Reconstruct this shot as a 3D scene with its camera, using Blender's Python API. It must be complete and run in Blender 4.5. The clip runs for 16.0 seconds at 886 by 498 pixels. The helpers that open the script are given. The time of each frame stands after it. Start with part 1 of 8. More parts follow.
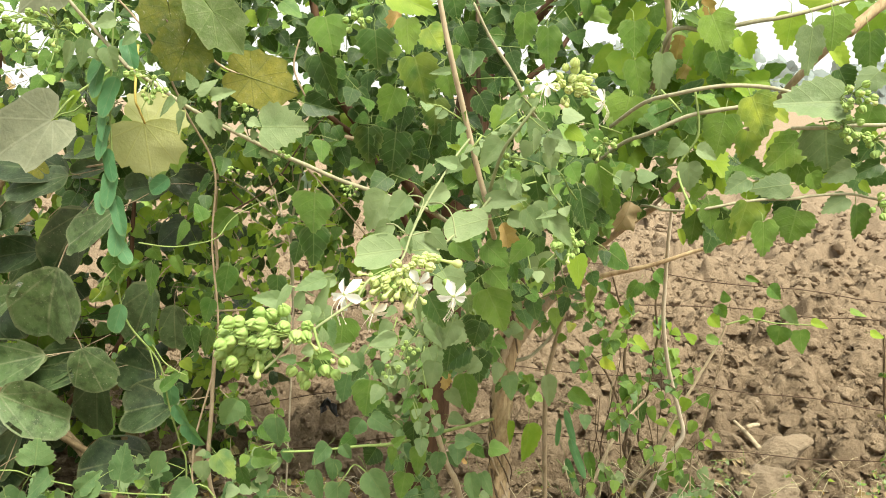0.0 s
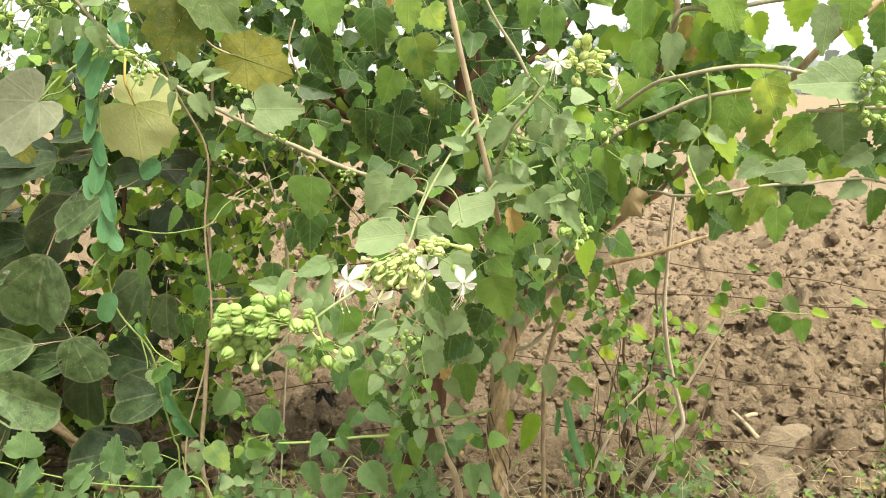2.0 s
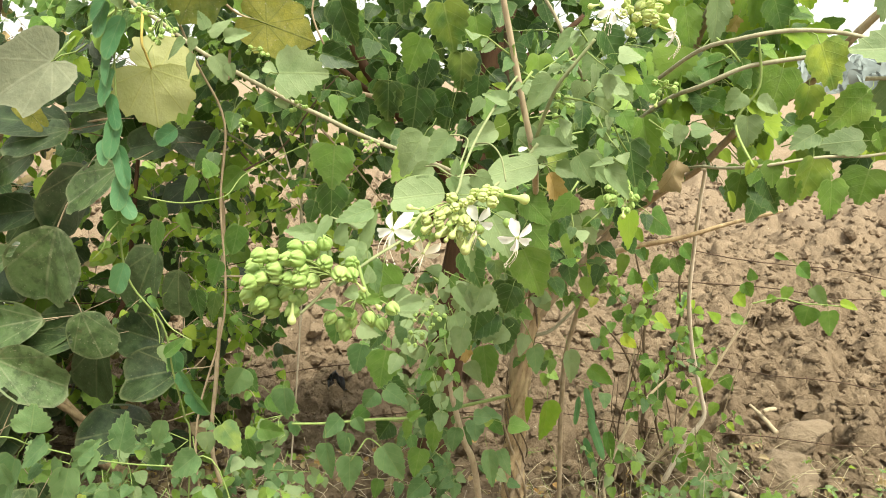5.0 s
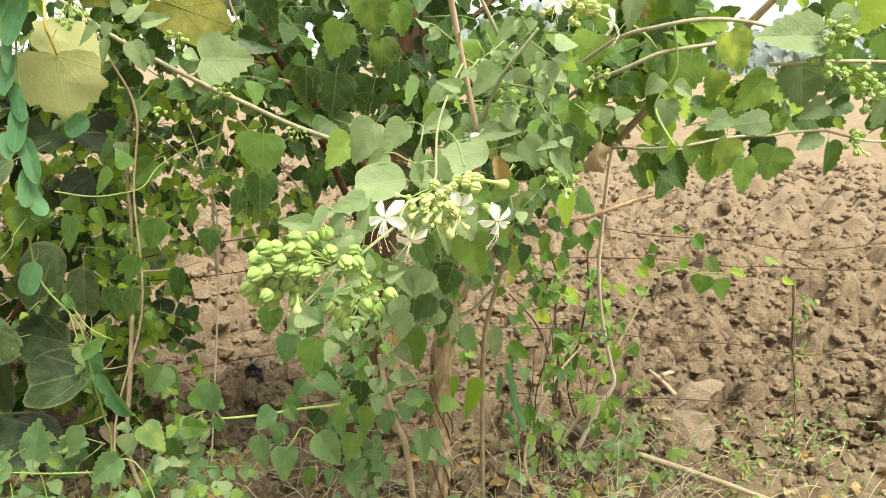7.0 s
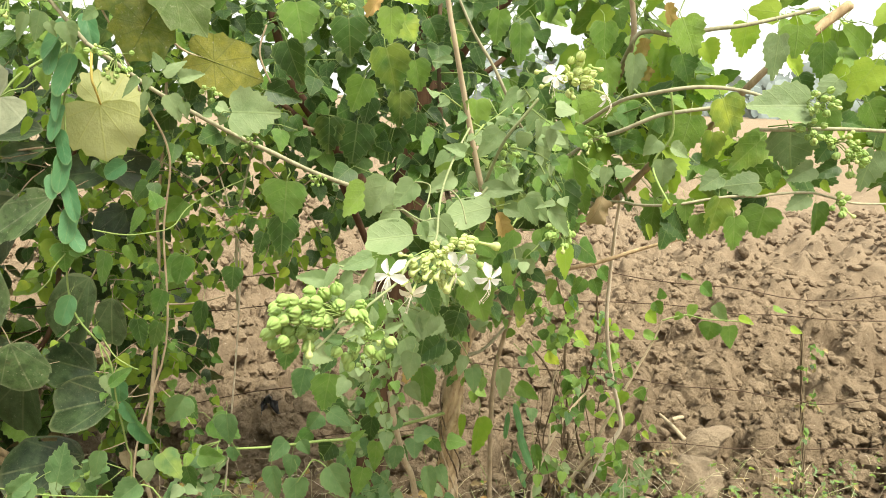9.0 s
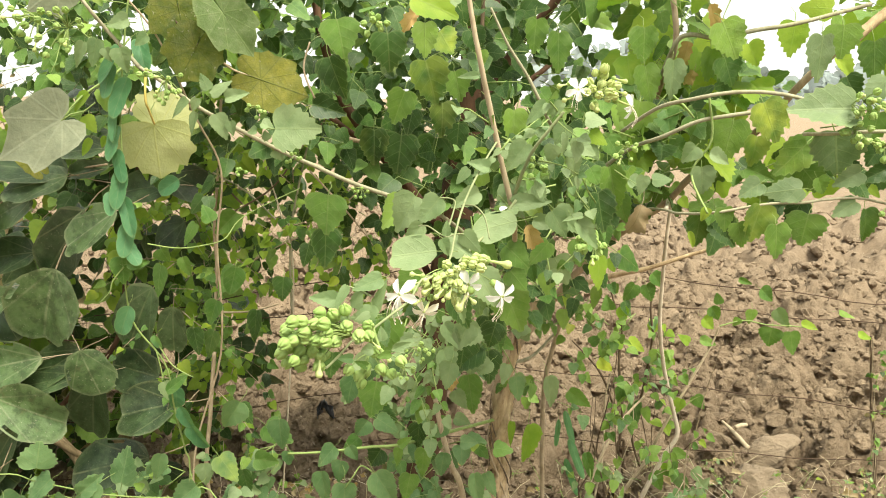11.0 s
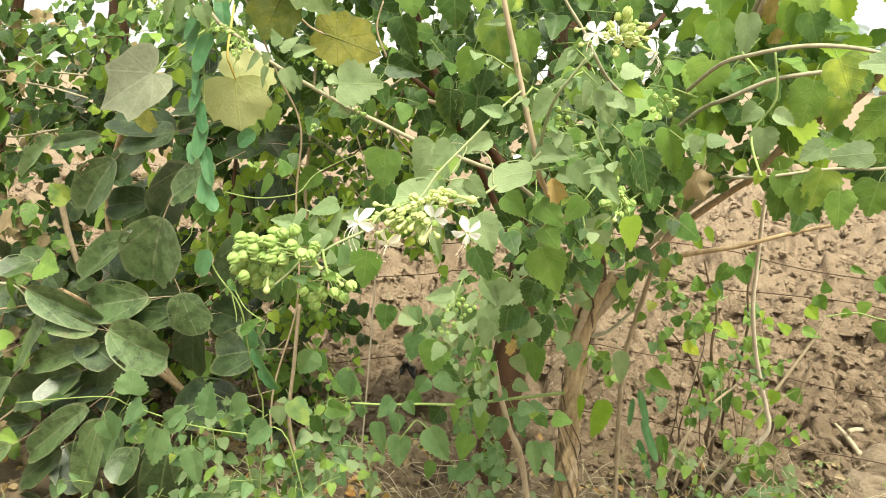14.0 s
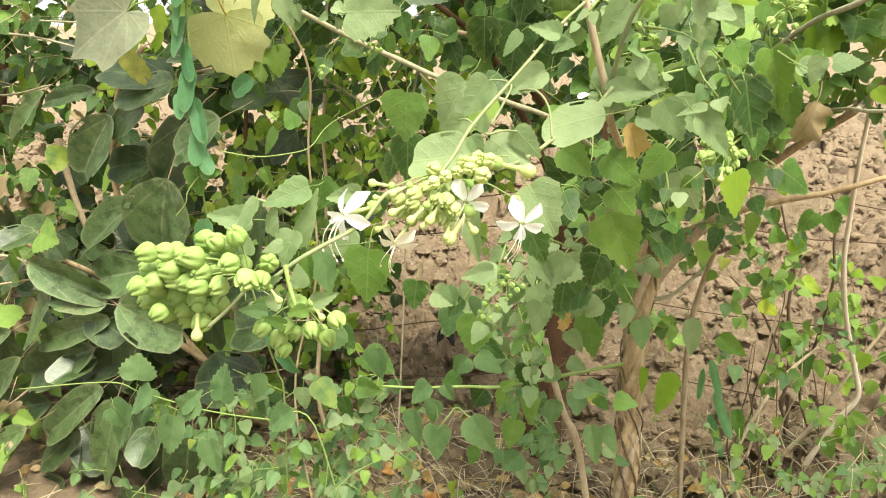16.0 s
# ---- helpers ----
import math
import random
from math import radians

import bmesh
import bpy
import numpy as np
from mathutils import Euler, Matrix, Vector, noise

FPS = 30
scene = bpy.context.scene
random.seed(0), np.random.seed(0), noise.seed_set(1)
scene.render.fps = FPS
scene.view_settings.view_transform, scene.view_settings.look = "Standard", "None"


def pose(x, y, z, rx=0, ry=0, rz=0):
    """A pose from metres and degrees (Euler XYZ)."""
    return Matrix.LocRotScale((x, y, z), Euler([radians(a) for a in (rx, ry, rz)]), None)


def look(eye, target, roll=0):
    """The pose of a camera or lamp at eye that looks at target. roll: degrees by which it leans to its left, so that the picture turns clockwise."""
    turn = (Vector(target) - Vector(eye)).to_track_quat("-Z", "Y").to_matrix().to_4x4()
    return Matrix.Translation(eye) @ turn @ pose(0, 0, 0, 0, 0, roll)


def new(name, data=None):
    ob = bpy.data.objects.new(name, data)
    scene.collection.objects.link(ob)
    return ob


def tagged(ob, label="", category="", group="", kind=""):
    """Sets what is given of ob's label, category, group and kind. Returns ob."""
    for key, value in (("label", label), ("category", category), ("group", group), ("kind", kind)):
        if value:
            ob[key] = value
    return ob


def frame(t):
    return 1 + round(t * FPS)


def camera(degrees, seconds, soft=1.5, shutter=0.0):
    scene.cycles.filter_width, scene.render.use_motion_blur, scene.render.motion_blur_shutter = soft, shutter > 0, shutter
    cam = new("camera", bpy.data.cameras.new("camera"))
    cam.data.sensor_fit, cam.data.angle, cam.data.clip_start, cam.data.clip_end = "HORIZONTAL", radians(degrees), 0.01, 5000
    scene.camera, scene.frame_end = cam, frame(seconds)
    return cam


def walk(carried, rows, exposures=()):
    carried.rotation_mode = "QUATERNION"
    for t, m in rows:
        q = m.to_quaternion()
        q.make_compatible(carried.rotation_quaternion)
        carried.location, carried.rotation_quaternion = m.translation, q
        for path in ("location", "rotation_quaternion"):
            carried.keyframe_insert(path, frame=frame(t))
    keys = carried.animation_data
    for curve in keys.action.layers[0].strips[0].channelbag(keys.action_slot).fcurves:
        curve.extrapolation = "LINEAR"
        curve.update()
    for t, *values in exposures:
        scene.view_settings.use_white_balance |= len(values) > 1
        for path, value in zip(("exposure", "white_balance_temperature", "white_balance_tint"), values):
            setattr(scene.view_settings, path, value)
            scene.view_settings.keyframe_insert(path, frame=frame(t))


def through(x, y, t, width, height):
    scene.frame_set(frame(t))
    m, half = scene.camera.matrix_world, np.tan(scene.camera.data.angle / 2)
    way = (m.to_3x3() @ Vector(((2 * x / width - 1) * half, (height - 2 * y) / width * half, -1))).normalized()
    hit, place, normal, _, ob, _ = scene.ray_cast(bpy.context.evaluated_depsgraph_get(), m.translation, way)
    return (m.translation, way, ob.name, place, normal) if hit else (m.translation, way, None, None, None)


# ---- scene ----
cam = camera(62.8, 16.0, 1.0, 0.25)
METRES, EYE, TILT, LEAN, TURN = 0.87, 1.42, -11.3, 0.0, 0.0
PATH = [
    (0, (0.045, -0.001, 1.444), (-0.002, 1.954, 1.03), -0.1),
    (0.5, (0.037, 0.008, 1.444), (-0.015, 1.958, 1.002), -0.1),
    (1, (0.032, 0.009, 1.441), (0.004, 1.958, 0.994), 0.6),
    (1.5, (0.028, 0.014, 1.439), (0.011, 1.964, 0.999), 0.3),
    (2, (0.03, 0.037, 1.431), (0.002, 1.987, 0.988), 0.1),
    (2.5, (0.031, 0.05, 1.43), (-0.022, 1.997, 0.973), 0.1),
    (3, (0.023, 0.057, 1.422), (-0.05, 2.001, 0.955), 0.5),
    (3.5, (0.015, 0.07, 1.416), (-0.065, 2.006, 0.922), 0.7),
    (3.7, (0.013, 0.075, 1.409), (-0.061, 2.012, 0.918), 0.5),
    (5.8, (-0.014, 0.102, 1.383), (-0.045, 2.05, 0.928), 1.4),
    (6, (-0.017, 0.117, 1.388), (-0.04, 2.042, 0.845), 0.8),
    (6.5, (-0.072, 0.102, 1.386), (0.043, 2.018, 0.826), 0.1),
    (7, (-0.082, 0.07, 1.389), (0.165, 1.99, 0.888), 1.0),
    (7.5, (-0.089, 0.026, 1.407), (0.148, 1.961, 0.964), 2.0),
    (8, (-0.093, 0.008, 1.409), (0.147, 1.949, 0.99), 1.3),
    (8.2, (-0.091, 0.006, 1.414), (0.147, 1.949, 1.004), 1.9),
    (10.3, (-0.025, -0.013, 1.437), (0.077, 1.941, 1.025), 0.9),
    (10.5, (-0.02, -0.009, 1.442), (0.057, 1.947, 1.028), 1.0),
    (11, (-0.023, -0.014, 1.445), (-0.008, 1.944, 1.038), 0.4),
    (11.5, (-0.028, -0.012, 1.439), (-0.034, 1.945, 1.024), 0.2),
    (12, (-0.019, 0.008, 1.434), (-0.029, 1.961, 1.005), 0.9),
    (12.5, (-0.003, 0.022, 1.43), (-0.046, 1.973, 0.989), 1.0),
    (13, (0.035, 0.023, 1.417), (-0.072, 1.968, 0.961), 1.0),
    (13.5, (0.1, 0.015, 1.399), (-0.109, 1.947, 0.929), 1.9),
    (14, (0.137, -0.011, 1.403), (-0.211, 1.903, 0.941), 1.2),
    (14.5, (0.143, -0.006, 1.402), (-0.273, 1.895, 0.938), -0.5),
    (15, (0.125, 0.085, 1.387), (-0.292, 1.975, 0.881), -0.6),
    (15.5, (0.088, 0.194, 1.392), (-0.31, 2.072, 0.831), -0.9),
    (16, (0.089, 0.243, 1.378), (-0.352, 2.094, 0.764), -1.5),
]
walk(cam, [(t, look(eye, target, roll)) for t, eye, target, roll in PATH], ((0.0, 1.03), (13.0, 1.06), (14.5, 1.17), (16.0, 1.2)))

# ---- light ----
world = bpy.data.worlds.new("overcast_sky")
scene.world = world
world.use_nodes = True
wn, wl = world.node_tree.nodes, world.node_tree.links
sky = wn.new("ShaderNodeTexSky")
sky.sky_type, sky.sun_disc = "NISHITA", False
sky.sun_elevation, sky.sun_rotation = radians(62.8), radians(137)
sky.dust_density, sky.air_density = 3.0, 1.0
cloud = wn.new("ShaderNodeMix")
cloud.data_type = "RGBA"
cloud.inputs["Factor"].default_value = 0.72
cloud.inputs["B"].default_value = (10.7, 10.8, 9.5, 1)
wl.new(sky.outputs["Color"], cloud.inputs["A"])
wl.new(cloud.outputs["Result"], wn["Background"].inputs["Color"])
wn["Background"].inputs["Strength"].default_value = 0.079

sun = new("sun", bpy.data.lights.new("sun", "SUN"))
sun.data.energy, sun.data.angle, sun.data.color = 4.5, radians(28), (1.0, 0.962, 0.79)
sun.matrix_world = look((2.8, -3.0, 8.0), (0, 0, 0))

# ---- materials ----
def nodes_of(name):
    m = bpy.data.materials.new(name)
    m.use_nodes = True
    n, l = m.node_tree.nodes, m.node_tree.links
    return m, n, l, n["Principled BSDF"]


def math_node(n, l, op, a, b=None, c=None):
    k = n.new("ShaderNodeMath")
    k.operation = op
    for i, v in enumerate((a, b, c)):
        if v is None:
            continue
        if isinstance(v, (int, float)):
            k.inputs[i].default_value = v
        else:
            l.new(v, k.inputs[i])
    return k.outputs[0]


def mix_node(n, l, f, a, b, blend="MIX"):
    k = n.new("ShaderNodeMix")
    k.data_type, k.blend_type = "RGBA", blend
    for key, v in (("Factor", f), ("A", a), ("B", b)):
        if isinstance(v, (int, float)):
            k.inputs[key].default_value = v
        elif isinstance(v, tuple):
            k.inputs[key].default_value = (*v, 1)
        else:
            l.new(v, k.inputs[key])
    return k.outputs["Result"]


def noise_node(n, l, scale, detail=3.0, vec=None, rough=0.55):
    k = n.new("ShaderNodeTexNoise")
    k.inputs["Scale"].default_value, k.inputs["Detail"].default_value = scale, detail
    k.inputs["Roughness"].default_value = rough
    if vec is None:
        vec = n.new("ShaderNodeNewGeometry").outputs["Position"]
    l.new(vec, k.inputs["Vector"])
    return k.outputs["Fac"]


def ramp_node(n, l, f, lo, hi):
    k = n.new("ShaderNodeMapRange")
    k.inputs["From Min"].default_value, k.inputs["From Max"].default_value = lo, hi
    l.new(f, k.inputs["Value"])
    return k.outputs["Result"]


def leaf_material(name, dark, light, old, aged=0.12, vein=(0.30, 0.36, 0.14), veins=0.20, dust=0.15, glow=0.3, rough=0.55, spots=0.0, net=0.10, shine=0.25, palmate=False, edge=0.22):
    """A leaf blade: two greens, ageing from leaf to leaf, midrib and side veins, dust, light through the blade."""
    m, n, l, p = nodes_of(name)
    uv = n.new("ShaderNodeSeparateXYZ")
    uv_out = n.new("ShaderNodeUVMap").outputs["UV"]
    l.new(uv_out, uv.inputs[0])
    ax = math_node(n, l, "ABSOLUTE", uv.outputs["X"])
    y = uv.outputs["Y"]
    rib = ramp_node(n, l, ax, 0.024, 0.008)
    bow = math_node(n, l, "MULTIPLY_ADD", math_node(n, l, "MULTIPLY", ax, ax), -0.5, y)
    slant = math_node(n, l, "MULTIPLY_ADD", ax, -0.62, bow)
    saw = math_node(n, l, "FRACT", math_node(n, l, "MULTIPLY", slant, 3.7))
    rise = math_node(n, l, "ABSOLUTE", math_node(n, l, "SUBTRACT", saw, 0.5))
    side = ramp_node(n, l, rise, 0.05, 0.018)
    if palmate:
        turn = math_node(n, l, "DIVIDE", math_node(n, l, "ARCTAN2", uv.outputs["X"], y), 0.62)
        ray = math_node(n, l, "ABSOLUTE", math_node(n, l, "SUBTRACT", math_node(n, l, "FRACT", math_node(n, l, "ADD", turn, 0.5)), 0.5))
        reach = n.new("ShaderNodeVectorMath")
        reach.operation = "LENGTH"
        l.new(uv_out, reach.inputs[0])
        side = ramp_node(n, l, math_node(n, l, "MULTIPLY", ray, reach.outputs["Value"]), 0.030, 0.010)
    cell = n.new("ShaderNodeTexVoronoi")
    cell.feature = "DISTANCE_TO_EDGE"
    cell.inputs["Scale"].default_value = 15.0
    l.new(uv_out, cell.inputs["Vector"])
    mesh_lines = math_node(n, l, "MULTIPLY", ramp_node(n, l, cell.outputs["Distance"], 0.07, 0.01), net)
    lines = math_node(n, l, "MAXIMUM", math_node(n, l, "MAXIMUM", rib, math_node(n, l, "MULTIPLY", side, 0.75)), mesh_lines)
    geo = n.new("ShaderNodeNewGeometry")
    chance = math_node(n, l, "FRACT", math_node(n, l, "ADD", n.new("ShaderNodeObjectInfo").outputs["Random"], geo.outputs["Random Per Island"]))
    chance2 = math_node(n, l, "FRACT", math_node(n, l, "MULTIPLY", chance, 7.31))
    cells = ramp_node(n, l, noise_node(n, l, 38, 4), 0.3, 0.7)
    tone = math_node(n, l, "MULTIPLY_ADD", cells, 0.6, math_node(n, l, "MULTIPLY_ADD", chance, 0.85, -0.22))
    base = mix_node(n, l, tone, dark, light)
    ageing = math_node(n, l, "MULTIPLY", ramp_node(n, l, chance2, 1 - 2 * aged, 1.0), ramp_node(n, l, noise_node(n, l, 22, 2), 0.38, 0.64))
    base = mix_node(n, l, ageing, base, old)
    base = mix_node(n, l, math_node(n, l, "MULTIPLY", lines, veins), base, vein)
    # Pale margin and painted edge highlight, stronger on the leathery leaves.
    rim = n.new("ShaderNodeAttribute")
    rim.attribute_name = "rim"
    base = mix_node(n, l, math_node(n, l, "MULTIPLY", ramp_node(n, l, rim.outputs["Fac"], 0.90, 0.99), edge), base, vein)
    grit = math_node(n, l, "MULTIPLY", ramp_node(n, l, noise_node(n, l, 55, 5, None, 0.7), 0.42, 0.68), dust)
    base = mix_node(n, l, grit, base, (0.33, 0.34, 0.22))
    if shine > 0.3:
        film = math_node(n, l, "MULTIPLY", ramp_node(n, l, noise_node(n, l, 13, 4, None, 0.62), 0.47, 0.66), 0.42)
        base = mix_node(n, l, film, base, (0.095, 0.150, 0.060))
        worn = math_node(n, l, "MULTIPLY", ramp_node(n, l, noise_node(n, l, 24, 5, None, 0.65), 0.50, 0.62), 0.62)
        base = mix_node(n, l, worn, base, (0.020, 0.034, 0.010))
    if spots:
        fleck = math_node(n, l, "MULTIPLY", ramp_node(n, l, noise_node(n, l, 170, 2), 0.66, 0.72), spots)
        base = mix_node(n, l, fleck, base, (0.50, 0.46, 0.34))
        brown = math_node(n, l, "MULTIPLY", ramp_node(n, l, noise_node(n, l, 45, 3), 0.62, 0.72), spots * 0.7)
        base = mix_node(n, l, brown, base, (0.14, 0.09, 0.04))
    l.new(base, p.inputs["Base Color"])
    p.inputs["Roughness"].default_value = rough
    p.inputs["Specular IOR Level"].default_value = shine
    bump = n.new("ShaderNodeBump")
    bump.inputs["Strength"].default_value, bump.inputs["Distance"].default_value = (0.25 if shine > 0.3 else 0.35), 0.003
    quilt = math_node(n, l, "MULTIPLY_ADD", rise, 0.25, math_node(n, l, "MULTIPLY", noise_node(n, l, 140, 4), 1.0))
    quilt = math_node(n, l, "MULTIPLY_ADD", cell.outputs["Distance"], 0.25, quilt)
    l.new(math_node(n, l, "SUBTRACT", quilt, math_node(n, l, "MULTIPLY", lines, 0.35)), bump.inputs["Height"])
    l.new(bump.outputs[0], p.inputs["Normal"])
    trans = n.new("ShaderNodeBsdfTranslucent")
    l.new(mix_node(n, l, 0.55, base, (0.28, 0.52, 0.04), "MIX"), trans.inputs["Color"])
    mix = n.new("ShaderNodeMixShader")
    mix.inputs[0].default_value = glow
    l.new(p.outputs[0], mix.inputs[1])
    l.new(trans.outputs[0], mix.inputs[2])
    l.new(mix.outputs[0], n["Material Output"].inputs["Surface"])
    return m


def bark_material(name, dark, light, scale=40.0, stretch=0.12, bumpy=0.8, rough=0.85):
    m, n, l, p = nodes_of(name)
    mp = n.new("ShaderNodeMapping")
    mp.inputs["Scale"].default_value = (1, 1, stretch)
    l.new(n.new("ShaderNodeNewGeometry").outputs["Position"], mp.inputs["Vector"])
    grain = noise_node(n, l, scale, 6, mp.outputs[0], 0.65)
    patch = noise_node(n, l, scale * 0.35, 3)
    tone = math_node(n, l, "MULTIPLY_ADD", ramp_node(n, l, grain, 0.3, 0.7), 0.7, math_node(n, l, "MULTIPLY", ramp_node(n, l, patch, 0.3, 0.7), 0.4))
    l.new(mix_node(n, l, tone, dark, light), p.inputs["Base Color"])
    p.inputs["Roughness"].default_value = rough
    p.inputs["Specular IOR Level"].default_value = 0.2
    bump = n.new("ShaderNodeBump")
    bump.inputs["Strength"].default_value, bump.inputs["Distance"].default_value = bumpy, 0.004
    l.new(grain, bump.inputs["Height"])
    l.new(bump.outputs[0], p.inputs["Normal"])
    return m


def soft_material(name, a, b, scale=90.0, rough=0.5, glow=0.0, through=(0.6, 0.7, 0.2)):
    """A plain living or earthy surface with mottling from place to place and from piece to piece."""
    m, n, l, p = nodes_of(name)
    tone = math_node(n, l, "MULTIPLY_ADD", noise_node(n, l, scale, 4), 0.8, math_node(n, l, "MULTIPLY", n.new("ShaderNodeObjectInfo").outputs["Random"], 0.35))
    base = mix_node(n, l, tone, a, b)
    l.new(base, p.inputs["Base Color"])
    p.inputs["Roughness"].default_value = rough
    p.inputs["Specular IOR Level"].default_value = 0.3
    bump = n.new("ShaderNodeBump")
    bump.inputs["Strength"].default_value, bump.inputs["Distance"].default_value = 0.3, 0.002
    l.new(noise_node(n, l, scale * 4, 3), bump.inputs["Height"])
    l.new(bump.outputs[0], p.inputs["Normal"])
    if glow:
        trans = n.new("ShaderNodeBsdfTranslucent")
        trans.inputs["Color"].default_value = (*through, 1)
        mix = n.new("ShaderNodeMixShader")
        mix.inputs[0].default_value = glow
        l.new(p.outputs[0], mix.inputs[1])
        l.new(trans.outputs[0], mix.inputs[2])
        l.new(mix.outputs[0], n["Material Output"].inputs["Surface"])
    return m


def soil_material(name, pale=0.0):
    """Dry tilled earth: broad damp and dry patches, crumbs, fine grit, flecks of chaff; a painted paler tint with
    distance.
    """
    m, n, l, p = nodes_of(name)
    big = ramp_node(n, l, noise_node(n, l, 1.1, 4), 0.3, 0.7)
    mid = ramp_node(n, l, noise_node(n, l, 9, 8, None, 0.68), 0.28, 0.72)
    fine = ramp_node(n, l, noise_node(n, l, 70, 6, None, 0.72), 0.25, 0.75)
    base = mix_node(n, l, mid, (0.072, 0.049, 0.031), (0.315, 0.237, 0.158))
    base = mix_node(n, l, math_node(n, l, "MULTIPLY", big, 0.4), base, (0.200, 0.142, 0.094))
    base = mix_node(n, l, math_node(n, l, "MULTIPLY", fine, 0.45), base, (0.375, 0.285, 0.190))
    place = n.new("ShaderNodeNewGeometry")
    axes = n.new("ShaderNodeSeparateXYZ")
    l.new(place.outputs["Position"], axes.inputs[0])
    # dry: lightening painted along Y, since fewer shaded crevices show far off
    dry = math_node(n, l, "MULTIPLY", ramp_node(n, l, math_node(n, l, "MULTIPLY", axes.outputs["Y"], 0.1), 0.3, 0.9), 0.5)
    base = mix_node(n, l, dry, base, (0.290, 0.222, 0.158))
    lump = math_node(n, l, "MULTIPLY", ramp_node(n, l, place.outputs["Random Per Island"], 0.5, 1.0), 0.25)
    base = mix_node(n, l, lump, base, (0.130, 0.088, 0.055))
    chaff = math_node(n, l, "MULTIPLY", ramp_node(n, l, noise_node(n, l, 40, 2), 0.71, 0.74), 0.55)
    base = mix_node(n, l, chaff, base, (0.56, 0.48, 0.38))
    if pale:
        base = mix_node(n, l, pale, base, (0.40, 0.315, 0.225))
    l.new(base, p.inputs["Base Color"])
    p.inputs["Roughness"].default_value = 0.95
    p.inputs["Specular IOR Level"].default_value = 0.1
    bump = n.new("ShaderNodeBump")
    bump.inputs["Strength"].default_value, bump.inputs["Distance"].default_value = 1.0, 0.022
    grit = noise_node(n, l, 55, 7, None, 0.72)
    l.new(math_node(n, l, "MULTIPLY_ADD", mid, 0.5, math_node(n, l, "MULTIPLY", grit, 1.0)), bump.inputs["Height"])
    l.new(bump.outputs[0], p.inputs["Normal"])
    return m


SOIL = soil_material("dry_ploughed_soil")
M_SAGE = leaf_material("sage_green_leaf", (0.124, 0.190, 0.080), (0.234, 0.300, 0.150), (0.36, 0.42, 0.10), 0.004, veins=0.22, dust=0.12, glow=0.25)
M_BLUE = leaf_material("cool_green_leaf", (0.056, 0.123, 0.047), (0.140, 0.232, 0.094), (0.30, 0.38, 0.08), 0.01, veins=0.20, dust=0.10, glow=0.25)
M_MID = leaf_material("mid_green_leaf", (0.045, 0.114, 0.019), (0.128, 0.232, 0.042), (0.38, 0.41, 0.05), 0.02, dust=0.10, glow=0.22)
M_CLIMB = leaf_material("coarse_green_leaf", (0.032, 0.084, 0.012), (0.117, 0.208, 0.030), (0.33, 0.38, 0.05), 0.05, dust=0.10, glow=0.22)
M_MUTE = leaf_material("muted_grey_green_leaf", (0.080, 0.128, 0.052), (0.165, 0.225, 0.105), (0.30, 0.34, 0.08), 0.01, veins=0.24, dust=0.12, glow=0.2)
# Deep green, lowered further to carry the shade inside hedge and crown.
M_DARK = leaf_material("deep_green_shade_leaf", (0.011, 0.036, 0.006), (0.042, 0.096, 0.017), (0.20, 0.26, 0.05), 0.03, dust=0.06, glow=0.10, rough=0.45)
# Lime of young leaves; on toothed ones it also paints in backlight.
M_LIME = leaf_material("lime_backlit_leaf", (0.175, 0.295, 0.025), (0.350, 0.455, 0.055), (0.52, 0.54, 0.05), 0.06, dust=0.05, glow=0.5)
M_OLIVE = leaf_material("olive_leaf", (0.095, 0.185, 0.028), (0.215, 0.330, 0.058), (0.42, 0.38, 0.06), 0.02, dust=0.15, glow=0.26)
M_FERN = leaf_material("dull_green_gourd_leaf", (0.085, 0.130, 0.040), (0.150, 0.205, 0.075), (0.30, 0.28, 0.06), 0.05, dust=0.2, glow=0.2, rough=0.7, spots=0.2, net=0.2, palmate=True)
M_TEAL = leaf_material("blue_green_leaf", (0.046, 0.142, 0.060), (0.092, 0.218, 0.100), (0.20, 0.35, 0.08), 0.03, veins=0.2, dust=0.05, glow=0.25, rough=0.5)
# Near-black copy of the leathery leaf; inner shade is partly its colour.
M_ROUND = leaf_material("dark_shaded_leathery_leaf", (0.008, 0.021, 0.007), (0.030, 0.058, 0.020), (0.12, 0.12, 0.05), 0.04, (0.13, 0.14, 0.07), 0.52, dust=0.06, glow=0.05, rough=0.36, spots=0.15, net=0.15, shine=0.40, palmate=True, edge=0.5)
M_DUSTY = leaf_material("dusty_leathery_leaf", (0.017, 0.037, 0.012), (0.056, 0.094, 0.035), (0.16, 0.16, 0.08), 0.03, (0.18, 0.20, 0.09), 0.52, dust=0.08, glow=0.06, rough=0.34, spots=0.2, net=0.2, shine=0.42, palmate=True, edge=0.5)
M_FILM = leaf_material("dust_covered_leathery_leaf", (0.038, 0.072, 0.022), (0.096, 0.158, 0.052), (0.16, 0.16, 0.08), 0.03, (0.22, 0.24, 0.13), 0.52, dust=0.12, glow=0.06, rough=0.40, spots=0.3, net=0.15, shine=0.35, palmate=True, edge=0.5)
M_GREY = leaf_material("grey_felted_leaf", (0.150, 0.165, 0.105), (0.205, 0.222, 0.150), (0.35, 0.33, 0.18), 0.0, (0.34, 0.36, 0.25), 0.25, dust=0.3, glow=0.12, rough=0.8, palmate=True)
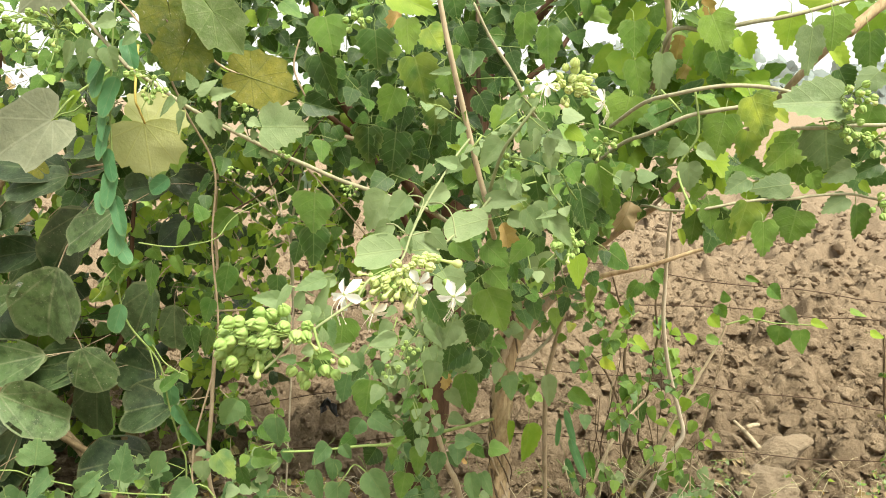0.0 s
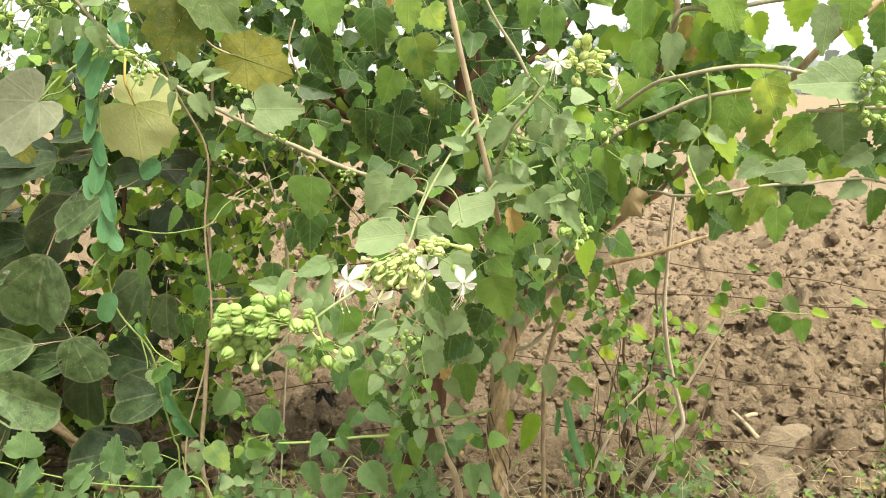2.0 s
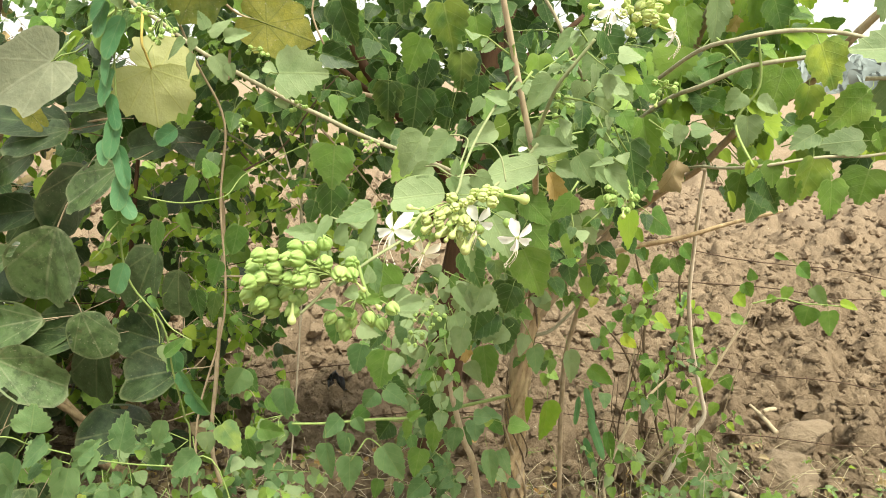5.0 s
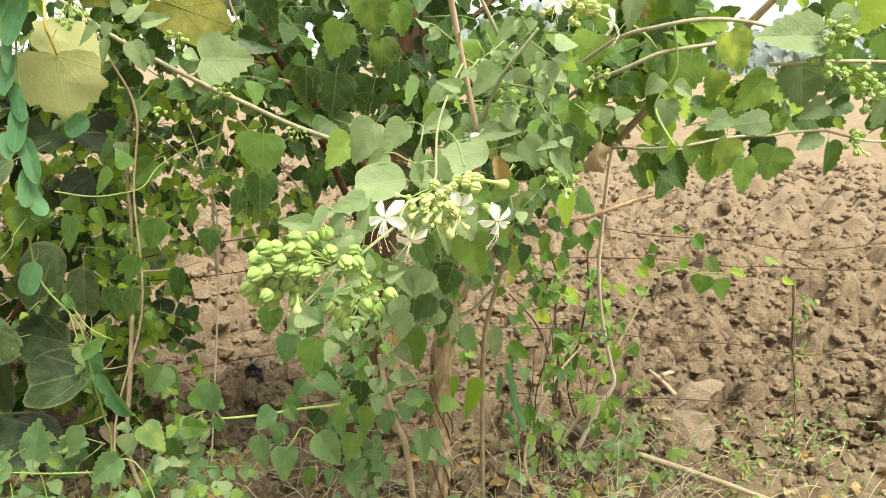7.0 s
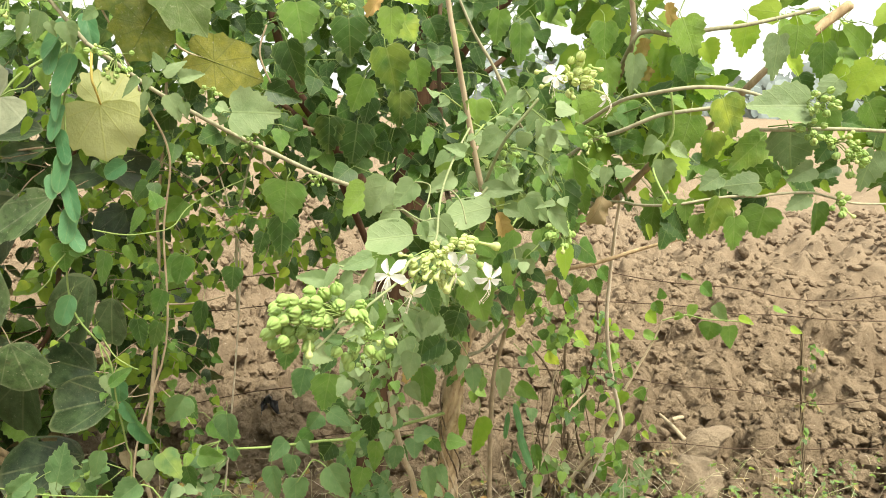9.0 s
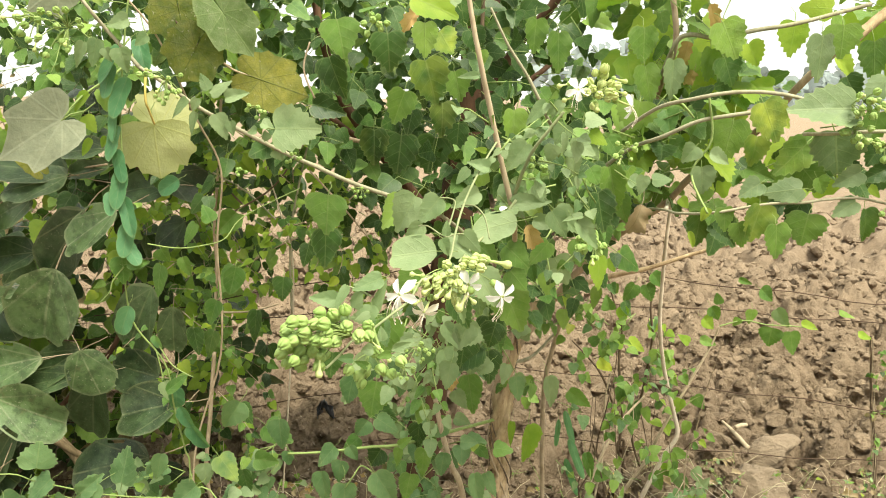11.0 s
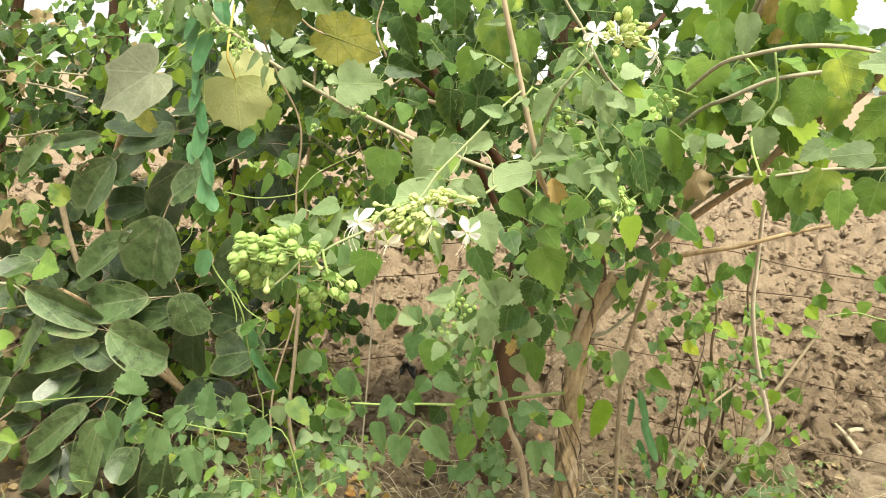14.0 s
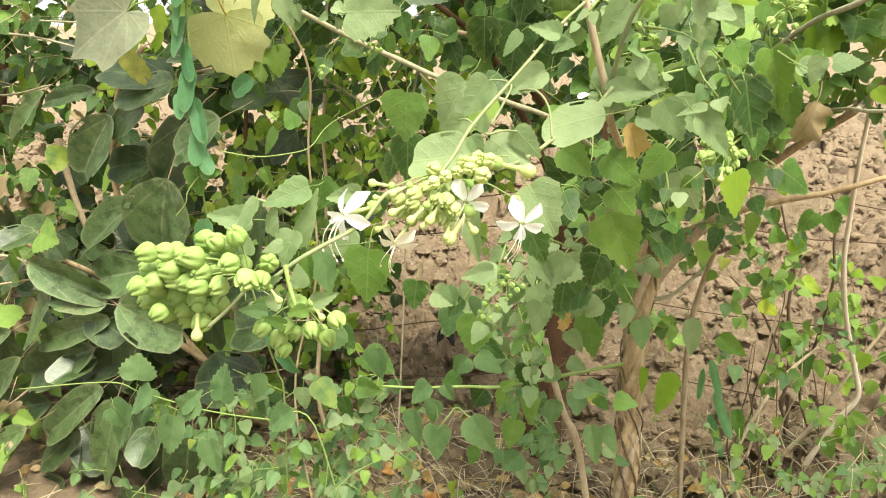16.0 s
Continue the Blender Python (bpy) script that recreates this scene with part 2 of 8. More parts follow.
M_PALE = leaf_material("pale_yellow_gourd_leaf", (0.340, 0.345, 0.150), (0.440, 0.438, 0.220), (0.45, 0.40, 0.14), 0.05, (0.38, 0.36, 0.10), 0.32, dust=0.10, glow=0.3, rough=0.7, net=0.15, palmate=True)
M_RUST = leaf_material("yellowed_gourd_leaf", (0.070, 0.092, 0.014), (0.300, 0.275, 0.050), (0.36, 0.27, 0.05), 0.01, (0.060, 0.070, 0.020), 0.6, dust=0.15, glow=0.3, rough=0.7, spots=0.4, net=0.5, palmate=True)
M_DRY = leaf_material("withered_orange_leaf", (0.400, 0.250, 0.095), (0.560, 0.375, 0.165), (0.40, 0.14, 0.03), 0.30, (0.35, 0.15, 0.04), 0.4, dust=0.1, glow=0.3, rough=0.8)
M_BROWN = leaf_material("dead_brown_leaf", (0.215, 0.150, 0.080), (0.370, 0.275, 0.165), (0.40, 0.28, 0.14), 0.30, (0.15, 0.09, 0.04), 0.3, dust=0.2, glow=0.15, rough=0.9)
BARK = bark_material("flaking_brown_bark", (0.185, 0.118, 0.062), (0.560, 0.425, 0.255), 70, 0.16, 1.0)
BARK_DARK = bark_material("dark_red_brown_bark", (0.038, 0.020, 0.012), (0.140, 0.078, 0.045), 40)
TWIG = bark_material("pale_green_grey_twig", (0.200, 0.182, 0.110), (0.400, 0.375, 0.255), 120, 0.3, 0.3)
TWIG_SAGE = bark_material("grey_green_shoot", (0.150, 0.180, 0.080), (0.290, 0.320, 0.165), 120, 0.3, 0.3)
VINE_PALE = bark_material("pale_grey_vine_bark", (0.400, 0.330, 0.240), (0.640, 0.550, 0.435), 110, 0.2, 0.4)
TWIG_OCHRE = bark_material("ochre_leaf_stalk", (0.330, 0.250, 0.060), (0.470, 0.370, 0.110), 120, 0.3, 0.3)
TWIG_BROWN = bark_material("brown_twig", (0.240, 0.175, 0.105), (0.470, 0.370, 0.255), 120, 0.3, 0.5)
TWIG_DARK = bark_material("dark_twig", (0.060, 0.042, 0.026), (0.170, 0.120, 0.075), 120, 0.3, 0.4)
TWIG_GREEN = bark_material("fresh_green_stalk", (0.155, 0.225, 0.062), (0.270, 0.340, 0.115), 150, 0.3, 0.2, 0.6)
DRY_STALK = bark_material("dry_straw_stalk", (0.270, 0.210, 0.130), (0.470, 0.385, 0.265), 140, 0.2, 0.3)
STRAW = bark_material("bleached_straw", (0.420, 0.350, 0.210), (0.640, 0.560, 0.380), 140, 0.2, 0.2)
RUST_WIRE = bark_material("rusty_wire", (0.030, 0.020, 0.014), (0.110, 0.065, 0.040), 200, 1.0, 0.3, 0.7)
BUD = soft_material("pale_green_calyx", (0.190, 0.320, 0.070), (0.410, 0.535, 0.185), 160, 0.5, 0.25, (0.55, 0.70, 0.15))
BUD_YELLOW = soft_material("yellow_green_bud", (0.370, 0.470, 0.130), (0.610, 0.670, 0.310), 120, 0.45, 0.25, (0.70, 0.75, 0.2))
PETAL = soft_material("white_petal", (0.84, 0.83, 0.76), (0.92, 0.91, 0.87), 60, 0.55, 0.3, (0.9, 0.9, 0.85))
FADED = soft_material("faded_cream_petal", (0.78, 0.70, 0.56), (0.86, 0.80, 0.68), 60, 0.6, 0.3, (0.85, 0.78, 0.6))
STAMEN = soft_material("pinkish_filament", (0.62, 0.50, 0.42), (0.80, 0.74, 0.60), 90, 0.5)
RAG = soft_material("black_plastic_rag", (0.010, 0.010, 0.012), (0.035, 0.035, 0.038), 50, 0.45)
STONE = soil_material("pale_dry_earth", 0.4)
CLOD = SOIL
# This grey-green base colour carries the haze of distance.
HAZY = soft_material("haze_tinted_far_foliage", (0.17, 0.205, 0.20), (0.24, 0.28, 0.27), 0.3, 0.9)

# ---- shapes ----
rng = random.Random(11)
OUTLINES = {
    "clero": ([(0, 0), (.18, -.04), (.38, .02), (.48, .16), (.46, .33), (.36, .54), (.22, .76), (.09, .92), (0, 1)], 8, .026, .1),
    "tooth": ([(0, 0), (.20, -.07), (.38, -.02), (.49, .14), (.48, .34), (.39, .56), (.25, .76), (.10, .92), (0, 1)], 10, .038, .05),
    "round": ([(0, 0), (.17, .02), (.34, .12), (.45, .31), (.50, .54), (.46, .78), (.33, .94), (.16, 1.01), (0, .985)], 0, 0, 0),
    "heart": ([(0, 0), (.07, -.14), (.24, -.25), (.42, -.16), (.49, .06), (.47, .32), (.50, .57), (.30, .62), (.15, .78), (.05, .92), (0, 1)], 0, 0, 0),
    "gourd": ([(0, 0), (.01, -.20), (.03, -.44), (.22, -.56), (.50, -.46), (.62, -.22), (.74, -.02), (.66, .20), (.72, .52), (.48, .62), (.30, .80), (.14, .86), (0, 1)], 13, .022, -.5),
    "oblong": ([(0, 0), (.20, .03), (.40, .13), (.48, .32), (.44, .48), (.46, .64), (.36, .84), (.22, .95), (.09, .99), (0, 1)], 0, 0, 0),
    "broad": ([(0, 0), (.10, -.05), (.35, -.07), (.60, -.03), (.74, .10), (.70, .28), (.84, .50), (.66, .58), (.60, .76), (.42, .76), (.30, .90), (.14, .90), (0, 1)], 12, .018, -.5),
    "crisp": ([(0, 0), (.22, .02), (.42, .12), (.34, .28), (.50, .44), (.38, .60), (.45, .80), (.22, .86), (.10, .97), (0, 1)], 12, .03, 0.0),
    "ovate": ([(0, 0), (.20, .0), (.36, .12), (.42, .30), (.38, .52), (.25, .76), (.10, .93), (0, 1)], 0, 0, 0),
}


def half_outline(shape, count):
    """count points along one half of the blade's edge, with its teeth, from the stalk to the tip."""
    pts, teeth, deep, start = OUTLINES[shape]
    pts = [Vector(q) for q in pts]
    far = [0.0]
    for a, b in zip(pts, pts[1:]):
        far.append(far[-1] + (b - a).length)
    out = []
    for i in range(count):
        d = far[-1] * i / (count - 1)
        k = max(j for j in range(len(pts)) if far[j] <= d + 1e-9)
        k = min(k, len(pts) - 2)
        f = (d - far[k]) / (far[k + 1] - far[k])
        p0, p1, p2, p3 = pts[max(k - 1, 0)], pts[k], pts[k + 1], pts[min(k + 2, len(pts) - 1)]
        q = 0.5 * ((2 * p1) + (p2 - p0) * f + (2 * p0 - 5 * p1 + 4 * p2 - p3) * f * f + (3 * p1 - p0 - 3 * p2 + p3) * f ** 3)
        if teeth and q.y > start and 0 < i < count - 1:
            way = (q - Vector((0, .4))).normalized()
            q = q + way * deep * (1 if i % 2 else -0.6) + Vector((0, deep * 0.5 * (i % 2)))
        out.append(Vector((max(q.x, 0), q.y)))
    out[0].x = out[-1].x = 0
    return out


def blade(shape, seed, fine=True, hole=False):
    """A leaf one long, stalk at the origin, tip along y, facing z, with fold, droop, waves and a stalk: vertices, faces, uv and the count of blade faces."""
    r = random.Random(seed)
    count = 19 if fine and OUTLINES[shape][1] else (13 if fine else 9)
    half = half_outline(shape, count)
    edge = half + [Vector((-q.x, q.y)) for q in half[-2:0:-1]]
    n = len(edge)
    mid = Vector((0, .40))
    if shape == "round":
        a1, a2, a3 = r.uniform(0, 6), r.uniform(0, 6), r.uniform(0, 6)
        for i in range(1, n):
            w = 6.283 * i / n
            edge[i] = mid + (edge[i] - mid) * (1 + .05 * math.sin(2 * w + a1) + .030 * math.sin(5 * w + a2) + .018 * math.sin(9 * w + a3))
    rings = (0.40, 0.80, 0.93, 1.0) if fine else (0.55, 1.0)
    flat = [mid] + [mid + (e - mid) * k for k in rings for e in edge]
    fold, droop, wave = r.uniform(-.08, .36), r.uniform(.02, .34), r.uniform(.010, .034)
    ph, twist, skew = r.uniform(0, 6), r.uniform(-.35, .35), r.uniform(-.12, .12)
    if shape == "crisp":
        wave, droop, fold = r.uniform(.07, .13), r.uniform(.3, .6), r.uniform(.2, .6)
    if shape in ("gourd", "heart", "broad"):
        fold, droop, twist, skew = fold * .35, droop * .5, twist * .25, skew * .4
    verts = []
    for q in flat:
        x, y = q.x + skew * q.y * (q.y - 1) * .5, q.y
        rim = min(1.0, (q - mid).length / .5)
        z = fold * abs(x) - droop * y * y * .6 + wave * rim ** 3 * math.sin(3 * math.atan2(q.x, q.y - .4) + ph + 4 * y) + twist * x * y
        verts.append((x, y, z + droop * .1))
    faces = []
    for i in range(n):
        j = (i + 1) % n
        faces.append((0, 1 + j, 1 + i))
        for k in range(len(rings) - 1):
            a, b = 1 + k * n, 1 + (k + 1) * n
            if hole and ((k == 1 and i in (4, 5)) or (k == 2 and i == 15)):
                continue
            faces.append((a + i, a + j, b + j, b + i))
    uv = [(q.x, q.y) for q in flat]
    rim = [0.0] + [k for k in rings for _ in edge]
    blades = len(faces)
    # stalk
    long, thick = r.uniform(.28, .5), .013
    bend = r.uniform(.08, .3)
    start = len(verts)
    steps = 4 if fine else 2
    for s in range(steps):
        f = s / (steps - 1)
        c = Vector((r.uniform(-.02, .02) * s, .02 - long * f, verts[0][2] * (1 - f) * .3 - bend * f * f))
        for a in range(3):
            verts.append((c.x + thick * math.cos(a * 2.094), c.y, c.z - .006 + thick * math.sin(a * 2.094)))
            uv.append((0, 0))
            rim.append(0.0)
    for s in range(steps - 1):
        for a in range(3):
            b = (a + 1) % 3
            faces.append((start + s * 3 + a, start + s * 3 + b, start + s * 3 + 3 + b, start + s * 3 + 3 + a))
    return verts, faces, uv, blades, rim


def mesh_from(name, verts, faces, mats, index=None, uv=None, smooth=True, rim=None):
    me = bpy.data.meshes.new(name)
    me.from_pydata([tuple(v) for v in verts], [], faces)
    for m in mats:
        me.materials.append(m)
    if index is not None:
        me.polygons.foreach_set("material_index", np.asarray(index, dtype=np.int32))
    if uv is not None:
        layer = me.uv_layers.new(name="UVMap")
        loops = np.zeros(len(me.loops), dtype=np.int32)
        me.loops.foreach_get("vertex_index", loops)
        layer.data.foreach_set("uv", np.asarray(uv, dtype=np.float32)[loops].ravel())
    if rim is not None:
        me.attributes.new("rim", "FLOAT", "POINT").data.foreach_set("value", np.asarray(rim, dtype=np.float32))
    if smooth:
        me.polygons.foreach_set("use_smooth", np.ones(len(me.polygons), dtype=bool))
    me.update()
    return me


# kind of leaf: outline, blade, stalk
KINDS = {
    "a": ("clero", M_SAGE, TWIG_GREEN), "b": ("clero", M_MID, TWIG_GREEN), "d": ("clero", M_DARK, TWIG_GREEN), "y": ("clero", M_LIME, TWIG_GREEN),
    "e": ("clero", M_BLUE, TWIG_GREEN), "k": ("clero", M_OLIVE, TWIG_GREEN), "o": ("crisp", M_DRY, TWIG_BROWN), "n": ("crisp", M_BROWN, TWIG_BROWN), "p": ("ovate", PETAL, TWIG_GREEN),
    "S": ("round", M_SAGE, TWIG_GREEN), "H": ("tooth", M_MUTE, TWIG_GREEN), "T": ("tooth", M_CLIMB, TWIG_GREEN), "U": ("tooth", M_LIME, TWIG_GREEN), "G": ("tooth", M_SAGE, TWIG_GREEN), "E": ("tooth", M_BLUE, TWIG_GREEN), "D": ("tooth", M_DARK, TWIG_GREEN), "K": ("tooth", M_OLIVE, TWIG_GREEN),
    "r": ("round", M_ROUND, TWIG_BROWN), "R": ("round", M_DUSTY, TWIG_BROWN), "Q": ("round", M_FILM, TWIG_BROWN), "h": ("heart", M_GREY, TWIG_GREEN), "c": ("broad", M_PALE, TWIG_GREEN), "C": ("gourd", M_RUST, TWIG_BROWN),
    "g": ("gourd", M_FERN, TWIG_GREEN), "v": ("oblong", M_TEAL, TWIG_GREEN), "m": ("ovate", M_MID, TWIG_GREEN), "l": ("ovate", M_LIME, TWIG_GREEN),
}
SHAPES, LEAVES = {}, {}
for _s in OUTLINES:
    for _i in range(6):
        SHAPES[_s, _i, True] = blade(_s, 100 + _i, True, _s == "round" and _i in (1, 3, 4))
        SHAPES[_s, _i, False] = blade(_s, 200 + _i, False)


def leaf_mesh(kind, variant):
    if (kind, variant) not in LEAVES:
        shape, mat, stalk = KINDS[kind]
        v, f, uv, blades, rim = SHAPES[shape, variant, True]
        LEAVES[kind, variant] = mesh_from("leaf", v, f, [mat, stalk], [0] * blades + [1] * (len(f) - blades), uv, rim=rim)
    return LEAVES[kind, variant]


def widest(shape):
    return 2 * max(p[0] for p in OUTLINES[shape][0])


def leaf_frame(base, tip, width, shape, face):
    d = Vector(tip) - Vector(base)
    y = d.normalized()
    z = face - y * face.dot(y)
    z = z.normalized() if z.length > .05 else y.orthogonal().normalized()
    x = y.cross(z)
    w = width / widest(shape)
    m = Matrix.Identity(4)
    m.col[0], m.col[1], m.col[2], m.col[3] = (*(x * w), 0), (*(y * d.length), 0), (*(z * (w + d.length) * .5), 0), (*base, 1)
    return m


def under(ob, parent):
    """Make ob, whose mesh or pose is given in the world, a part of parent."""
    if parent is None:
        return ob
    ob.parent = parent
    if parent.data is None:
        ob.matrix_parent_inverse = Matrix.Translation(parent.location).inverted()
    return ob


def leaf(plant, kind, base, tip, width, up=0.45, loose=1.0):
    """One leaf of its own: where its blade starts, where it ends, and how wide it is."""
    shape = KINDS[kind][0]
    ob = new("leaf", leaf_mesh(kind, rng.randrange(6)))
    face = Vector((loose * rng.uniform(-.6, .6), -1, up + loose * rng.uniform(-.35, .6)))
    under(ob, plant)
    ob.matrix_basis = leaf_frame(base, tip, width, shape, face)
    return ob


def smooth_path(pts, per=6):
    pts = [Vector(p) for p in pts]
    out = []
    for k in range(len(pts) - 1):
        p0, p1, p2, p3 = pts[max(k - 1, 0)], pts[k], pts[k + 1], pts[min(k + 2, len(pts) - 1)]
        for s in range(per):
            f = s / per
            out.append(0.5 * ((2 * p1) + (p2 - p0) * f + (2 * p0 - 5 * p1 + 4 * p2 - p3) * f * f + (3 * p1 - p0 - 3 * p2 + p3) * f ** 3))
    return out + [pts[-1]]


def tube(verts, faces, path, r0, r1, sides=6, rough=0.0, seed=0):
    """Add a tapering, slightly uneven tube along a path to verts and faces."""
    start, n = len(verts), len(path)
    side = Vector((1, 0.3, 0.1))
    rr = random.Random(seed)
    for i, c in enumerate(path):
        t = (path[min(i + 1, n - 1)] - path[max(i - 1, 0)])
        t = t.normalized() if t.length else Vector((0, 0, 1))
        side = (side - t * side.dot(t))
        side = side.normalized() if side.length > 1e-4 else t.orthogonal().normalized()
        up = t.cross(side)
        r = r0 + (r1 - r0) * i / max(n - 1, 1)
        for a in range(sides):
            ang = 2 * math.pi * a / sides
            k = r * (1 + rr.uniform(-rough, rough))
            verts.append(c + side * (k * math.cos(ang)) + up * (k * math.sin(ang)))
    for i in range(n - 1):
        for a in range(sides):
            b = (a + 1) % sides
            faces.append((start + i * sides + a, start + i * sides + b, start + (i + 1) * sides + b, start + (i + 1) * sides + a))
    faces.append(tuple(start + a for a in reversed(range(sides))))
    faces.append(tuple(start + (n - 1) * sides + a for a in range(sides)))


def stem(plant, name, pts, r0, r1, mat, sides=7, rough=0.06, label=""):
    verts, faces = [], []
    tube(verts, faces, smooth_path(pts), r0, r1, sides, rough, len(pts))
    ob = new(name, mesh_from(name, verts, faces, [mat]))
    return tagged(under(ob, plant), label)


def plant_root(name, at, label, category, group=""):
    ob = new(name)
    ob.location = at
    ob.empty_display_size = 0.1
    return tagged(ob, label, category, group)


class Foliage:
    """Collects many small leaves and their twigs into one joined part."""

    def __init__(self, seed):
        self.r = random.Random(seed)
        self.v, self.f, self.uv, self.mi, self.mats, self.rim = [], [], [], [], [], []
        self.count, self.todo = 0, []

    def slot(self, mat):
        if mat not in self.mats:
            self.mats.append(mat)
        return self.mats.index(mat)

    def leaf(self, kind, base, tip, width, face):
        self.todo.append((kind, Vector(base), Vector(tip), width, face, self.r.randrange(6)))

    def join(self, kind, base, tip, width, face, variant):
        shape, mat, stalk = KINDS[kind]
        v, f, uv, blades, rim = SHAPES[shape, variant, False]
        m = np.array(leaf_frame(base, tip, width, shape, face))
        v = np.asarray(v) @ m[:3, :3].T + m[:3, 3]
        self.v.append(v)
        self.uv.extend(uv)
        self.rim.extend(rim)
        self.f.extend(tuple(i + self.count for i in q) for q in f)
        self.mi.extend([self.slot(mat)] * blades + [self.slot(stalk)] * (len(f) - blades))
        self.count += len(v)

    def twig(self, path, r0, r1, mat, sides=4):
        v, f = [], []
        tube(v, f, path, r0, r1, sides)
        self.v.append(np.array([tuple(q) for q in v]))
        self.uv.extend([(0, 0)] * len(v))
        self.rim.extend([0.0] * len(v))
        self.f.extend(tuple(i + self.count for i in q) for q in f)
        self.mi.extend([self.slot(mat)] * len(f))
        self.count += len(v)

    def spray(self, start, way, length, kinds, size, twig=TWIG_GREEN, gap=1.1, sag=0.3, spread=0.5):
        """A twig with leaves along it, in pairs."""
        r = self.r
        way = Vector(way).normalized()
        n = max(3, int(length / (size * gap)) + 1)
        path, p = [], Vector(start)
        for i in range(n):
            path.append(p.copy())
            way = (way + Vector((r.uniform(-.22, .22), r.uniform(-.22, .22), r.uniform(-.22, .18) - sag * .25))).normalized()
            p = p + way * (length / n)
        self.twig(path, .0016, .0007, twig)
        for i, q in enumerate(path[1:], 1):
            ang = r.uniform(0, 6.28)
            t = (path[i] - path[i - 1]).normalized()
            o1 = t.orthogonal().normalized()
            o2 = t.cross(o1)
            for s in (0, math.pi):
                if r.random() < .14:
                    continue
                out = o1 * math.cos(ang + s) + o2 * math.sin(ang + s)
                d = (out * spread * 1.3 + t * .45 + Vector((0, -.15, -.55))).normalized()
                k = size * r.uniform(.55, 1.15)
                b = q + d * k * .25
                face = Vector((r.uniform(-.6, .6), -1 + r.uniform(-.2, .5), r.uniform(-.1, 1.0)))
                self.leaf(r.choice(kinds), b, b + d * k, k * r.uniform(.68, .95), face)

    def cloud(self, lo, hi, sprays, kinds, size, length=.22, twig=TWIG_GREEN, way=(0, -.4, -.2), sag=.3, spread=.5):
        """Sprays scattered through a box of the plan."""
        r = self.r
        for _ in range(sprays):
            s = [r.uniform(a, b) for a, b in zip(lo, hi)]
            d = Vector(way) + Vector((r.uniform(-1, 1), r.uniform(-.5, .5), r.uniform(-.7, .9)))
            self.spray(s, d, length * r.uniform(.6, 1.3), kinds, size * r.uniform(.75, 1.2), twig, sag=sag, spread=spread)

    def finish(self, name):
        """The joined mesh of all that was collected."""
        for q in self.todo:
            self.join(*q)
        self.todo = []
        return mesh_from(name, np.concatenate(self.v), self.f, self.mats, self.mi, self.uv, rim=self.rim)

    def done(self, name, plant, label="", singles=0):
        """Leaves on the hedge's open side become parts of their own; the rest is joined."""
        self.todo.sort(key=lambda q: q[1].y - .15 * q[3] / .05)
        for kind, base, tip, width, face, variant in self.todo[:singles]:
            ob = under(new("leaf", leaf_mesh(kind, variant)), plant)
            ob.matrix_basis = leaf_frame(base, tip, width, KINDS[kind][0], face)
        self.todo = self.todo[singles:]
        ob = new(name, self.finish(name))
        return tagged(under(ob, plant), label, kind="stuff")

# ---- ground ----
def hashed(cx, cy, k):
    h = np.sin(cx * 127.1 + cy * 311.7 + k * 57.3) * 43758.5453
    return h - np.floor(h)


def ripple(x, y, size, seed):
    """Smooth noise between 0 and 1 over the plan, with features of about that size."""
    x, y = x / size, y / size
    ix, iy = np.floor(x), np.floor(y)
    fx, fy = x - ix, y - iy
    fx, fy = fx * fx * (3 - 2 * fx), fy * fy * (3 - 2 * fy)
    a = hashed(ix, iy, seed) * (1 - fx) + hashed(ix + 1, iy, seed) * fx
    b = hashed(ix, iy + 1, seed) * (1 - fx) + hashed(ix + 1, iy + 1, seed) * fx
    return a * (1 - fy) + b * fy


def lumps(x, y, size, fill, seed):
    """Broken blocks of earth of about that size thrown over the plan: the height of the highest at each spot."""
    gx, gy = np.floor(x / size), np.floor(y / size)
    top = np.zeros_like(x)
    for dx in (-1, 0, 1):
        for dy in (-1, 0, 1):
            cx, cy = gx + dx, gy + dy
            ox = x / size - cx - .1 - .8 * hashed(cx, cy, seed)
            oy = y / size - cy - .1 - .8 * hashed(cx, cy, seed + 1)
            a = 6.283 * hashed(cx, cy, seed + 2)
            u, v = ox * np.cos(a) + oy * np.sin(a), oy * np.cos(a) - ox * np.sin(a)
            r = .34 + .42 * hashed(cx, cy, seed + 3)
            v = v * (1.0 + .7 * hashed(cx, cy, seed + 4))
            d = (.55 * np.sqrt(u * u + v * v) + .45 * np.maximum(np.abs(u), np.abs(v))) / r
            h = r * (.45 + .55 * hashed(cx, cy, seed + 5)) * np.sqrt(np.clip(1 - d ** 2.6, 0, 1))
            h = h * (1 + .8 * (hashed(cx, cy, seed + 6) - .5) * u / r)
            top = np.maximum(top, np.where(hashed(cx, cy, seed + 7) < fill, h, 0))
    return top * size


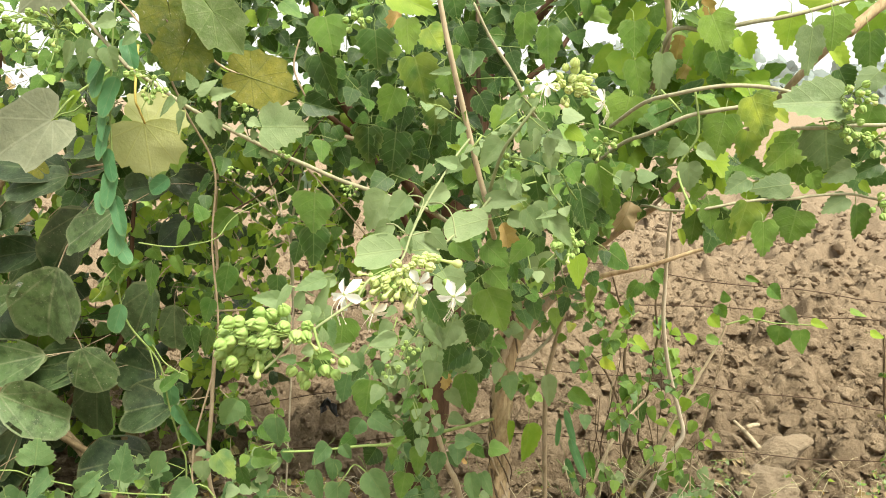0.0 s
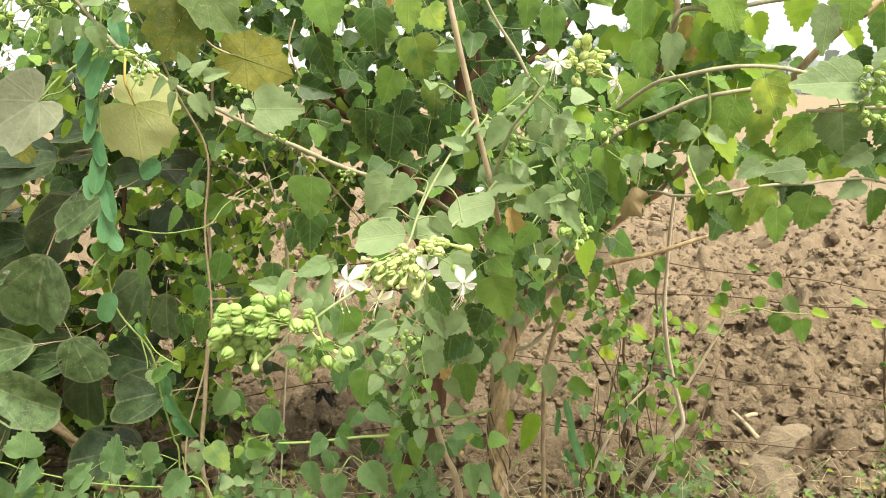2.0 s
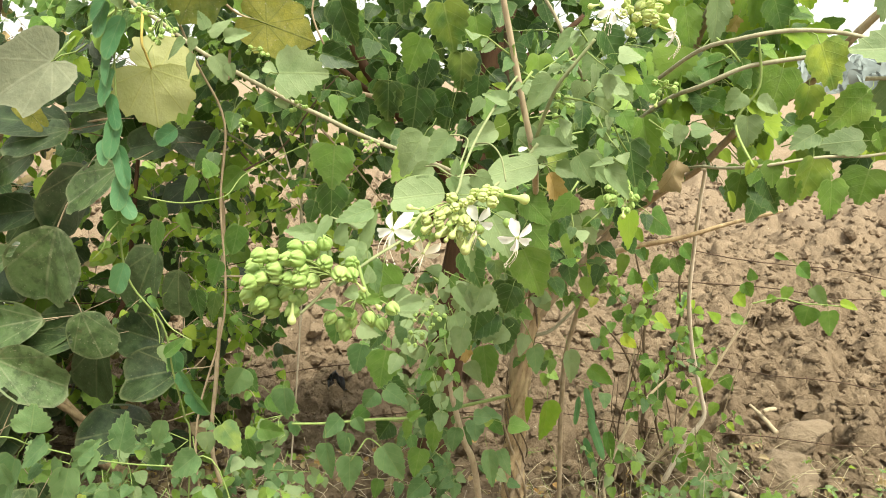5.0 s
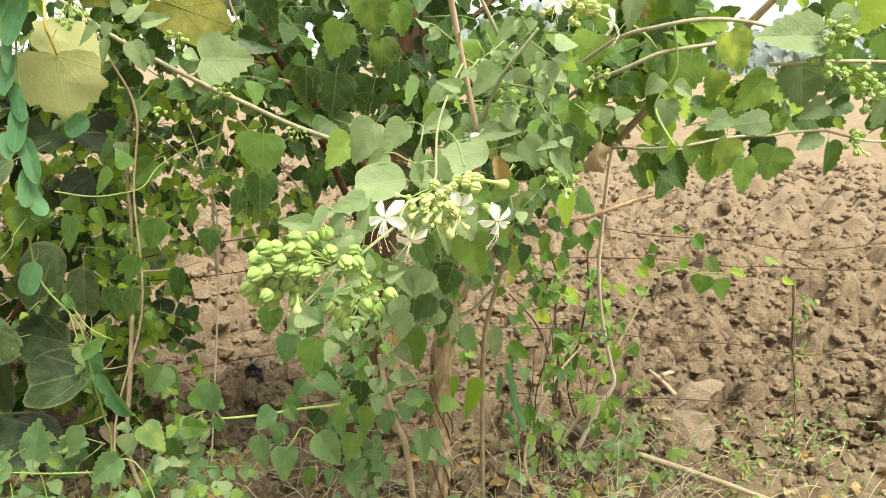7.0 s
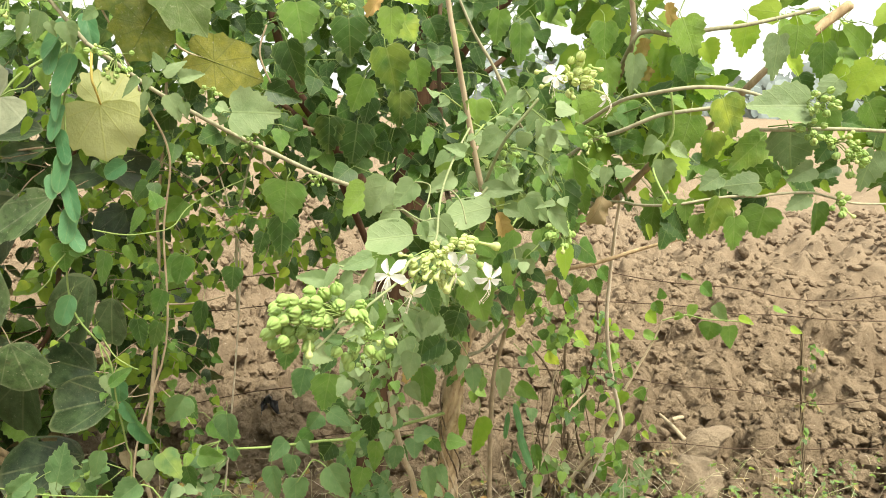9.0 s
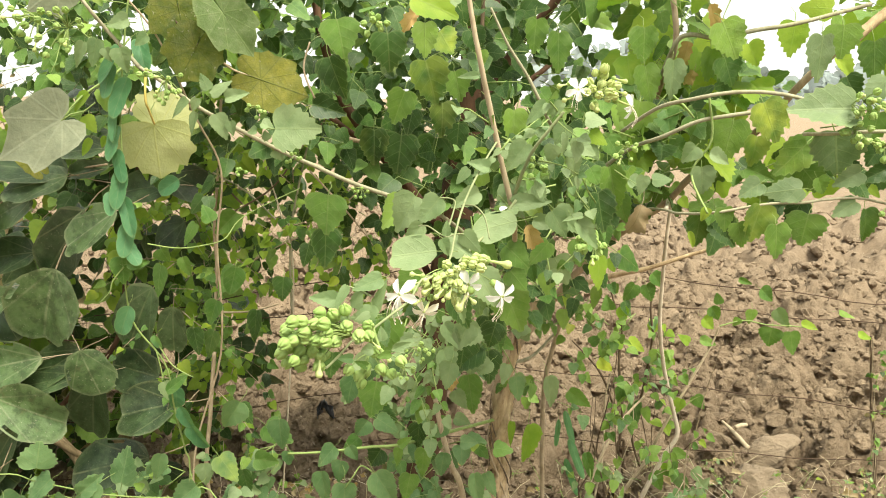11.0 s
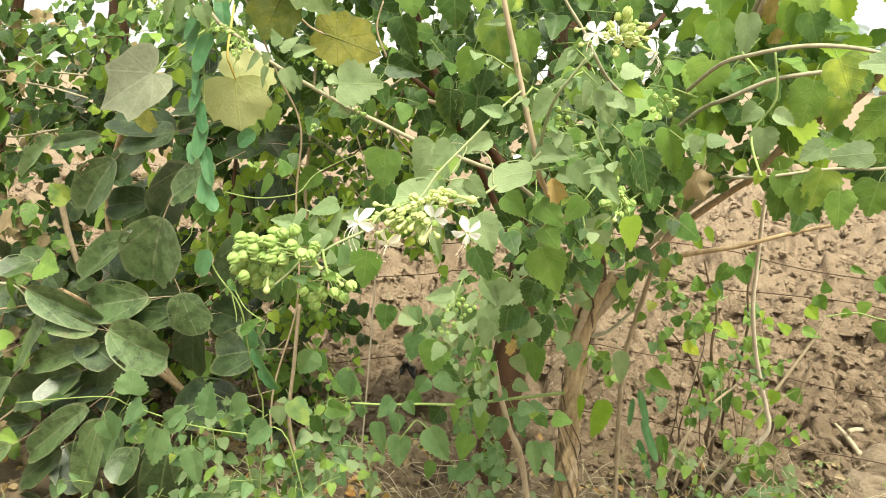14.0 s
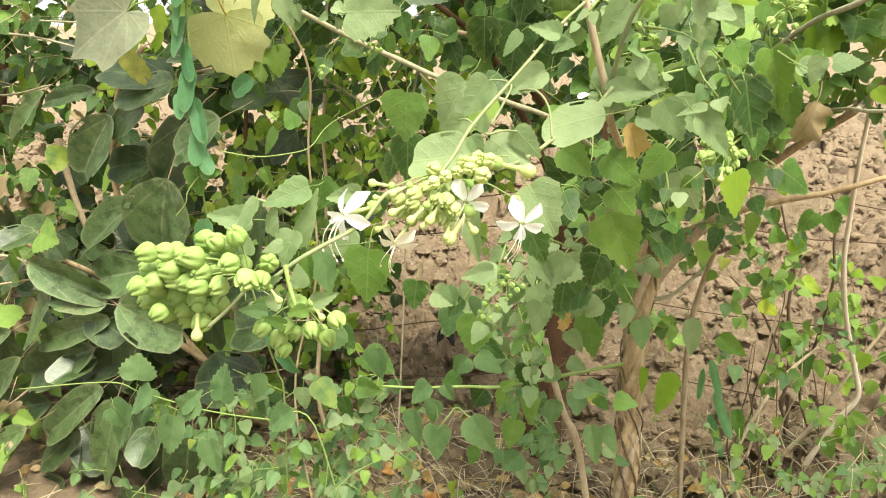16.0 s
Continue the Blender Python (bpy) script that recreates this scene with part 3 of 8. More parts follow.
def ground_height(x, y):
    wx = .05 * (ripple(x, y, .11, 31.0) - .5) + .030 * (ripple(x, y, .045, 33.0) - .5) + .016 * (ripple(x, y, .02, 35.0) - .5)
    wy = .05 * (ripple(x, y, .11, 37.0) - .5) + .030 * (ripple(x, y, .045, 39.0) - .5) + .016 * (ripple(x, y, .02, 41.0) - .5)
    px, py = x + wx, y + wy
    base = .14 * ripple(x, y, .42, 21.0) + .07 * ripple(px, py, .14, 23.0)
    fine = np.clip((9 - y) / 4, 0, 1)
    h = np.maximum(lumps(px, py, .24, .7, 1.0) * 1.55, lumps(px + .31, py - .17, .13, .9, 11.0) * 1.7)
    h = np.maximum(h, lumps(px * .94 + .34 * py, py * .94 - .34 * px, .075, 1.0, 51.0) * 1.9)
    h = h + (.2 + .8 * fine) * 1.25 * lumps(px * .8 - .6 * py, py * .8 + .6 * px, .042, 1.0, 71.0)
    h = h + fine * (.034 * (ripple(px, py, .036, 83.0) - .5) + .022 * (ripple(px, py, .017, 87.0) - .5))
    fade = np.clip((34 - y) / 24, .3, 1) * np.clip((y - 1.75) / .7, .25, 1)
    bank = .16 * np.exp(-((x + 2.9) / .7) ** 2) * (np.abs(y - 2) < 3)
    return (base + h - .22) * fade + .03 * np.sin(1.3 * x + .7) * np.sin(1.1 * y) + bank


def ground():
    """One sheet, fine where it lies near, that reaches the horizon."""
    def ticks(lo, hi, step, down_grow, down_far, up_grow, up_far):
        mid = list(np.arange(lo, hi, step))
        up, k = [mid[-1]], step
        while up[-1] < up_far:
            k *= up_grow
            up.append(up[-1] + k)
        down, k = [mid[0]], step
        while down[-1] > -down_far:
            k *= down_grow
            down.append(down[-1] - k)
        return np.array(down[:0:-1] + mid + up[1:])
    xs = ticks(-.9, 2.7, .012, 1.045, 900, 1.03, 900)
    ys = ticks(2.15, 4.4, .011, 1.12, 300, 1.02, 900)
    X, Y = np.meshgrid(xs, ys)
    Z = ground_height(X, Y)
    nx, ny = len(xs), len(ys)
    i = np.arange(ny - 1)[:, None] * nx + np.arange(nx - 1)[None, :]
    faces = np.stack([i, i + 1, i + nx + 1, i + nx], -1).reshape(-1, 4)
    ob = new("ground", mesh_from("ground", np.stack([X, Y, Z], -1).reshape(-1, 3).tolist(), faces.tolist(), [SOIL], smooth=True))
    return tagged(ob, "dry brown ploughed field of rough soil clods", "ground", kind="structure")


ground()


def clod(name, at, size, seed, mat, label, squash=.7, category="clod", group=""):
    if len(at) == 2:
        at = (*at, float(ground_height(np.array([at[0]]), np.array([at[1]]))[0]) + size * squash * .7)
    bm = bmesh.new()
    bmesh.ops.create_icosphere(bm, subdivisions=4 if size > .05 else 3, radius=1)
    off = Vector((seed * 3.7, seed * 1.9, seed * 5.1))
    cuts = random.Random(int(seed * 100))
    for _ in range(12):
        way = Vector((cuts.uniform(-1, 1), cuts.uniform(-1, 1), cuts.uniform(-.3, 1))).normalized()
        deep = cuts.uniform(.42, .75)
        for v in bm.verts:
            v.co -= way * max(0, v.co.dot(way) - deep)
    for v in bm.verts:
        k = 1 + .26 * noise.noise(v.co * 1.3 + off) + .16 * noise.noise(v.co * 3.1 + off) + .12 * noise.noise(v.co * 6 + off) + .06 * noise.noise(v.co * 13 + off)
        v.co *= k
    me = bpy.data.meshes.new(name)
    bm.to_mesh(me)
    bm.free()
    me.materials.append(mat)
    me.polygons.foreach_set("use_smooth", np.ones(len(me.polygons), dtype=bool))
    ob = new(name, me)
    ob.location = at
    ob.scale = (size, size * .85, size * squash)
    ob.rotation_euler = (0, 0, seed * 1.3)
    return tagged(ob, label, category, group)


clod("soil_clod", (1.178, 2.50, .035), 0.150, 35, STONE, "large dry brown clod of earth on the ploughed field", group="clods on the field")
clod("soil_clod", (0.99, 2.40), 0.07, 17, CLOD, "large dry brown clod of earth on the ploughed field", group="clods on the field")
clod("soil_clod", (1.099, 2.716), 0.055, 17, CLOD, "large dry brown clod of earth on the ploughed field", group="clods on the field")
clod("soil_clod", (1.193, 2.915), 0.06, 27, CLOD, "large dry brown clod of earth on the ploughed field", group="clods on the field")
clod("soil_clod", (1.280, 3.236), 0.055, 17, CLOD, "large dry brown clod of earth on the ploughed field", group="clods on the field")
clod("soil_clod", (0.999, 2.834), 0.06, 31, CLOD, "large dry brown clod of earth on the ploughed field", group="clods on the field")
clod("soil_clod", (0.970, 2.559), 0.06, 19, CLOD, "large dry brown clod of earth on the ploughed field", group="clods on the field")
clod("soil_clod", (1.265, 2.524), 0.06, 16, CLOD, "large dry brown clod of earth on the ploughed field", group="clods on the field")
clod("soil_clod", (1.984, 3.679), 0.05, 17, CLOD, "large dry brown clod of earth on the ploughed field", group="clods on the field")
clod("soil_clod", (1.566, 3.838), 0.055, 5, CLOD, "large dry brown clod of earth on the ploughed field", group="clods on the field")
clod("soil_clod", (1.728, 3.377), 0.05, 14, CLOD, "large dry brown clod of earth on the ploughed field", group="clods on the field")
clod("soil_clod", (1.985, 3.452), 0.05, 20, CLOD, "large dry brown clod of earth on the ploughed field", group="clods on the field")
clod("soil_clod", (1.779, 3.757), 0.05, 11, CLOD, "large dry brown clod of earth on the ploughed field", group="clods on the field")
clod("soil_clod", (0.978, 2.518), 0.06, 29, CLOD, "large dry brown clod of earth on the ploughed field", group="clods on the field")
clod("soil_clod", (1.648, 2.798), 0.05, 20, CLOD, "large dry brown clod of earth on the ploughed field", group="clods on the field")
clod("soil_clod", (2.078, 4.336), 0.07, 26, CLOD, "large dry brown clod of earth on the ploughed field", group="clods on the field")
clod("soil_clod", (2.354, 4.234), 0.06, 10, CLOD, "large dry brown clod of earth on the ploughed field", group="clods on the field")
clod("soil_clod", (-0.715, 3.329), 0.06, 22, CLOD, "large dry brown clod of earth on the ploughed field", group="clods on the field")
clod("soil_clod", (-0.887, 3.705), 0.07, 29, CLOD, "large dry brown clod of earth on the ploughed field", group="clods on the field")
clod("soil_clod", (-0.597, 3.629), 0.06, 8, CLOD, "large dry brown clod of earth on the ploughed field", group="clods on the field")
clod("soil_clod", (-3.924, 10.359), 0.1, 34, CLOD, "large dry brown clod of earth on the ploughed field", group="clods on the field")
clod("stone", (0.616, 2.941), 0.085, 22, STONE, "pale flat stone lying on the ploughed field", .45, "stone")
clod("stone", (0.998, 2.911), 0.05, 27, STONE, "pale flat stone lying on the ploughed field", .45, "stone")
_slab = clod("stone", (1.335, 2.73, .035), .075, 4, STONE, "pale broken slab of dry earth on the field", .6, "stone")
_slab.scale, _slab.rotation_euler = (.125, .085, .060), (.25, -.45, .3)
for _ in range(70):
    _x, _y = rng.uniform(-1.6, 3.6), rng.uniform(2.45, 5.0)
    _s = rng.choice((.03, .036, .045, .055, .07))
    clod("soil_clod", (_x, _y, float(ground_height(np.array([_x]), np.array([_y]))[0]) + _s * .1), _s, rng.uniform(0, 40), CLOD,
         "dry brown clod of earth on the ploughed field", rng.uniform(.55, .85), group="clods on the field")


def crumbs():
    """The countless small crumbs of the tilled soil."""
    r = random.Random(61)
    forms = []
    for k in range(10):
        bm = bmesh.new()
        bmesh.ops.create_icosphere(bm, subdivisions=2, radius=1)
        off = Vector((k * 7.7, k * 3.1, k * 1.7))
        for _ in range(5):
            way = Vector((r.uniform(-1, 1), r.uniform(-1, 1), r.uniform(-.5, 1))).normalized()
            deep = r.uniform(.5, .85)
            for v in bm.verts:
                v.co -= way * max(0, v.co.dot(way) - deep)
        pts = np.array([tuple(v.co * (1 + .40 * noise.noise(v.co * 1.2 + off) + .40 * noise.noise(v.co * 2.9 + off))) for v in bm.verts])
        forms.append((pts, [tuple(v.index for v in f.verts) for f in bm.faces]))
        bm.free()
    grit = []
    for k in range(12):
        bm = bmesh.new()
        bmesh.ops.create_icosphere(bm, subdivisions=1, radius=1)
        pts = np.array([tuple(v.co * r.uniform(.55, 1.25)) for v in bm.verts])
        grit.append((pts, [tuple(v.index for v in f.verts) for f in bm.faces]))
        bm.free()
    verts, faces, count = [], [], 0
    n, m = 22500, 6600
    far = np.array([2.15 + 7.5 * r.random() ** 2.0 for _ in range(n)])
    side = np.array([r.uniform(-.95, .85) for _ in range(n)]) * (far + .3)
    high = ground_height(side, far)
    for i, (x, y, z) in enumerate(zip(side, far, high)):
        if i < m:
            s = r.choice((.016, .019, .023, .028, .034, .044)) * (1 + .12 * (y - 2))
            pts, fs = forms[r.randrange(10)]
        else:
            s = r.choice((.006, .007, .009, .011, .013, .016, .02)) * (1 + .15 * (y - 2))
            pts, fs = grit[r.randrange(12)]
        a = r.uniform(0, 6.28)
        rot = np.array([[math.cos(a), -math.sin(a), 0], [math.sin(a), math.cos(a), 0], [0, 0, 1]])
        verts.append((pts * (s, s * r.uniform(.7, 1), s * r.uniform(.55, .95))) @ rot.T + (x, y, z + s * .25))
        faces.extend(tuple(i + count for i in f) for f in fs)
        count += len(pts)
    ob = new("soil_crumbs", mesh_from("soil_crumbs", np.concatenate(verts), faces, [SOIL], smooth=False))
    return tagged(ob, "small crumbs and lumps of dry earth over the field", "soil", kind="stuff")


crumbs()

# far woods along the horizon, distance haze painted into their leaf colour
far = Foliage(5)
_r = random.Random(8)
for _ in range(3200):
    _a = _r.uniform(.12, 1.3)
    _d = _r.uniform(120, 170)
    _top = 8.5 + 2.5 * math.sin(_a * 9) + 1.5 * math.sin(_a * 23 + 1)
    _p = Vector((_d * math.sin(_a), _d * math.cos(_a), _r.uniform(-.5, max(2, _top))))
    _k = _r.uniform(.9, 2.2)
    far.leaf("a", _p, _p + Vector((_r.uniform(-1, 1), _r.uniform(-.4, .4), _r.uniform(-1, 1))) * _k, _k * 1.5, Vector((_r.uniform(-.5, .5), -1, _r.uniform(0, .8))))
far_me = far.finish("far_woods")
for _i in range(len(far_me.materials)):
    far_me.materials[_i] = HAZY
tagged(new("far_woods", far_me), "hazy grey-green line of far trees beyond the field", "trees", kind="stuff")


# ---- fence ----
def fence_post(foot, top, seed):
    root = plant_root("fence_post", foot, "thin weathered fence stake overgrown with dry creepers", "fence post", "fence posts")
    a, b = Vector(foot), Vector(top)
    stem(root, "post", [a - Vector((0, 0, .08)), a.lerp(b, .3) + Vector((.008, 0, 0)), a.lerp(b, .6) - Vector((.005, 0, 0)), b], .0055, .0040, TWIG_DARK, 8, .15)
    fol = Foliage(seed)
    for i in range(5):
        fol.twig(smooth_path([a.lerp(b, s / 6) + Vector((.007 * math.cos(i * 1.3 + s * 1.6), .007 * math.sin(i * 1.3 + s * 1.6), 0)) for s in range(7)]), .0018, .0010, (DRY_STALK, TWIG_BROWN)[i % 2])
    lo, hi = a.lerp(b, .15), a.lerp(b, .95)
    fol.cloud((lo.x - .02, lo.y - .04, lo.z), (hi.x + .02, hi.y + .01, hi.z), 16, "bkdn", .022, .05)
    fol.done("creeper", root, "dry and green creeper wound round the stake")
    return root


fence_post((1.577, 2.38, 0), (1.483, 2.38, 0.648), 3)
fence_post((-2.35, 2.42, 0), (-2.33, 2.42, .9), 4)


def barbed_wire(height, sag, seed):
    r = random.Random(seed)
    verts, faces = [], []
    path = []
    for i in range(90):
        x = -4.0 + 9.0 * i / 89
        fall = .10 * (1.0 - x) if .2 < x < 1.57 else (.08 - .14 * (.2 - x) if x <= .2 else -.057 + .05 * (x - 1.57))
        path.append(Vector((x, 2.36 + .02 * math.sin(x * 3 + seed), height + max(fall, -.12) + sag * math.sin(2.3 * x + seed) * .4 + .006 * math.sin(11 * x + seed) + r.uniform(-.003, .003))))
    tube(verts, faces, path, .0018, .0018, 5, .15, seed)
    for i, q in enumerate(path[:-1]):
        if i % 2:
            continue
        q = q.lerp(path[i + 1], r.random())
        for s in range(2):
            d = Vector((r.uniform(-.5, .5), r.uniform(-1, 1), r.uniform(-1, 1))).normalized() * .013
            tube(verts, faces, [q - d, q + d], .0011, .0006, 4)
    return tagged(new("barbed_wire", mesh_from("barbed_wire", verts, faces, [RUST_WIRE])), "rusty strand of barbed wire strung between fence posts", "barbed wire", "strands of the fence")


for _h, _g in ((.835, .03), (.735, .02), (.445, .02), (.225, .02)):
    barbed_wire(_h, _g, int(_h * 100))


# ---- flowers ----
def lathe(profile, sides, ribs=0.0, ribcount=5):
    """Verts and faces of a turned, ribbed form along z: rows of (radius, z)."""
    verts, faces = [], []
    for r, z in profile:
        for a in range(sides):
            ang = 2 * math.pi * a / sides
            k = r * (1 + ribs * math.cos(ribcount * ang))
            verts.append((k * math.cos(ang), k * math.sin(ang), z))
    for i in range(len(profile) - 1):
        for a in range(sides):
            b = (a + 1) % sides
            faces.append((i * sides + a, i * sides + b, (i + 1) * sides + b, (i + 1) * sides + a))
    faces.append(tuple(reversed(range(sides))))
    faces.append(tuple((len(profile) - 1) * sides + a for a in range(sides)))
    return verts, faces


def bud_mesh():
    """A closed calyx of five bulging lobes with creases between them, drawn up to a blunt tip; one long."""
    verts, faces = [], []
    sides = 30
    rows = [(.06, -.05, .0), (.28, .0, .04), (.47, .11, .07), (.57, .28, .11), (.58, .48, .16), (.52, .66, .26), (.42, .82, .40), (.31, .94, .58), (.20, .97, .66), (.07, .82, .7)]
    for r, z, deep in rows:
        for a in range(sides):
            ang = 2 * math.pi * a / sides
            k = r * (1 - deep * (1 - abs(math.cos(2.5 * ang)) ** .6))
            verts.append((k * math.cos(ang), k * math.sin(ang), z + .24 * deep * deep * math.cos(5 * ang)))
    for i in range(len(rows) - 1):
        for a in range(sides):
            b = (a + 1) % sides
            faces.append((i * sides + a, i * sides + b, (i + 1) * sides + b, (i + 1) * sides + a))
    faces.append(tuple(reversed(range(sides))))
    faces.append(tuple((len(rows) - 1) * sides + a for a in range(sides)))
    return mesh_from("bud", verts, faces, [BUD])


def long_bud_mesh():
    """A club-shaped unopened corolla on its calyx, one long."""
    v, f = lathe([(.03, 0), (.12, .03), (.15, .12), (.13, .22), (.05, .27)], 10, .10)
    v2, f2 = lathe([(.045, .2), (.05, .35), (.055, .55), (.075, .68), (.135, .78), (.155, .87), (.12, .96), (.03, 1.0)], 10, .03)
    f = f + [tuple(i + len(v) for i in q) for q in f2]
    return mesh_from("long_bud", v + v2, f, [BUD, BUD_YELLOW], [0] * (len(f) - len(f2)) + [1] * len(f2))


def flower_mesh(petal, seed):
    """An open flower: calyx, tube, five spreading petals, long curved filaments. The tube runs along z; one unit is its length."""
    r = random.Random(seed)
    v, f = lathe([(.04, 0), (.13, .04), (.16, .14), (.13, .26), (.06, .30)], 10, .1)
    mi = [0] * len(f)
    v2, f2 = lathe([(.045, .24), (.05, .55), (.06, .85), (.09, 1.0)], 8)
    mi += [1] * len(f2)
    f = f + [tuple(i + len(v) for i in q) for q in f2]
    v = v + v2
    for k in range(5):
        a = 2 * math.pi * k / 5 + r.uniform(-.15, .15)
        b = len(v)
        lift, long, wide = r.uniform(-.25, .15), r.uniform(.48, .58), r.uniform(.145, .185)
        for i in range(6):
            s = i / 5
            w = wide * (.25 + 1.5 * s * (1.35 - s) ** .8) * (1 if i < 5 else .45)
            for j in (-1, -.5, 0, .5, 1):
                out = .06 + long * s - .03 * abs(j) * (i == 5)
                x, y, z = out, j * w, 1.0 + lift * s + .10 * j * j * s - .22 * s * s + .02 * math.sin(7 * s + k)
                v.append((x * math.cos(a) - y * math.sin(a), x * math.sin(a) + y * math.cos(a), z))
        for i in range(5):
            for j in range(4):
                f.append((b + i * 5 + j, b + i * 5 + j + 1, b + i * 5 + j + 6, b + i * 5 + j + 5))
                mi.append(2)
    for k in range(4):
        a = r.uniform(-.5, .5)
        path = [Vector((.02 * k, .05 * a, .95)), Vector((.12 + .04 * k, .2 * a, 1.25)), Vector((.36 + .05 * k, .40 * a, 1.42)), Vector((.70 + .08 * k, .55 * a, 1.44 - .06 * k))]
        tv, tf = [], []
        tube(tv, tf, smooth_path(path, 4), .012, .009, 4)
        tube(tv, tf, [path[-1], path[-1] + Vector((.06, .02, 0))], .026, .016, 5)
        f += [tuple(i + len(v) for i in q) for q in tf]
        mi += [3] * len(tf)
        v += [tuple(q) for q in tv]
    return mesh_from("flower", v, f, [BUD, BUD_YELLOW, petal, STAMEN], mi)


BUD_ME, LONG_ME = bud_mesh(), long_bud_mesh()
YOUNG_ME = bud_mesh()
YOUNG_ME.materials[0] = BUD_YELLOW
FLOWERS = [flower_mesh(PETAL, 1), flower_mesh(PETAL, 2), flower_mesh(FADED, 3)]


def along(at, way, size, roll=0.0):
    """The pose of a form that grows from at along way."""
    m = Vector(way).to_track_quat("Z", "X").to_matrix().to_4x4()
    return Matrix.Translation(at) @ m @ Matrix.Rotation(roll, 4, "Z") @ Matrix.Diagonal((size, size, size, 1))


def grow(cluster, name, me, at, way, size, roll=0.0):
    ob = new(name, me)
    under(ob, cluster)
    ob.matrix_basis = along(at, way, size * (1.06 if name == "bud" else 1.0), roll)
    return ob


def cluster_stalks(plant, name, heart, ends, thick=.0011, label=""):
    """The branching stalks of a flower head, from its heart to each of its ends, as one mesh that carries buds and flowers."""
    verts, faces = [], []
    heart = Vector(heart)
    for e in ends:
        e = Vector(e)
        mid = heart.lerp(e, .5) + Vector((0, 0, .12 * (e - heart).length))
        tube(verts, faces, smooth_path([heart, mid, e], 4), thick * 1.3, thick, 5)
    ob = new(name, mesh_from(name, verts, faces, [TWIG_GREEN]))
    return tagged(under(ob, plant), label)


def bud_head(plant, at, radius, count, size, seed, longs=2, label="", away=(0, -.5, -.2)):
    """A rounded head of closed buds about a point, a few of them long."""
    r = random.Random(seed)
    spots = []
    for i in range(count):
        for _ in range(12):
            d = Vector((r.uniform(-1, 1), r.uniform(-1, .5), r.uniform(-.8, .8)))
            if d.length < 1 and all((d - o).length > 1.15 * size / radius * .8 for o in spots):
                break
        spots.append(d)
    at = Vector(at)
    heart = at + Vector((0, .5, .2)) * radius
    ends = [at + d * radius for d in spots]
    c = cluster_stalks(plant, "flower_head", heart, ends, size * .09, label)
    for i, e in enumerate(ends):
        way = (e - heart).normalized() + Vector(away) * .5
        if i < longs:
            grow(c, "long_bud", LONG_ME, e, way, size * 2.3, r.uniform(0, 6))
        else:
            grow(c, "bud", BUD_ME, e, way, size * r.uniform(.75, 1.1), r.uniform(0, 6))
    return c


# ---- plants ----
shrub = plant_root("flowering_shrub", (0.16, 1.97, 0), "sage-leaved flowering shrub with white flowers, green bud heads and twisted stem", "shrub")
stem(shrub, "trunk", [(0.16, 1.99, -0.08), (0.17, 1.97, 0.266), (0.163, 1.97, 0.452), (0.167, 1.97, 0.594), (0.193, 1.98, 0.729), (0.232, 1.99, 0.827), (0.264, 2, 0.875)], 0.026, 0.019, BARK, 12, .16, label="flaking brown bark")
for _k in range(4):
    _path = []
    for _s in range(25):
        _z = -.03 + _s * .0375
        _a = _k * 1.57 + _s * .46
        _path.append((.164 + .05 * max(0, _z - .5) + .021 * math.cos(_a), 1.97 + .03 * max(0, _z - .5) + .021 * math.sin(_a), _z))
    stem(shrub, "twisted_stem", _path, .0145 - .002 * (_k % 3), .0105, (BARK, TWIG_BROWN, BARK)[_k % 3], 8, .25)
for _k in range(5):
    _path = []
    for _s in range(30):
        _z = _s * .033
        _a = _k * 1.3 - _s * (.30 + .05 * _k)
        _o = .034 + .004 * math.sin(_s * .9 + _k) - .004 * _z
        _path.append((.164 + .05 * max(0, _z - .5) + _o * math.cos(_a), 1.97 + .03 * max(0, _z - .5) + _o * math.sin(_a), _z))
    stem(shrub, "climbing_stem", _path, .0042 - .0006 * _k, .0026, (TWIG_DARK, TWIG_DARK, TWIG_BROWN)[_k % 3], 6, .15)
stem(shrub, "branch", [(0.257, 2, 0.858), (0.325, 1.98, 0.905), (0.428, 1.95, 0.954), (0.56, 1.93, 0.991), (0.676, 1.92, 1.033), (0.8, 1.9, 1.073)], 0.01, 0.004, BARK)
stem(shrub, "branch", [(0.209, 1.98, 0.746), (0.278, 1.97, 0.85), (0.35, 1.95, 0.954), (0.433, 1.92, 1.056), (0.503, 1.85, 1.137), (0.543, 1.75, 1.202), (0.596, 1.65, 1.318), (0.648, 1.6, 1.376)], 0.012, 0.006, TWIG_BROWN)
stem(shrub, "branch", [(0.334, 1.95, 0.97), (0.414, 1.9, 1.075), (0.501, 1.85, 1.166), (0.543, 1.8, 1.202)], 0.009, 0.004, TWIG)
stem(shrub, "branch", [(0.232, 1.99, 0.827), (0.219, 1.95, 0.937), (0.134, 1.7, 1.113), (0.111, 1.85, 1.216), (0.096, 1.9, 1.4), (0.087, 1.9, 1.596), (0.093, 1.9, 1.757)], 0.008, 0.005, TWIG_DARK)
stem(shrub, "branch", [(0.013, 0.98, 1.592), (0.023, 0.98, 1.537), (0.034, 0.98, 1.487), (0.05, 0.99, 1.421), (0.069, 1, 1.344), (0.083, 1.01, 1.292), (0.089, 1.03, 1.26), (0.124, 1.3, 1.149), (0.22, 1.95, 0.88)], 0.0034, 0.0046, DRY_STALK)
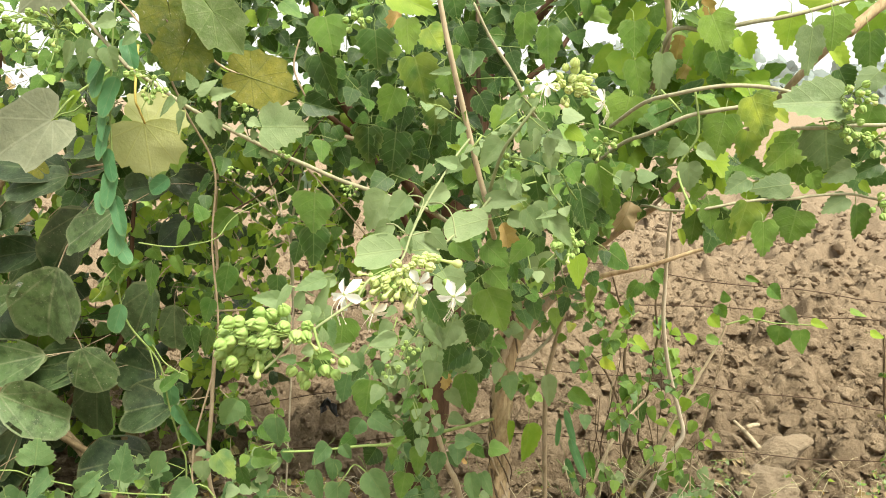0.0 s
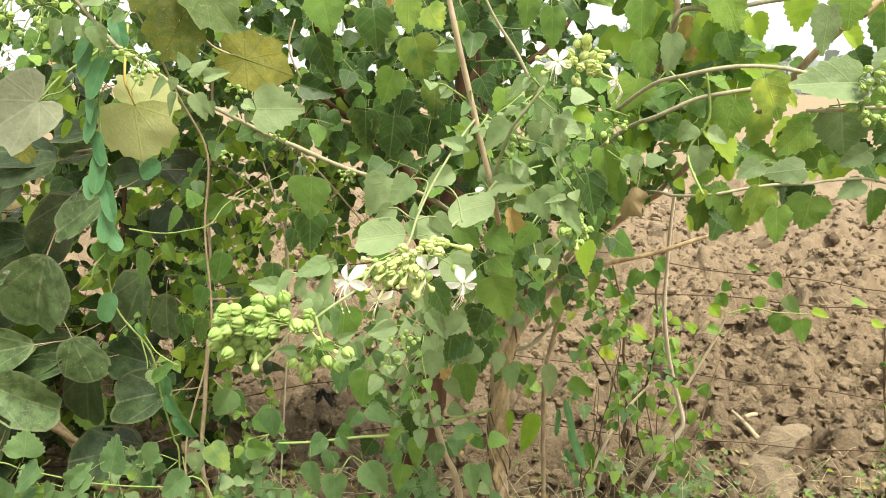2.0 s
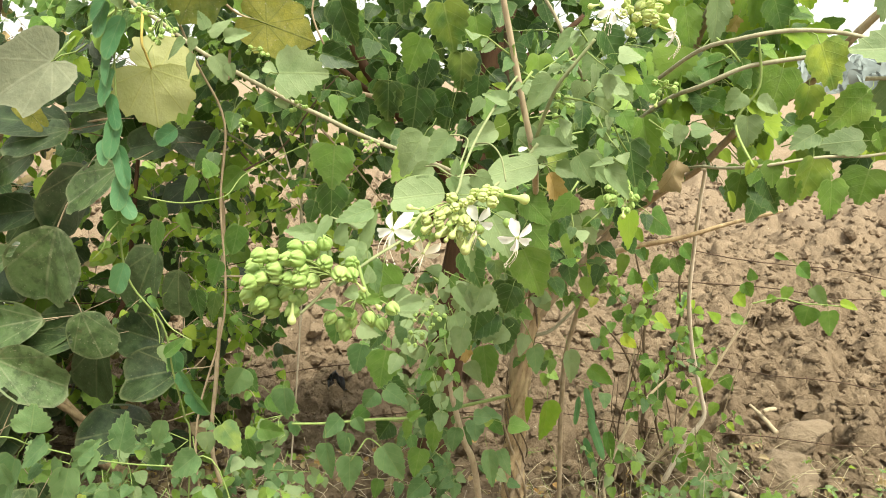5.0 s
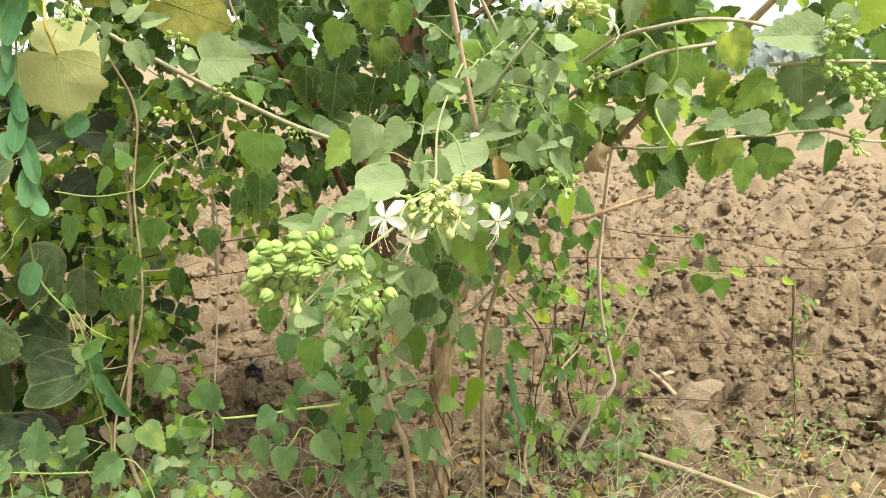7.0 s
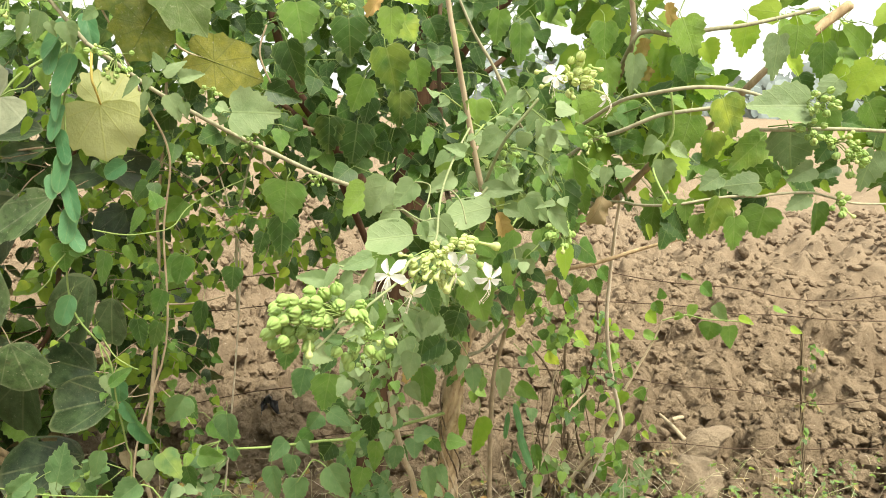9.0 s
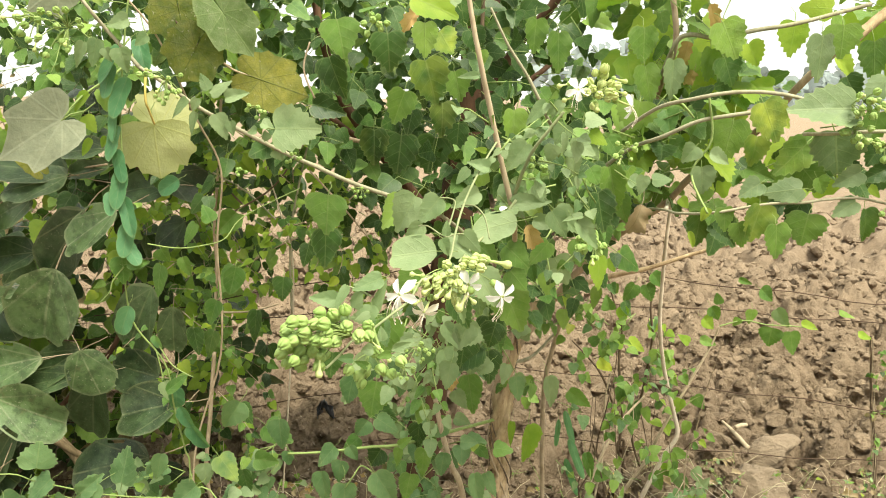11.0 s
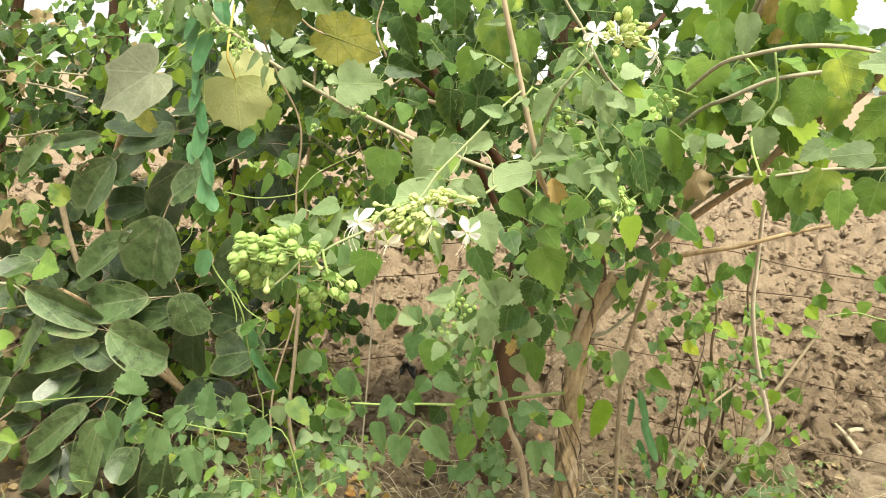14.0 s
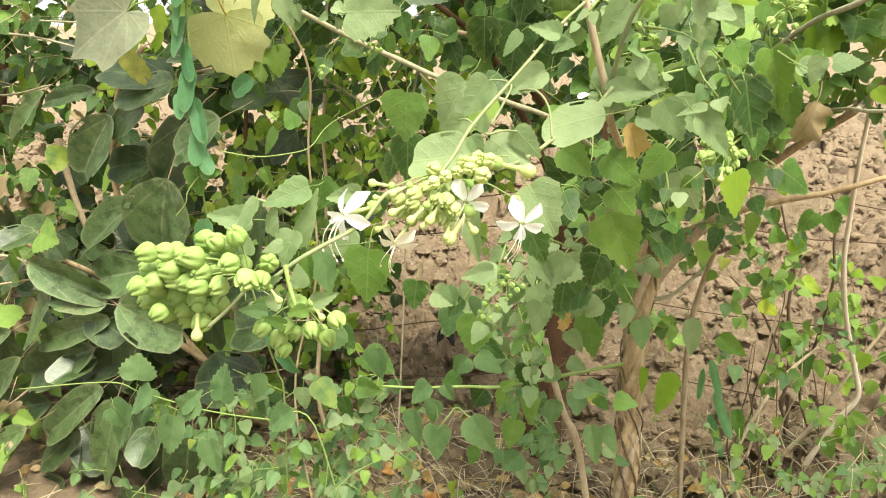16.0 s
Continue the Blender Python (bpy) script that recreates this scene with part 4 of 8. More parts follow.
stem(shrub, "branch", [(0.067, 1.3, 1.599), (0.098, 1.3, 1.538), (0.133, 1.3, 1.486), (0.159, 1.3, 1.438), (0.184, 1.35, 1.402), (0.247, 1.5, 1.341), (0.401, 1.85, 1.144)], 0.0022, 0.0042, TWIG)
stem(shrub, "branch", [(0.141, 0.95, 1.429), (0.122, 0.95, 1.404), (0.104, 0.96, 1.378), (0.093, 0.98, 1.346), (0.085, 1.01, 1.308)], 0.002, 0.0026, TWIG_SAGE)
stem(shrub, "branch", [(-0.6, 1.43, 1.5), (-0.547, 1.43, 1.465), (-0.493, 1.44, 1.424), (-0.421, 1.45, 1.382), (-0.338, 1.47, 1.336), (-0.275, 1.49, 1.305), (-0.199, 1.52, 1.266), (-0.099, 1.6, 1.219), (-0.001, 1.7, 1.161), (0.142, 1.85, 1.009), (0.223, 1.98, 0.863)], 0.0036, 0.0055, TWIG)
stem(shrub, "branch", [(-0.6, 1.43, 1.5), (-0.629, 1.43, 1.535), (-0.654, 1.42, 1.57), (-0.677, 1.4, 1.609), (-0.704, 1.4, 1.649)], 0.0042, 0.003, TWIG)
stem(shrub, "branch", [(0.057, 0.99, 1.386), (0.038, 0.93, 1.366), (0.016, 0.86, 1.337), (0.004, 0.8, 1.32), (-0.005, 0.73, 1.305), (-0.01, 0.69, 1.291), (-0.02, 0.67, 1.277)], 0.0015, 0.0011, TWIG_SAGE)
stem(shrub, "branch", [(-0.02, 0.67, 1.277), (-0.037, 0.64, 1.28), (-0.048, 0.62, 1.266), (-0.061, 0.6, 1.26), (-0.072, 0.585, 1.255), (-0.088, 0.575, 1.244), (-0.095, 0.57, 1.244)], 0.0013, 0.0011, TWIG_SAGE)
stem(shrub, "branch", [(-0.095, 0.57, 1.244), (-0.105, 0.565, 1.233), (-0.116, 0.56, 1.223)], 0.001, 0.0011, TWIG_SAGE)
stem(shrub, "branch", [(0.087, 1, 1.305), (0.064, 0.98, 1.279), (0.04, 0.93, 1.268), (0.015, 0.88, 1.255), (0.002, 0.8, 1.261)], 0.0022, 0.0016, TWIG_SAGE)
stem(shrub, "branch", [(-0.078, 0.58, 1.253), (-0.074, 0.575, 1.242), (-0.068, 0.57, 1.228)], 0.0014, 0.0012, TWIG_GREEN)
stem(shrub, "branch", [(-0.026, 1.6, 0.745), (-0.011, 1.62, 0.656), (0.013, 1.65, 0.551), (0.048, 1.7, 0.421), (0.1, 1.85, -0.05)], 0.006, 0.009, DRY_STALK)
stem(shrub, "branch", [(-0.381, 1.6, 0.604), (-0.299, 1.6, 0.608), (-0.19, 1.6, 0.621), (-0.11, 1.62, 0.619), (0.025, 1.8, 0.569), (0.155, 1.97, 0.524)], 0.0025, 0.005, TWIG_GREEN)
stem(shrub, "branch", [(0.323, 2, 0.782), (0.25, 1.98, 0.712), (0.185, 1.97, 0.698)], 0.004, 0.006, TWIG)
stem(shrub, "branch", [(0.684, 2.3, 0.456), (0.555, 2.2, 0.361), (0.454, 2.1, 0.156), (0.55, 2.1, -0.05)], 0.004, 0.006, DRY_STALK)
leaf(shrub, "a", (-0.609, 1.42, 1.586), (-0.653, 1.42, 1.575), 0.034)
leaf(shrub, "a", (-0.697, 1.42, 1.545), (-0.718, 1.42, 1.497), 0.022)
leaf(shrub, "a", (-0.672, 1.42, 1.55), (-0.688, 1.42, 1.499), 0.035)
leaf(shrub, "a", (-0.657, 1.42, 1.534), (-0.649, 1.42, 1.508), 0.024)
leaf(shrub, "a", (-0.63, 1.42, 1.534), (-0.62, 1.42, 1.489), 0.039)
leaf(shrub, "a", (-0.576, 1.42, 1.558), (-0.602, 1.42, 1.539), 0.027)
leaf(shrub, "a", (-0.46, 1.4, 1.458), (-0.474, 1.4, 1.488), 0.024)
leaf(shrub, "a", (-0.455, 1.4, 1.449), (-0.415, 1.4, 1.475), 0.026)
leaf(shrub, "a", (-0.428, 1.4, 1.442), (-0.384, 1.4, 1.454), 0.028)
leaf(shrub, "a", (-0.501, 1.4, 1.439), (-0.533, 1.4, 1.404), 0.028)
leaf(shrub, "a", (-0.483, 1.4, 1.442), (-0.492, 1.4, 1.417), 0.019)
leaf(shrub, "a", (-0.485, 1.4, 1.414), (-0.499, 1.4, 1.371), 0.022)
leaf(shrub, "a", (-0.447, 1.4, 1.412), (-0.43, 1.4, 1.363), 0.037)
leaf(shrub, "a", (-0.422, 1.4, 1.399), (-0.417, 1.4, 1.371), 0.022)
leaf(shrub, "a", (-0.369, 1.43, 1.395), (-0.345, 1.43, 1.384), 0.027)
leaf(shrub, "a", (-0.379, 1.43, 1.381), (-0.398, 1.43, 1.376), 0.024)
leaf(shrub, "a", (-0.357, 1.43, 1.376), (-0.366, 1.43, 1.359), 0.022)
leaf(shrub, "a", (-0.349, 1.47, 1.341), (-0.339, 1.47, 1.318), 0.034)
leaf(shrub, "G", (-0.337, 1.41, 1.385), (-0.249, 1.41, 1.385), 0.089)
leaf(shrub, "b", (-0.234, 1.55, 1.602), (-0.219, 1.55, 1.524), 0.084)
leaf(shrub, "d", (-0.258, 1.6, 1.529), (-0.228, 1.6, 1.439), 0.070)
leaf(shrub, "d", (-0.314, 1.7, 1.428), (-0.236, 1.7, 1.407), 0.060)
leaf(shrub, "y", (-0.062, 1.15, 1.594), (0.008, 1.15, 1.567), 0.060)
leaf(shrub, "a", (0.006, 1.2, 1.591), (-0.022, 1.2, 1.617), 0.036)
leaf(shrub, "o", (-0.063, 1.4, 1.604), (-0.092, 1.4, 1.568), 0.029)
leaf(shrub, "d", (-0.218, 1.95, 1.377), (-0.186, 1.95, 1.307), 0.093)
leaf(shrub, "d", (-0.196, 2, 1.244), (-0.127, 2, 1.182), 0.094)
leaf(shrub, "d", (-0.288, 2, 1.322), (-0.227, 2, 1.26), 0.077)
leaf(shrub, "d", (0.025, 1.75, 1.671), (0.04, 1.75, 1.609), 0.065)
leaf(shrub, "d", (0.228, 1.2, 1.298), (0.236, 1.2, 1.222), 0.060)
leaf(shrub, "b", (0.319, 1.35, 1.268), (0.337, 1.35, 1.214), 0.042)
leaf(shrub, "a", (0.172, 0.95, 1.291), (0.145, 0.95, 1.284), 0.012)
leaf(shrub, "a", (0.165, 0.95, 1.284), (0.195, 0.95, 1.246), 0.027)
leaf(shrub, "a", (0.133, 0.97, 1.294), (0.155, 0.97, 1.257), 0.032)
leaf(shrub, "a", (0.169, 1.15, 1.19), (0.193, 1.15, 1.143), 0.051)
leaf(shrub, "y", (0.217, 1.05, 1.212), (0.225, 1.05, 1.16), 0.040)
leaf(shrub, "k", (0.252, 1.5, 0.998), (0.254, 1.5, 0.951), 0.039)
leaf(shrub, "k", (0.181, 1.3, 1.128), (0.187, 1.3, 1.079), 0.037)
leaf(shrub, "b", (0.212, 1.2, 1.211), (0.223, 1.2, 1.162), 0.043)
leaf(shrub, "d", (0.073, 1.3, 1.043), (0.086, 1.3, 0.983), 0.057)
leaf(shrub, "n", (0.35, 1.3, 1.256), (0.333, 1.3, 1.2), 0.049)
leaf(shrub, "b", (-0.234, 1.38, 1.261), (-0.242, 1.38, 1.181), 0.096)
leaf(shrub, "d", (-0.248, 1.42, 1.187), (-0.251, 1.42, 1.106), 0.065)
leaf(shrub, "d", (-0.296, 1.5, 1.139), (-0.31, 1.5, 1.089), 0.036)
leaf(shrub, "k", (-0.082, 1.3, 1.263), (-0.127, 1.3, 1.209), 0.059)
leaf(shrub, "e", (-0.125, 0.6, 1.236), (-0.119, 0.6, 1.257), 0.013)
leaf(shrub, "a", (-0.077, 1.25, 1.014), (-0.12, 1.25, 1.001), 0.035)
leaf(shrub, "e", (-0.036, 1.25, 0.991), (-0.052, 1.25, 0.958), 0.027)
leaf(shrub, "a", (0.002, 1.2, 0.988), (-0.008, 1.2, 0.936), 0.040)
leaf(shrub, "e", (-0.144, 1.25, 0.985), (-0.135, 1.25, 0.952), 0.027)
leaf(shrub, "e", (-0.098, 1.25, 0.969), (-0.106, 1.25, 0.936), 0.027)
leaf(shrub, "d", (0.03, 1.3, 0.996), (0.02, 1.3, 0.928), 0.060)
leaf(shrub, "d", (0.081, 1.4, 0.938), (0.087, 1.4, 0.864), 0.053)
leaf(shrub, "a", (0.047, 1.35, 0.932), (0.043, 1.35, 0.906), 0.038)
leaf(shrub, "y", (0.239, 1.9, 0.54), (0.233, 1.9, 0.415), 0.067)
leaf(shrub, "y", (0.191, 1.9, 0.548), (0.187, 1.9, 0.471), 0.022)
leaf(shrub, "y", (0.279, 1.6, 0.975), (0.265, 1.6, 1.002), 0.021)
leaf(shrub, "k", (0.347, 1.6, 1.022), (0.337, 1.6, 0.969), 0.028)
leaf(shrub, "a", (0.27, 1.8, 0.724), (0.287, 1.8, 0.633), 0.047)
leaf(shrub, "e", (0.152, 1.5, 0.843), (0.159, 1.5, 0.784), 0.037)
leaf(shrub, "o", (0.014, 1.58, 0.817), (0.012, 1.58, 0.772), 0.029)
leaf(shrub, "a", (-0.095, 0.6, 1.264), (-0.09, 0.6, 1.285), 0.015)
leaf(shrub, "a", (-0.102, 0.585, 1.256), (-0.104, 0.585, 1.272), 0.009)
leaf(shrub, "a", (-0.081, 0.605, 1.257), (-0.067, 0.605, 1.289), 0.011)
leaf(shrub, "a", (-0.081, 0.585, 1.263), (-0.094, 0.585, 1.258), 0.008)
leaf(shrub, "a", (-0.093, 0.575, 1.242), (-0.078, 0.575, 1.248), 0.008)
leaf(shrub, "b", (-0.074, 0.6, 1.253), (-0.074, 0.6, 1.232), 0.008)
leaf(shrub, "a", (-0.071, 0.58, 1.241), (-0.071, 0.58, 1.254), 0.011)
leaf(shrub, "a", (-0.077, 0.57, 1.237), (-0.088, 0.57, 1.235), 0.011)
leaf(shrub, "a", (-0.059, 0.57, 1.237), (-0.045, 0.57, 1.243), 0.009)
leaf(shrub, "b", (-0.062, 0.568, 1.234), (-0.074, 0.568, 1.23), 0.008)
leaf(shrub, "a", (0.013, 0.85, 1.363), (-0.002, 0.85, 1.345), 0.016)
leaf(shrub, "a", (0.041, 0.9, 1.359), (0.014, 0.9, 1.368), 0.019)
leaf(shrub, "o", (0.104, 1, 1.269), (0.117, 1, 1.234), 0.030)
leaf(shrub, "a", (0.146, 1.02, 1.289), (0.182, 1.02, 1.255), 0.034)
leaf(shrub, "p", (0.057, 0.915, 1.304), (0.067, 0.915, 1.308), 0.006)
leaf(shrub, "a", (-0.078, 1.3, 0.991), (-0.123, 1.3, 0.984), 0.042)
leaf(shrub, "a", (-0.18, 1.3, 0.955), (-0.141, 1.3, 0.936), 0.043)
leaf(shrub, "d", (-0.143, 1.35, 0.926), (-0.17, 1.35, 0.888), 0.030)
leaf(shrub, "a", (-0.014, 1.25, 0.994), (0.007, 1.25, 0.943), 0.046)
leaf(shrub, "d", (0.06, 1.3, 0.982), (0.008, 1.3, 0.931), 0.053)
leaf(shrub, "a", (0.084, 1.35, 0.935), (0.057, 1.35, 0.907), 0.039)
leaf(shrub, "d", (0.077, 1.3, 1.026), (0.103, 1.3, 0.972), 0.051)
leaf(shrub, "G", (0.054, 1.25, 1.038), (0.019, 1.25, 1.002), 0.041)
leaf(shrub, "b", (-0.192, 1.7, 0.41), (-0.206, 1.7, 0.354), 0.034)
leaf(shrub, "D", (0.234, 1.15, 1.297), (0.25, 1.15, 1.232), 0.050)
leaf(shrub, "D", (0.259, 1.2, 1.233), (0.266, 1.2, 1.196), 0.035)
leaf(shrub, "b", (-0.531, 1.8, 1.159), (-0.587, 1.8, 1.102), 0.060)
leaf(shrub, "d", (-0.397, 1.7, 1.017), (-0.403, 1.7, 0.955), 0.053)
leaf(shrub, "b", (-0.537, 1.8, 1.013), (-0.591, 1.8, 0.945), 0.063)
leaf(shrub, "y", (-0.596, 2, 1.295), (-0.534, 2, 1.241), 0.059)
leaf(shrub, "y", (-0.56, 2, 1.296), (-0.522, 2, 1.227), 0.031)
leaf(shrub, "d", (-0.516, 1.9, 0.874), (-0.531, 1.9, 0.776), 0.043)
leaf(shrub, "d", (-0.622, 1.7, 0.887), (-0.615, 1.7, 0.815), 0.046)
leaf(shrub, "d", (-0.573, 1.7, 0.88), (-0.594, 1.7, 0.808), 0.041)
leaf(shrub, "b", (-0.545, 1.65, 0.972), (-0.567, 1.65, 0.91), 0.044)
leaf(shrub, "a", (-0.664, 1.6, 0.787), (-0.646, 1.6, 0.729), 0.036)
leaf(shrub, "e", (-0.532, 1.75, 0.671), (-0.581, 1.75, 0.594), 0.070)
leaf(shrub, "d", (-0.551, 1.8, 0.64), (-0.516, 1.8, 0.585), 0.050)
leaf(shrub, "b", (-0.469, 1.75, 0.607), (-0.4, 1.75, 0.556), 0.071)
leaf(shrub, "b", (-0.515, 1.8, 0.484), (-0.451, 1.8, 0.473), 0.054)
leaf(shrub, "e", (-0.579, 1.7, 0.544), (-0.534, 1.7, 0.471), 0.061)
leaf(shrub, "a", (-0.617, 1.7, 0.524), (-0.619, 1.7, 0.461), 0.048)
leaf(shrub, "d", (-0.536, 1.75, 0.48), (-0.52, 1.75, 0.404), 0.058)
leaf(shrub, "e", (-0.727, 1.7, 0.551), (-0.745, 1.7, 0.477), 0.042)
leaf(shrub, "d", (-0.236, 1.4, 0.934), (-0.244, 1.4, 0.876), 0.049)
leaf(shrub, "v", (0.348, 1.95, 0.561), (0.381, 1.95, 0.447), 0.021, .2, .3)
leaf(shrub, "v", (0.364, 1.95, 0.473), (0.415, 1.95, 0.34), 0.025, .2, .3)
leaf(shrub, "v", (0.359, 1.97, 0.4), (0.404, 1.97, 0.273), 0.023, .2, .3)
leaf(shrub, "v", (0.335, 1.97, 0.525), (0.33, 1.97, 0.436), 0.016, .2, .3)
leaf(shrub, "b", (0.421, 1.97, 0.419), (0.442, 1.97, 0.328), 0.033, .2, .3)
leaf(shrub, "S", (-0.024, 0.84, 1.265), (-0.08, 0.84, 1.258), 0.047, .4, .55)
leaf(shrub, "a", (-0.014, 0.86, 1.275), (0.024, 0.86, 1.249), 0.029, .4, .55)
leaf(shrub, "a", (-0.019, 0.8, 1.287), (-0.01, 0.8, 1.268), 0.015, .4, .55)
leaf(shrub, "a", (-0.013, 0.82, 1.288), (-0.012, 0.82, 1.306), 0.011, .4, .55)
leaf(shrub, "a", (-0.021, 0.9, 1.321), (-0.047, 0.9, 1.288), 0.033, .4, .55)
leaf(shrub, "a", (-0.052, 0.95, 1.316), (-0.082, 0.95, 1.267), 0.047, .4, .55)
leaf(shrub, "a", (-0.043, 0.9, 1.287), (-0.067, 0.9, 1.262), 0.023, .4, .55)
leaf(shrub, "a", (0.029, 0.9, 1.329), (-0.007, 0.9, 1.309), 0.026, .4, .55)
leaf(shrub, "a", (0.008, 0.86, 1.284), (0.03, 0.86, 1.259), 0.023, .4, .55)
leaf(shrub, "S", (0.082, 0.93, 1.287), (0.023, 0.93, 1.272), 0.046, .4, .55)
leaf(shrub, "a", (0.082, 1.0, 1.299), (0.138, 1.0, 1.304), 0.027, .4, .55)
leaf(shrub, "a", (0.115, 1.0, 1.327), (0.13, 1.0, 1.3), 0.022, .4, .55)
leaf(shrub, "a", (0.112, 1.0, 1.276), (0.151, 1.0, 1.268), 0.024, .4, .55)
leaf(shrub, "b", (0.034, 1.05, 1.233), (0.068, 1.05, 1.204), 0.037, .4, .55)
leaf(shrub, "b", (0.084, 1.1, 1.219), (0.122, 1.1, 1.182), 0.044, .4, .55)
leaf(shrub, "b", (0.151, 1.1, 1.225), (0.122, 1.1, 1.189), 0.035, .4, .55)
leaf(shrub, "k", (0.088, 1.15, 1.134), (0.12, 1.15, 1.06), 0.066, .4, .55)
leaf(shrub, "a", (0.024, 0.82, 1.244), (0.048, 0.82, 1.202), 0.041, .4, .55)
leaf(shrub, "b", (-0.073, 0.7, 1.224), (-0.079, 0.7, 1.182), 0.037, .4, .55)
leaf(shrub, "a", (-0.083, 0.72, 1.259), (-0.111, 0.72, 1.254), 0.015, .4, .55)
leaf(shrub, "a", (-0.087, 0.72, 1.221), (-0.115, 0.72, 1.217), 0.023, .4, .55)
leaf(shrub, "a", (-0.066, 1.2, 1.033), (-0.115, 1.2, 1.018), 0.027, .4, .55)
leaf(shrub, "a", (0.032, 1.2, 1.06), (0.008, 1.2, 1.008), 0.044, .4, .55)
leaf(shrub, "a", (-0.012, 1.2, 1.059), (0.022, 1.2, 1.01), 0.029, .4, .55)
leaf(shrub, "d", (0.08, 1.2, 1.062), (0.066, 1.2, 1.014), 0.046, .4, .55)
leaf(shrub, "a", (-0.005, 0.7, 1.261), (0.005, 0.7, 1.218), 0.016, .4, .55)
leaf(shrub, "b", (0.092, 1.1, 1.179), (0.119, 1.1, 1.146), 0.039, .4, .55)
leaf(shrub, "b", (-0.052, 0.95, 1.217), (-0.075, 0.95, 1.178), 0.038, .4, .55)
leaf(shrub, "d", (-0.001, 1.0, 1.165), (0.024, 1.0, 1.115), 0.040, .4, .55)
leaf(shrub, "D", (-0.126, 1.5, 1.571), (-0.122, 1.5, 1.496), 0.075, .4, .55)
leaf(shrub, "K", (-0.047, 1.3, 1.572), (-0.047, 1.3, 1.514), 0.046, .4, .55)
leaf(shrub, "T", (-0.021, 1.5, 1.575), (0.007, 1.5, 1.533), 0.063, .4, .55)
leaf(shrub, "T", (-0.051, 1.55, 1.521), (-0.028, 1.55, 1.431), 0.082, .4, .55)
leaf(shrub, "T", (0.012, 1.6, 1.501), (0.025, 1.6, 1.437), 0.059, .4, .55)
leaf(shrub, "k", (0.035, 1.0, 1.509), (0.036, 1.0, 1.486), 0.018, .4, .55)
leaf(shrub, "a", (0.031, 1.0, 1.475), (0.003, 1.0, 1.473), 0.013, .4, .55)
leaf(shrub, "D", (0.085, 1.6, 1.444), (0.113, 1.6, 1.396), 0.056, .4, .55)
leaf(shrub, "D", (-0.014, 1.7, 1.434), (-0.014, 1.7, 1.354), 0.065, .4, .55)
leaf(shrub, "K", (0.121, 1.4, 1.423), (0.123, 1.4, 1.357), 0.052, .4, .55)
leaf(shrub, "D", (-0.113, 1.8, 1.355), (-0.127, 1.8, 1.258), 0.101, .4, .55)
leaf(shrub, "D", (-0.03, 1.8, 1.349), (-0.05, 1.8, 1.259), 0.095, .4, .55)
leaf(shrub, "D", (-0.181, 1.8, 1.367), (-0.183, 1.8, 1.279), 0.072, .4, .55)
leaf(shrub, "D", (0.025, 1.7, 1.386), (0.019, 1.7, 1.322), 0.060, .4, .55)
leaf(shrub, "T", (0.172, 1.5, 1.6), (0.169, 1.5, 1.534), 0.048, .4, .55)
leaf(shrub, "T", (0.217, 1.5, 1.574), (0.22, 1.5, 1.496), 0.055, .4, .55)
leaf(shrub, "a", (0.125, 1.0, 1.44), (0.098, 1.0, 1.41), 0.021, .4, .55)
leaf(shrub, "a", (0.148, 1.0, 1.44), (0.131, 1.0, 1.418), 0.016, .4, .55)
leaf(shrub, "a", (0.153, 1.0, 1.41), (0.139, 1.0, 1.384), 0.029, .4, .55)
leaf(shrub, "a", (0.141, 1.02, 1.381), (0.134, 1.02, 1.356), 0.025, .4, .55)
leaf(shrub, "a", (0.171, 1.02, 1.391), (0.173, 1.02, 1.36), 0.021, .4, .55)
leaf(shrub, "a", (0.19, 1.05, 1.417), (0.222, 1.05, 1.413), 0.029, .4, .55)
leaf(shrub, "y", (0.197, 1.05, 1.397), (0.224, 1.05, 1.38), 0.024, .4, .55)
leaf(shrub, "a", (0.196, 1.05, 1.378), (0.213, 1.05, 1.358), 0.022, .4, .55)
leaf(shrub, "a", (0.173, 1.05, 1.366), (0.178, 1.05, 1.334), 0.025, .4, .55)
leaf(shrub, "a", (0.101, 1.0, 1.384), (0.071, 1.0, 1.345), 0.034, .4, .55)
leaf(shrub, "y", (0.044, 1.0, 1.373), (0.027, 1.0, 1.377), 0.011, .4, .55)
leaf(shrub, "a", (0.055, 1.0, 1.357), (0.025, 1.0, 1.339), 0.022, .4, .55)
leaf(shrub, "D", (0.25, 1.5, 1.472), (0.286, 1.5, 1.418), 0.060, .4, .55)
leaf(shrub, "T", (-0.096, 1.6, 1.459), (-0.121, 1.6, 1.388), 0.064, .4, .55)
leaf(shrub, "D", (0.047, 1.7, 1.596), (0.073, 1.7, 1.548), 0.060, .4, .55)
leaf(shrub, "b", (0.246, 1.15, 1.385), (0.27, 1.15, 1.351), 0.035, .4, .55)
leaf(shrub, "b", (0.21, 1.1, 1.341), (0.224, 1.1, 1.316), 0.032, .4, .55)
leaf(shrub, "b", (0.117, 1.15, 1.322), (0.14, 1.15, 1.292), 0.037, .4, .55)
leaf(shrub, "d", (0.178, 1.3, 1.303), (0.19, 1.3, 1.247), 0.048, .4, .55)
leaf(shrub, "b", (0.221, 1.25, 1.299), (0.243, 1.25, 1.25), 0.050, .4, .55)
leaf(shrub, "b", (-0.165, 1.6, 0.79), (-0.18, 1.6, 0.697), 0.080, .4, .55)
leaf(shrub, "e", (-0.187, 1.6, 0.69), (-0.218, 1.6, 0.648), 0.046, .4, .55)
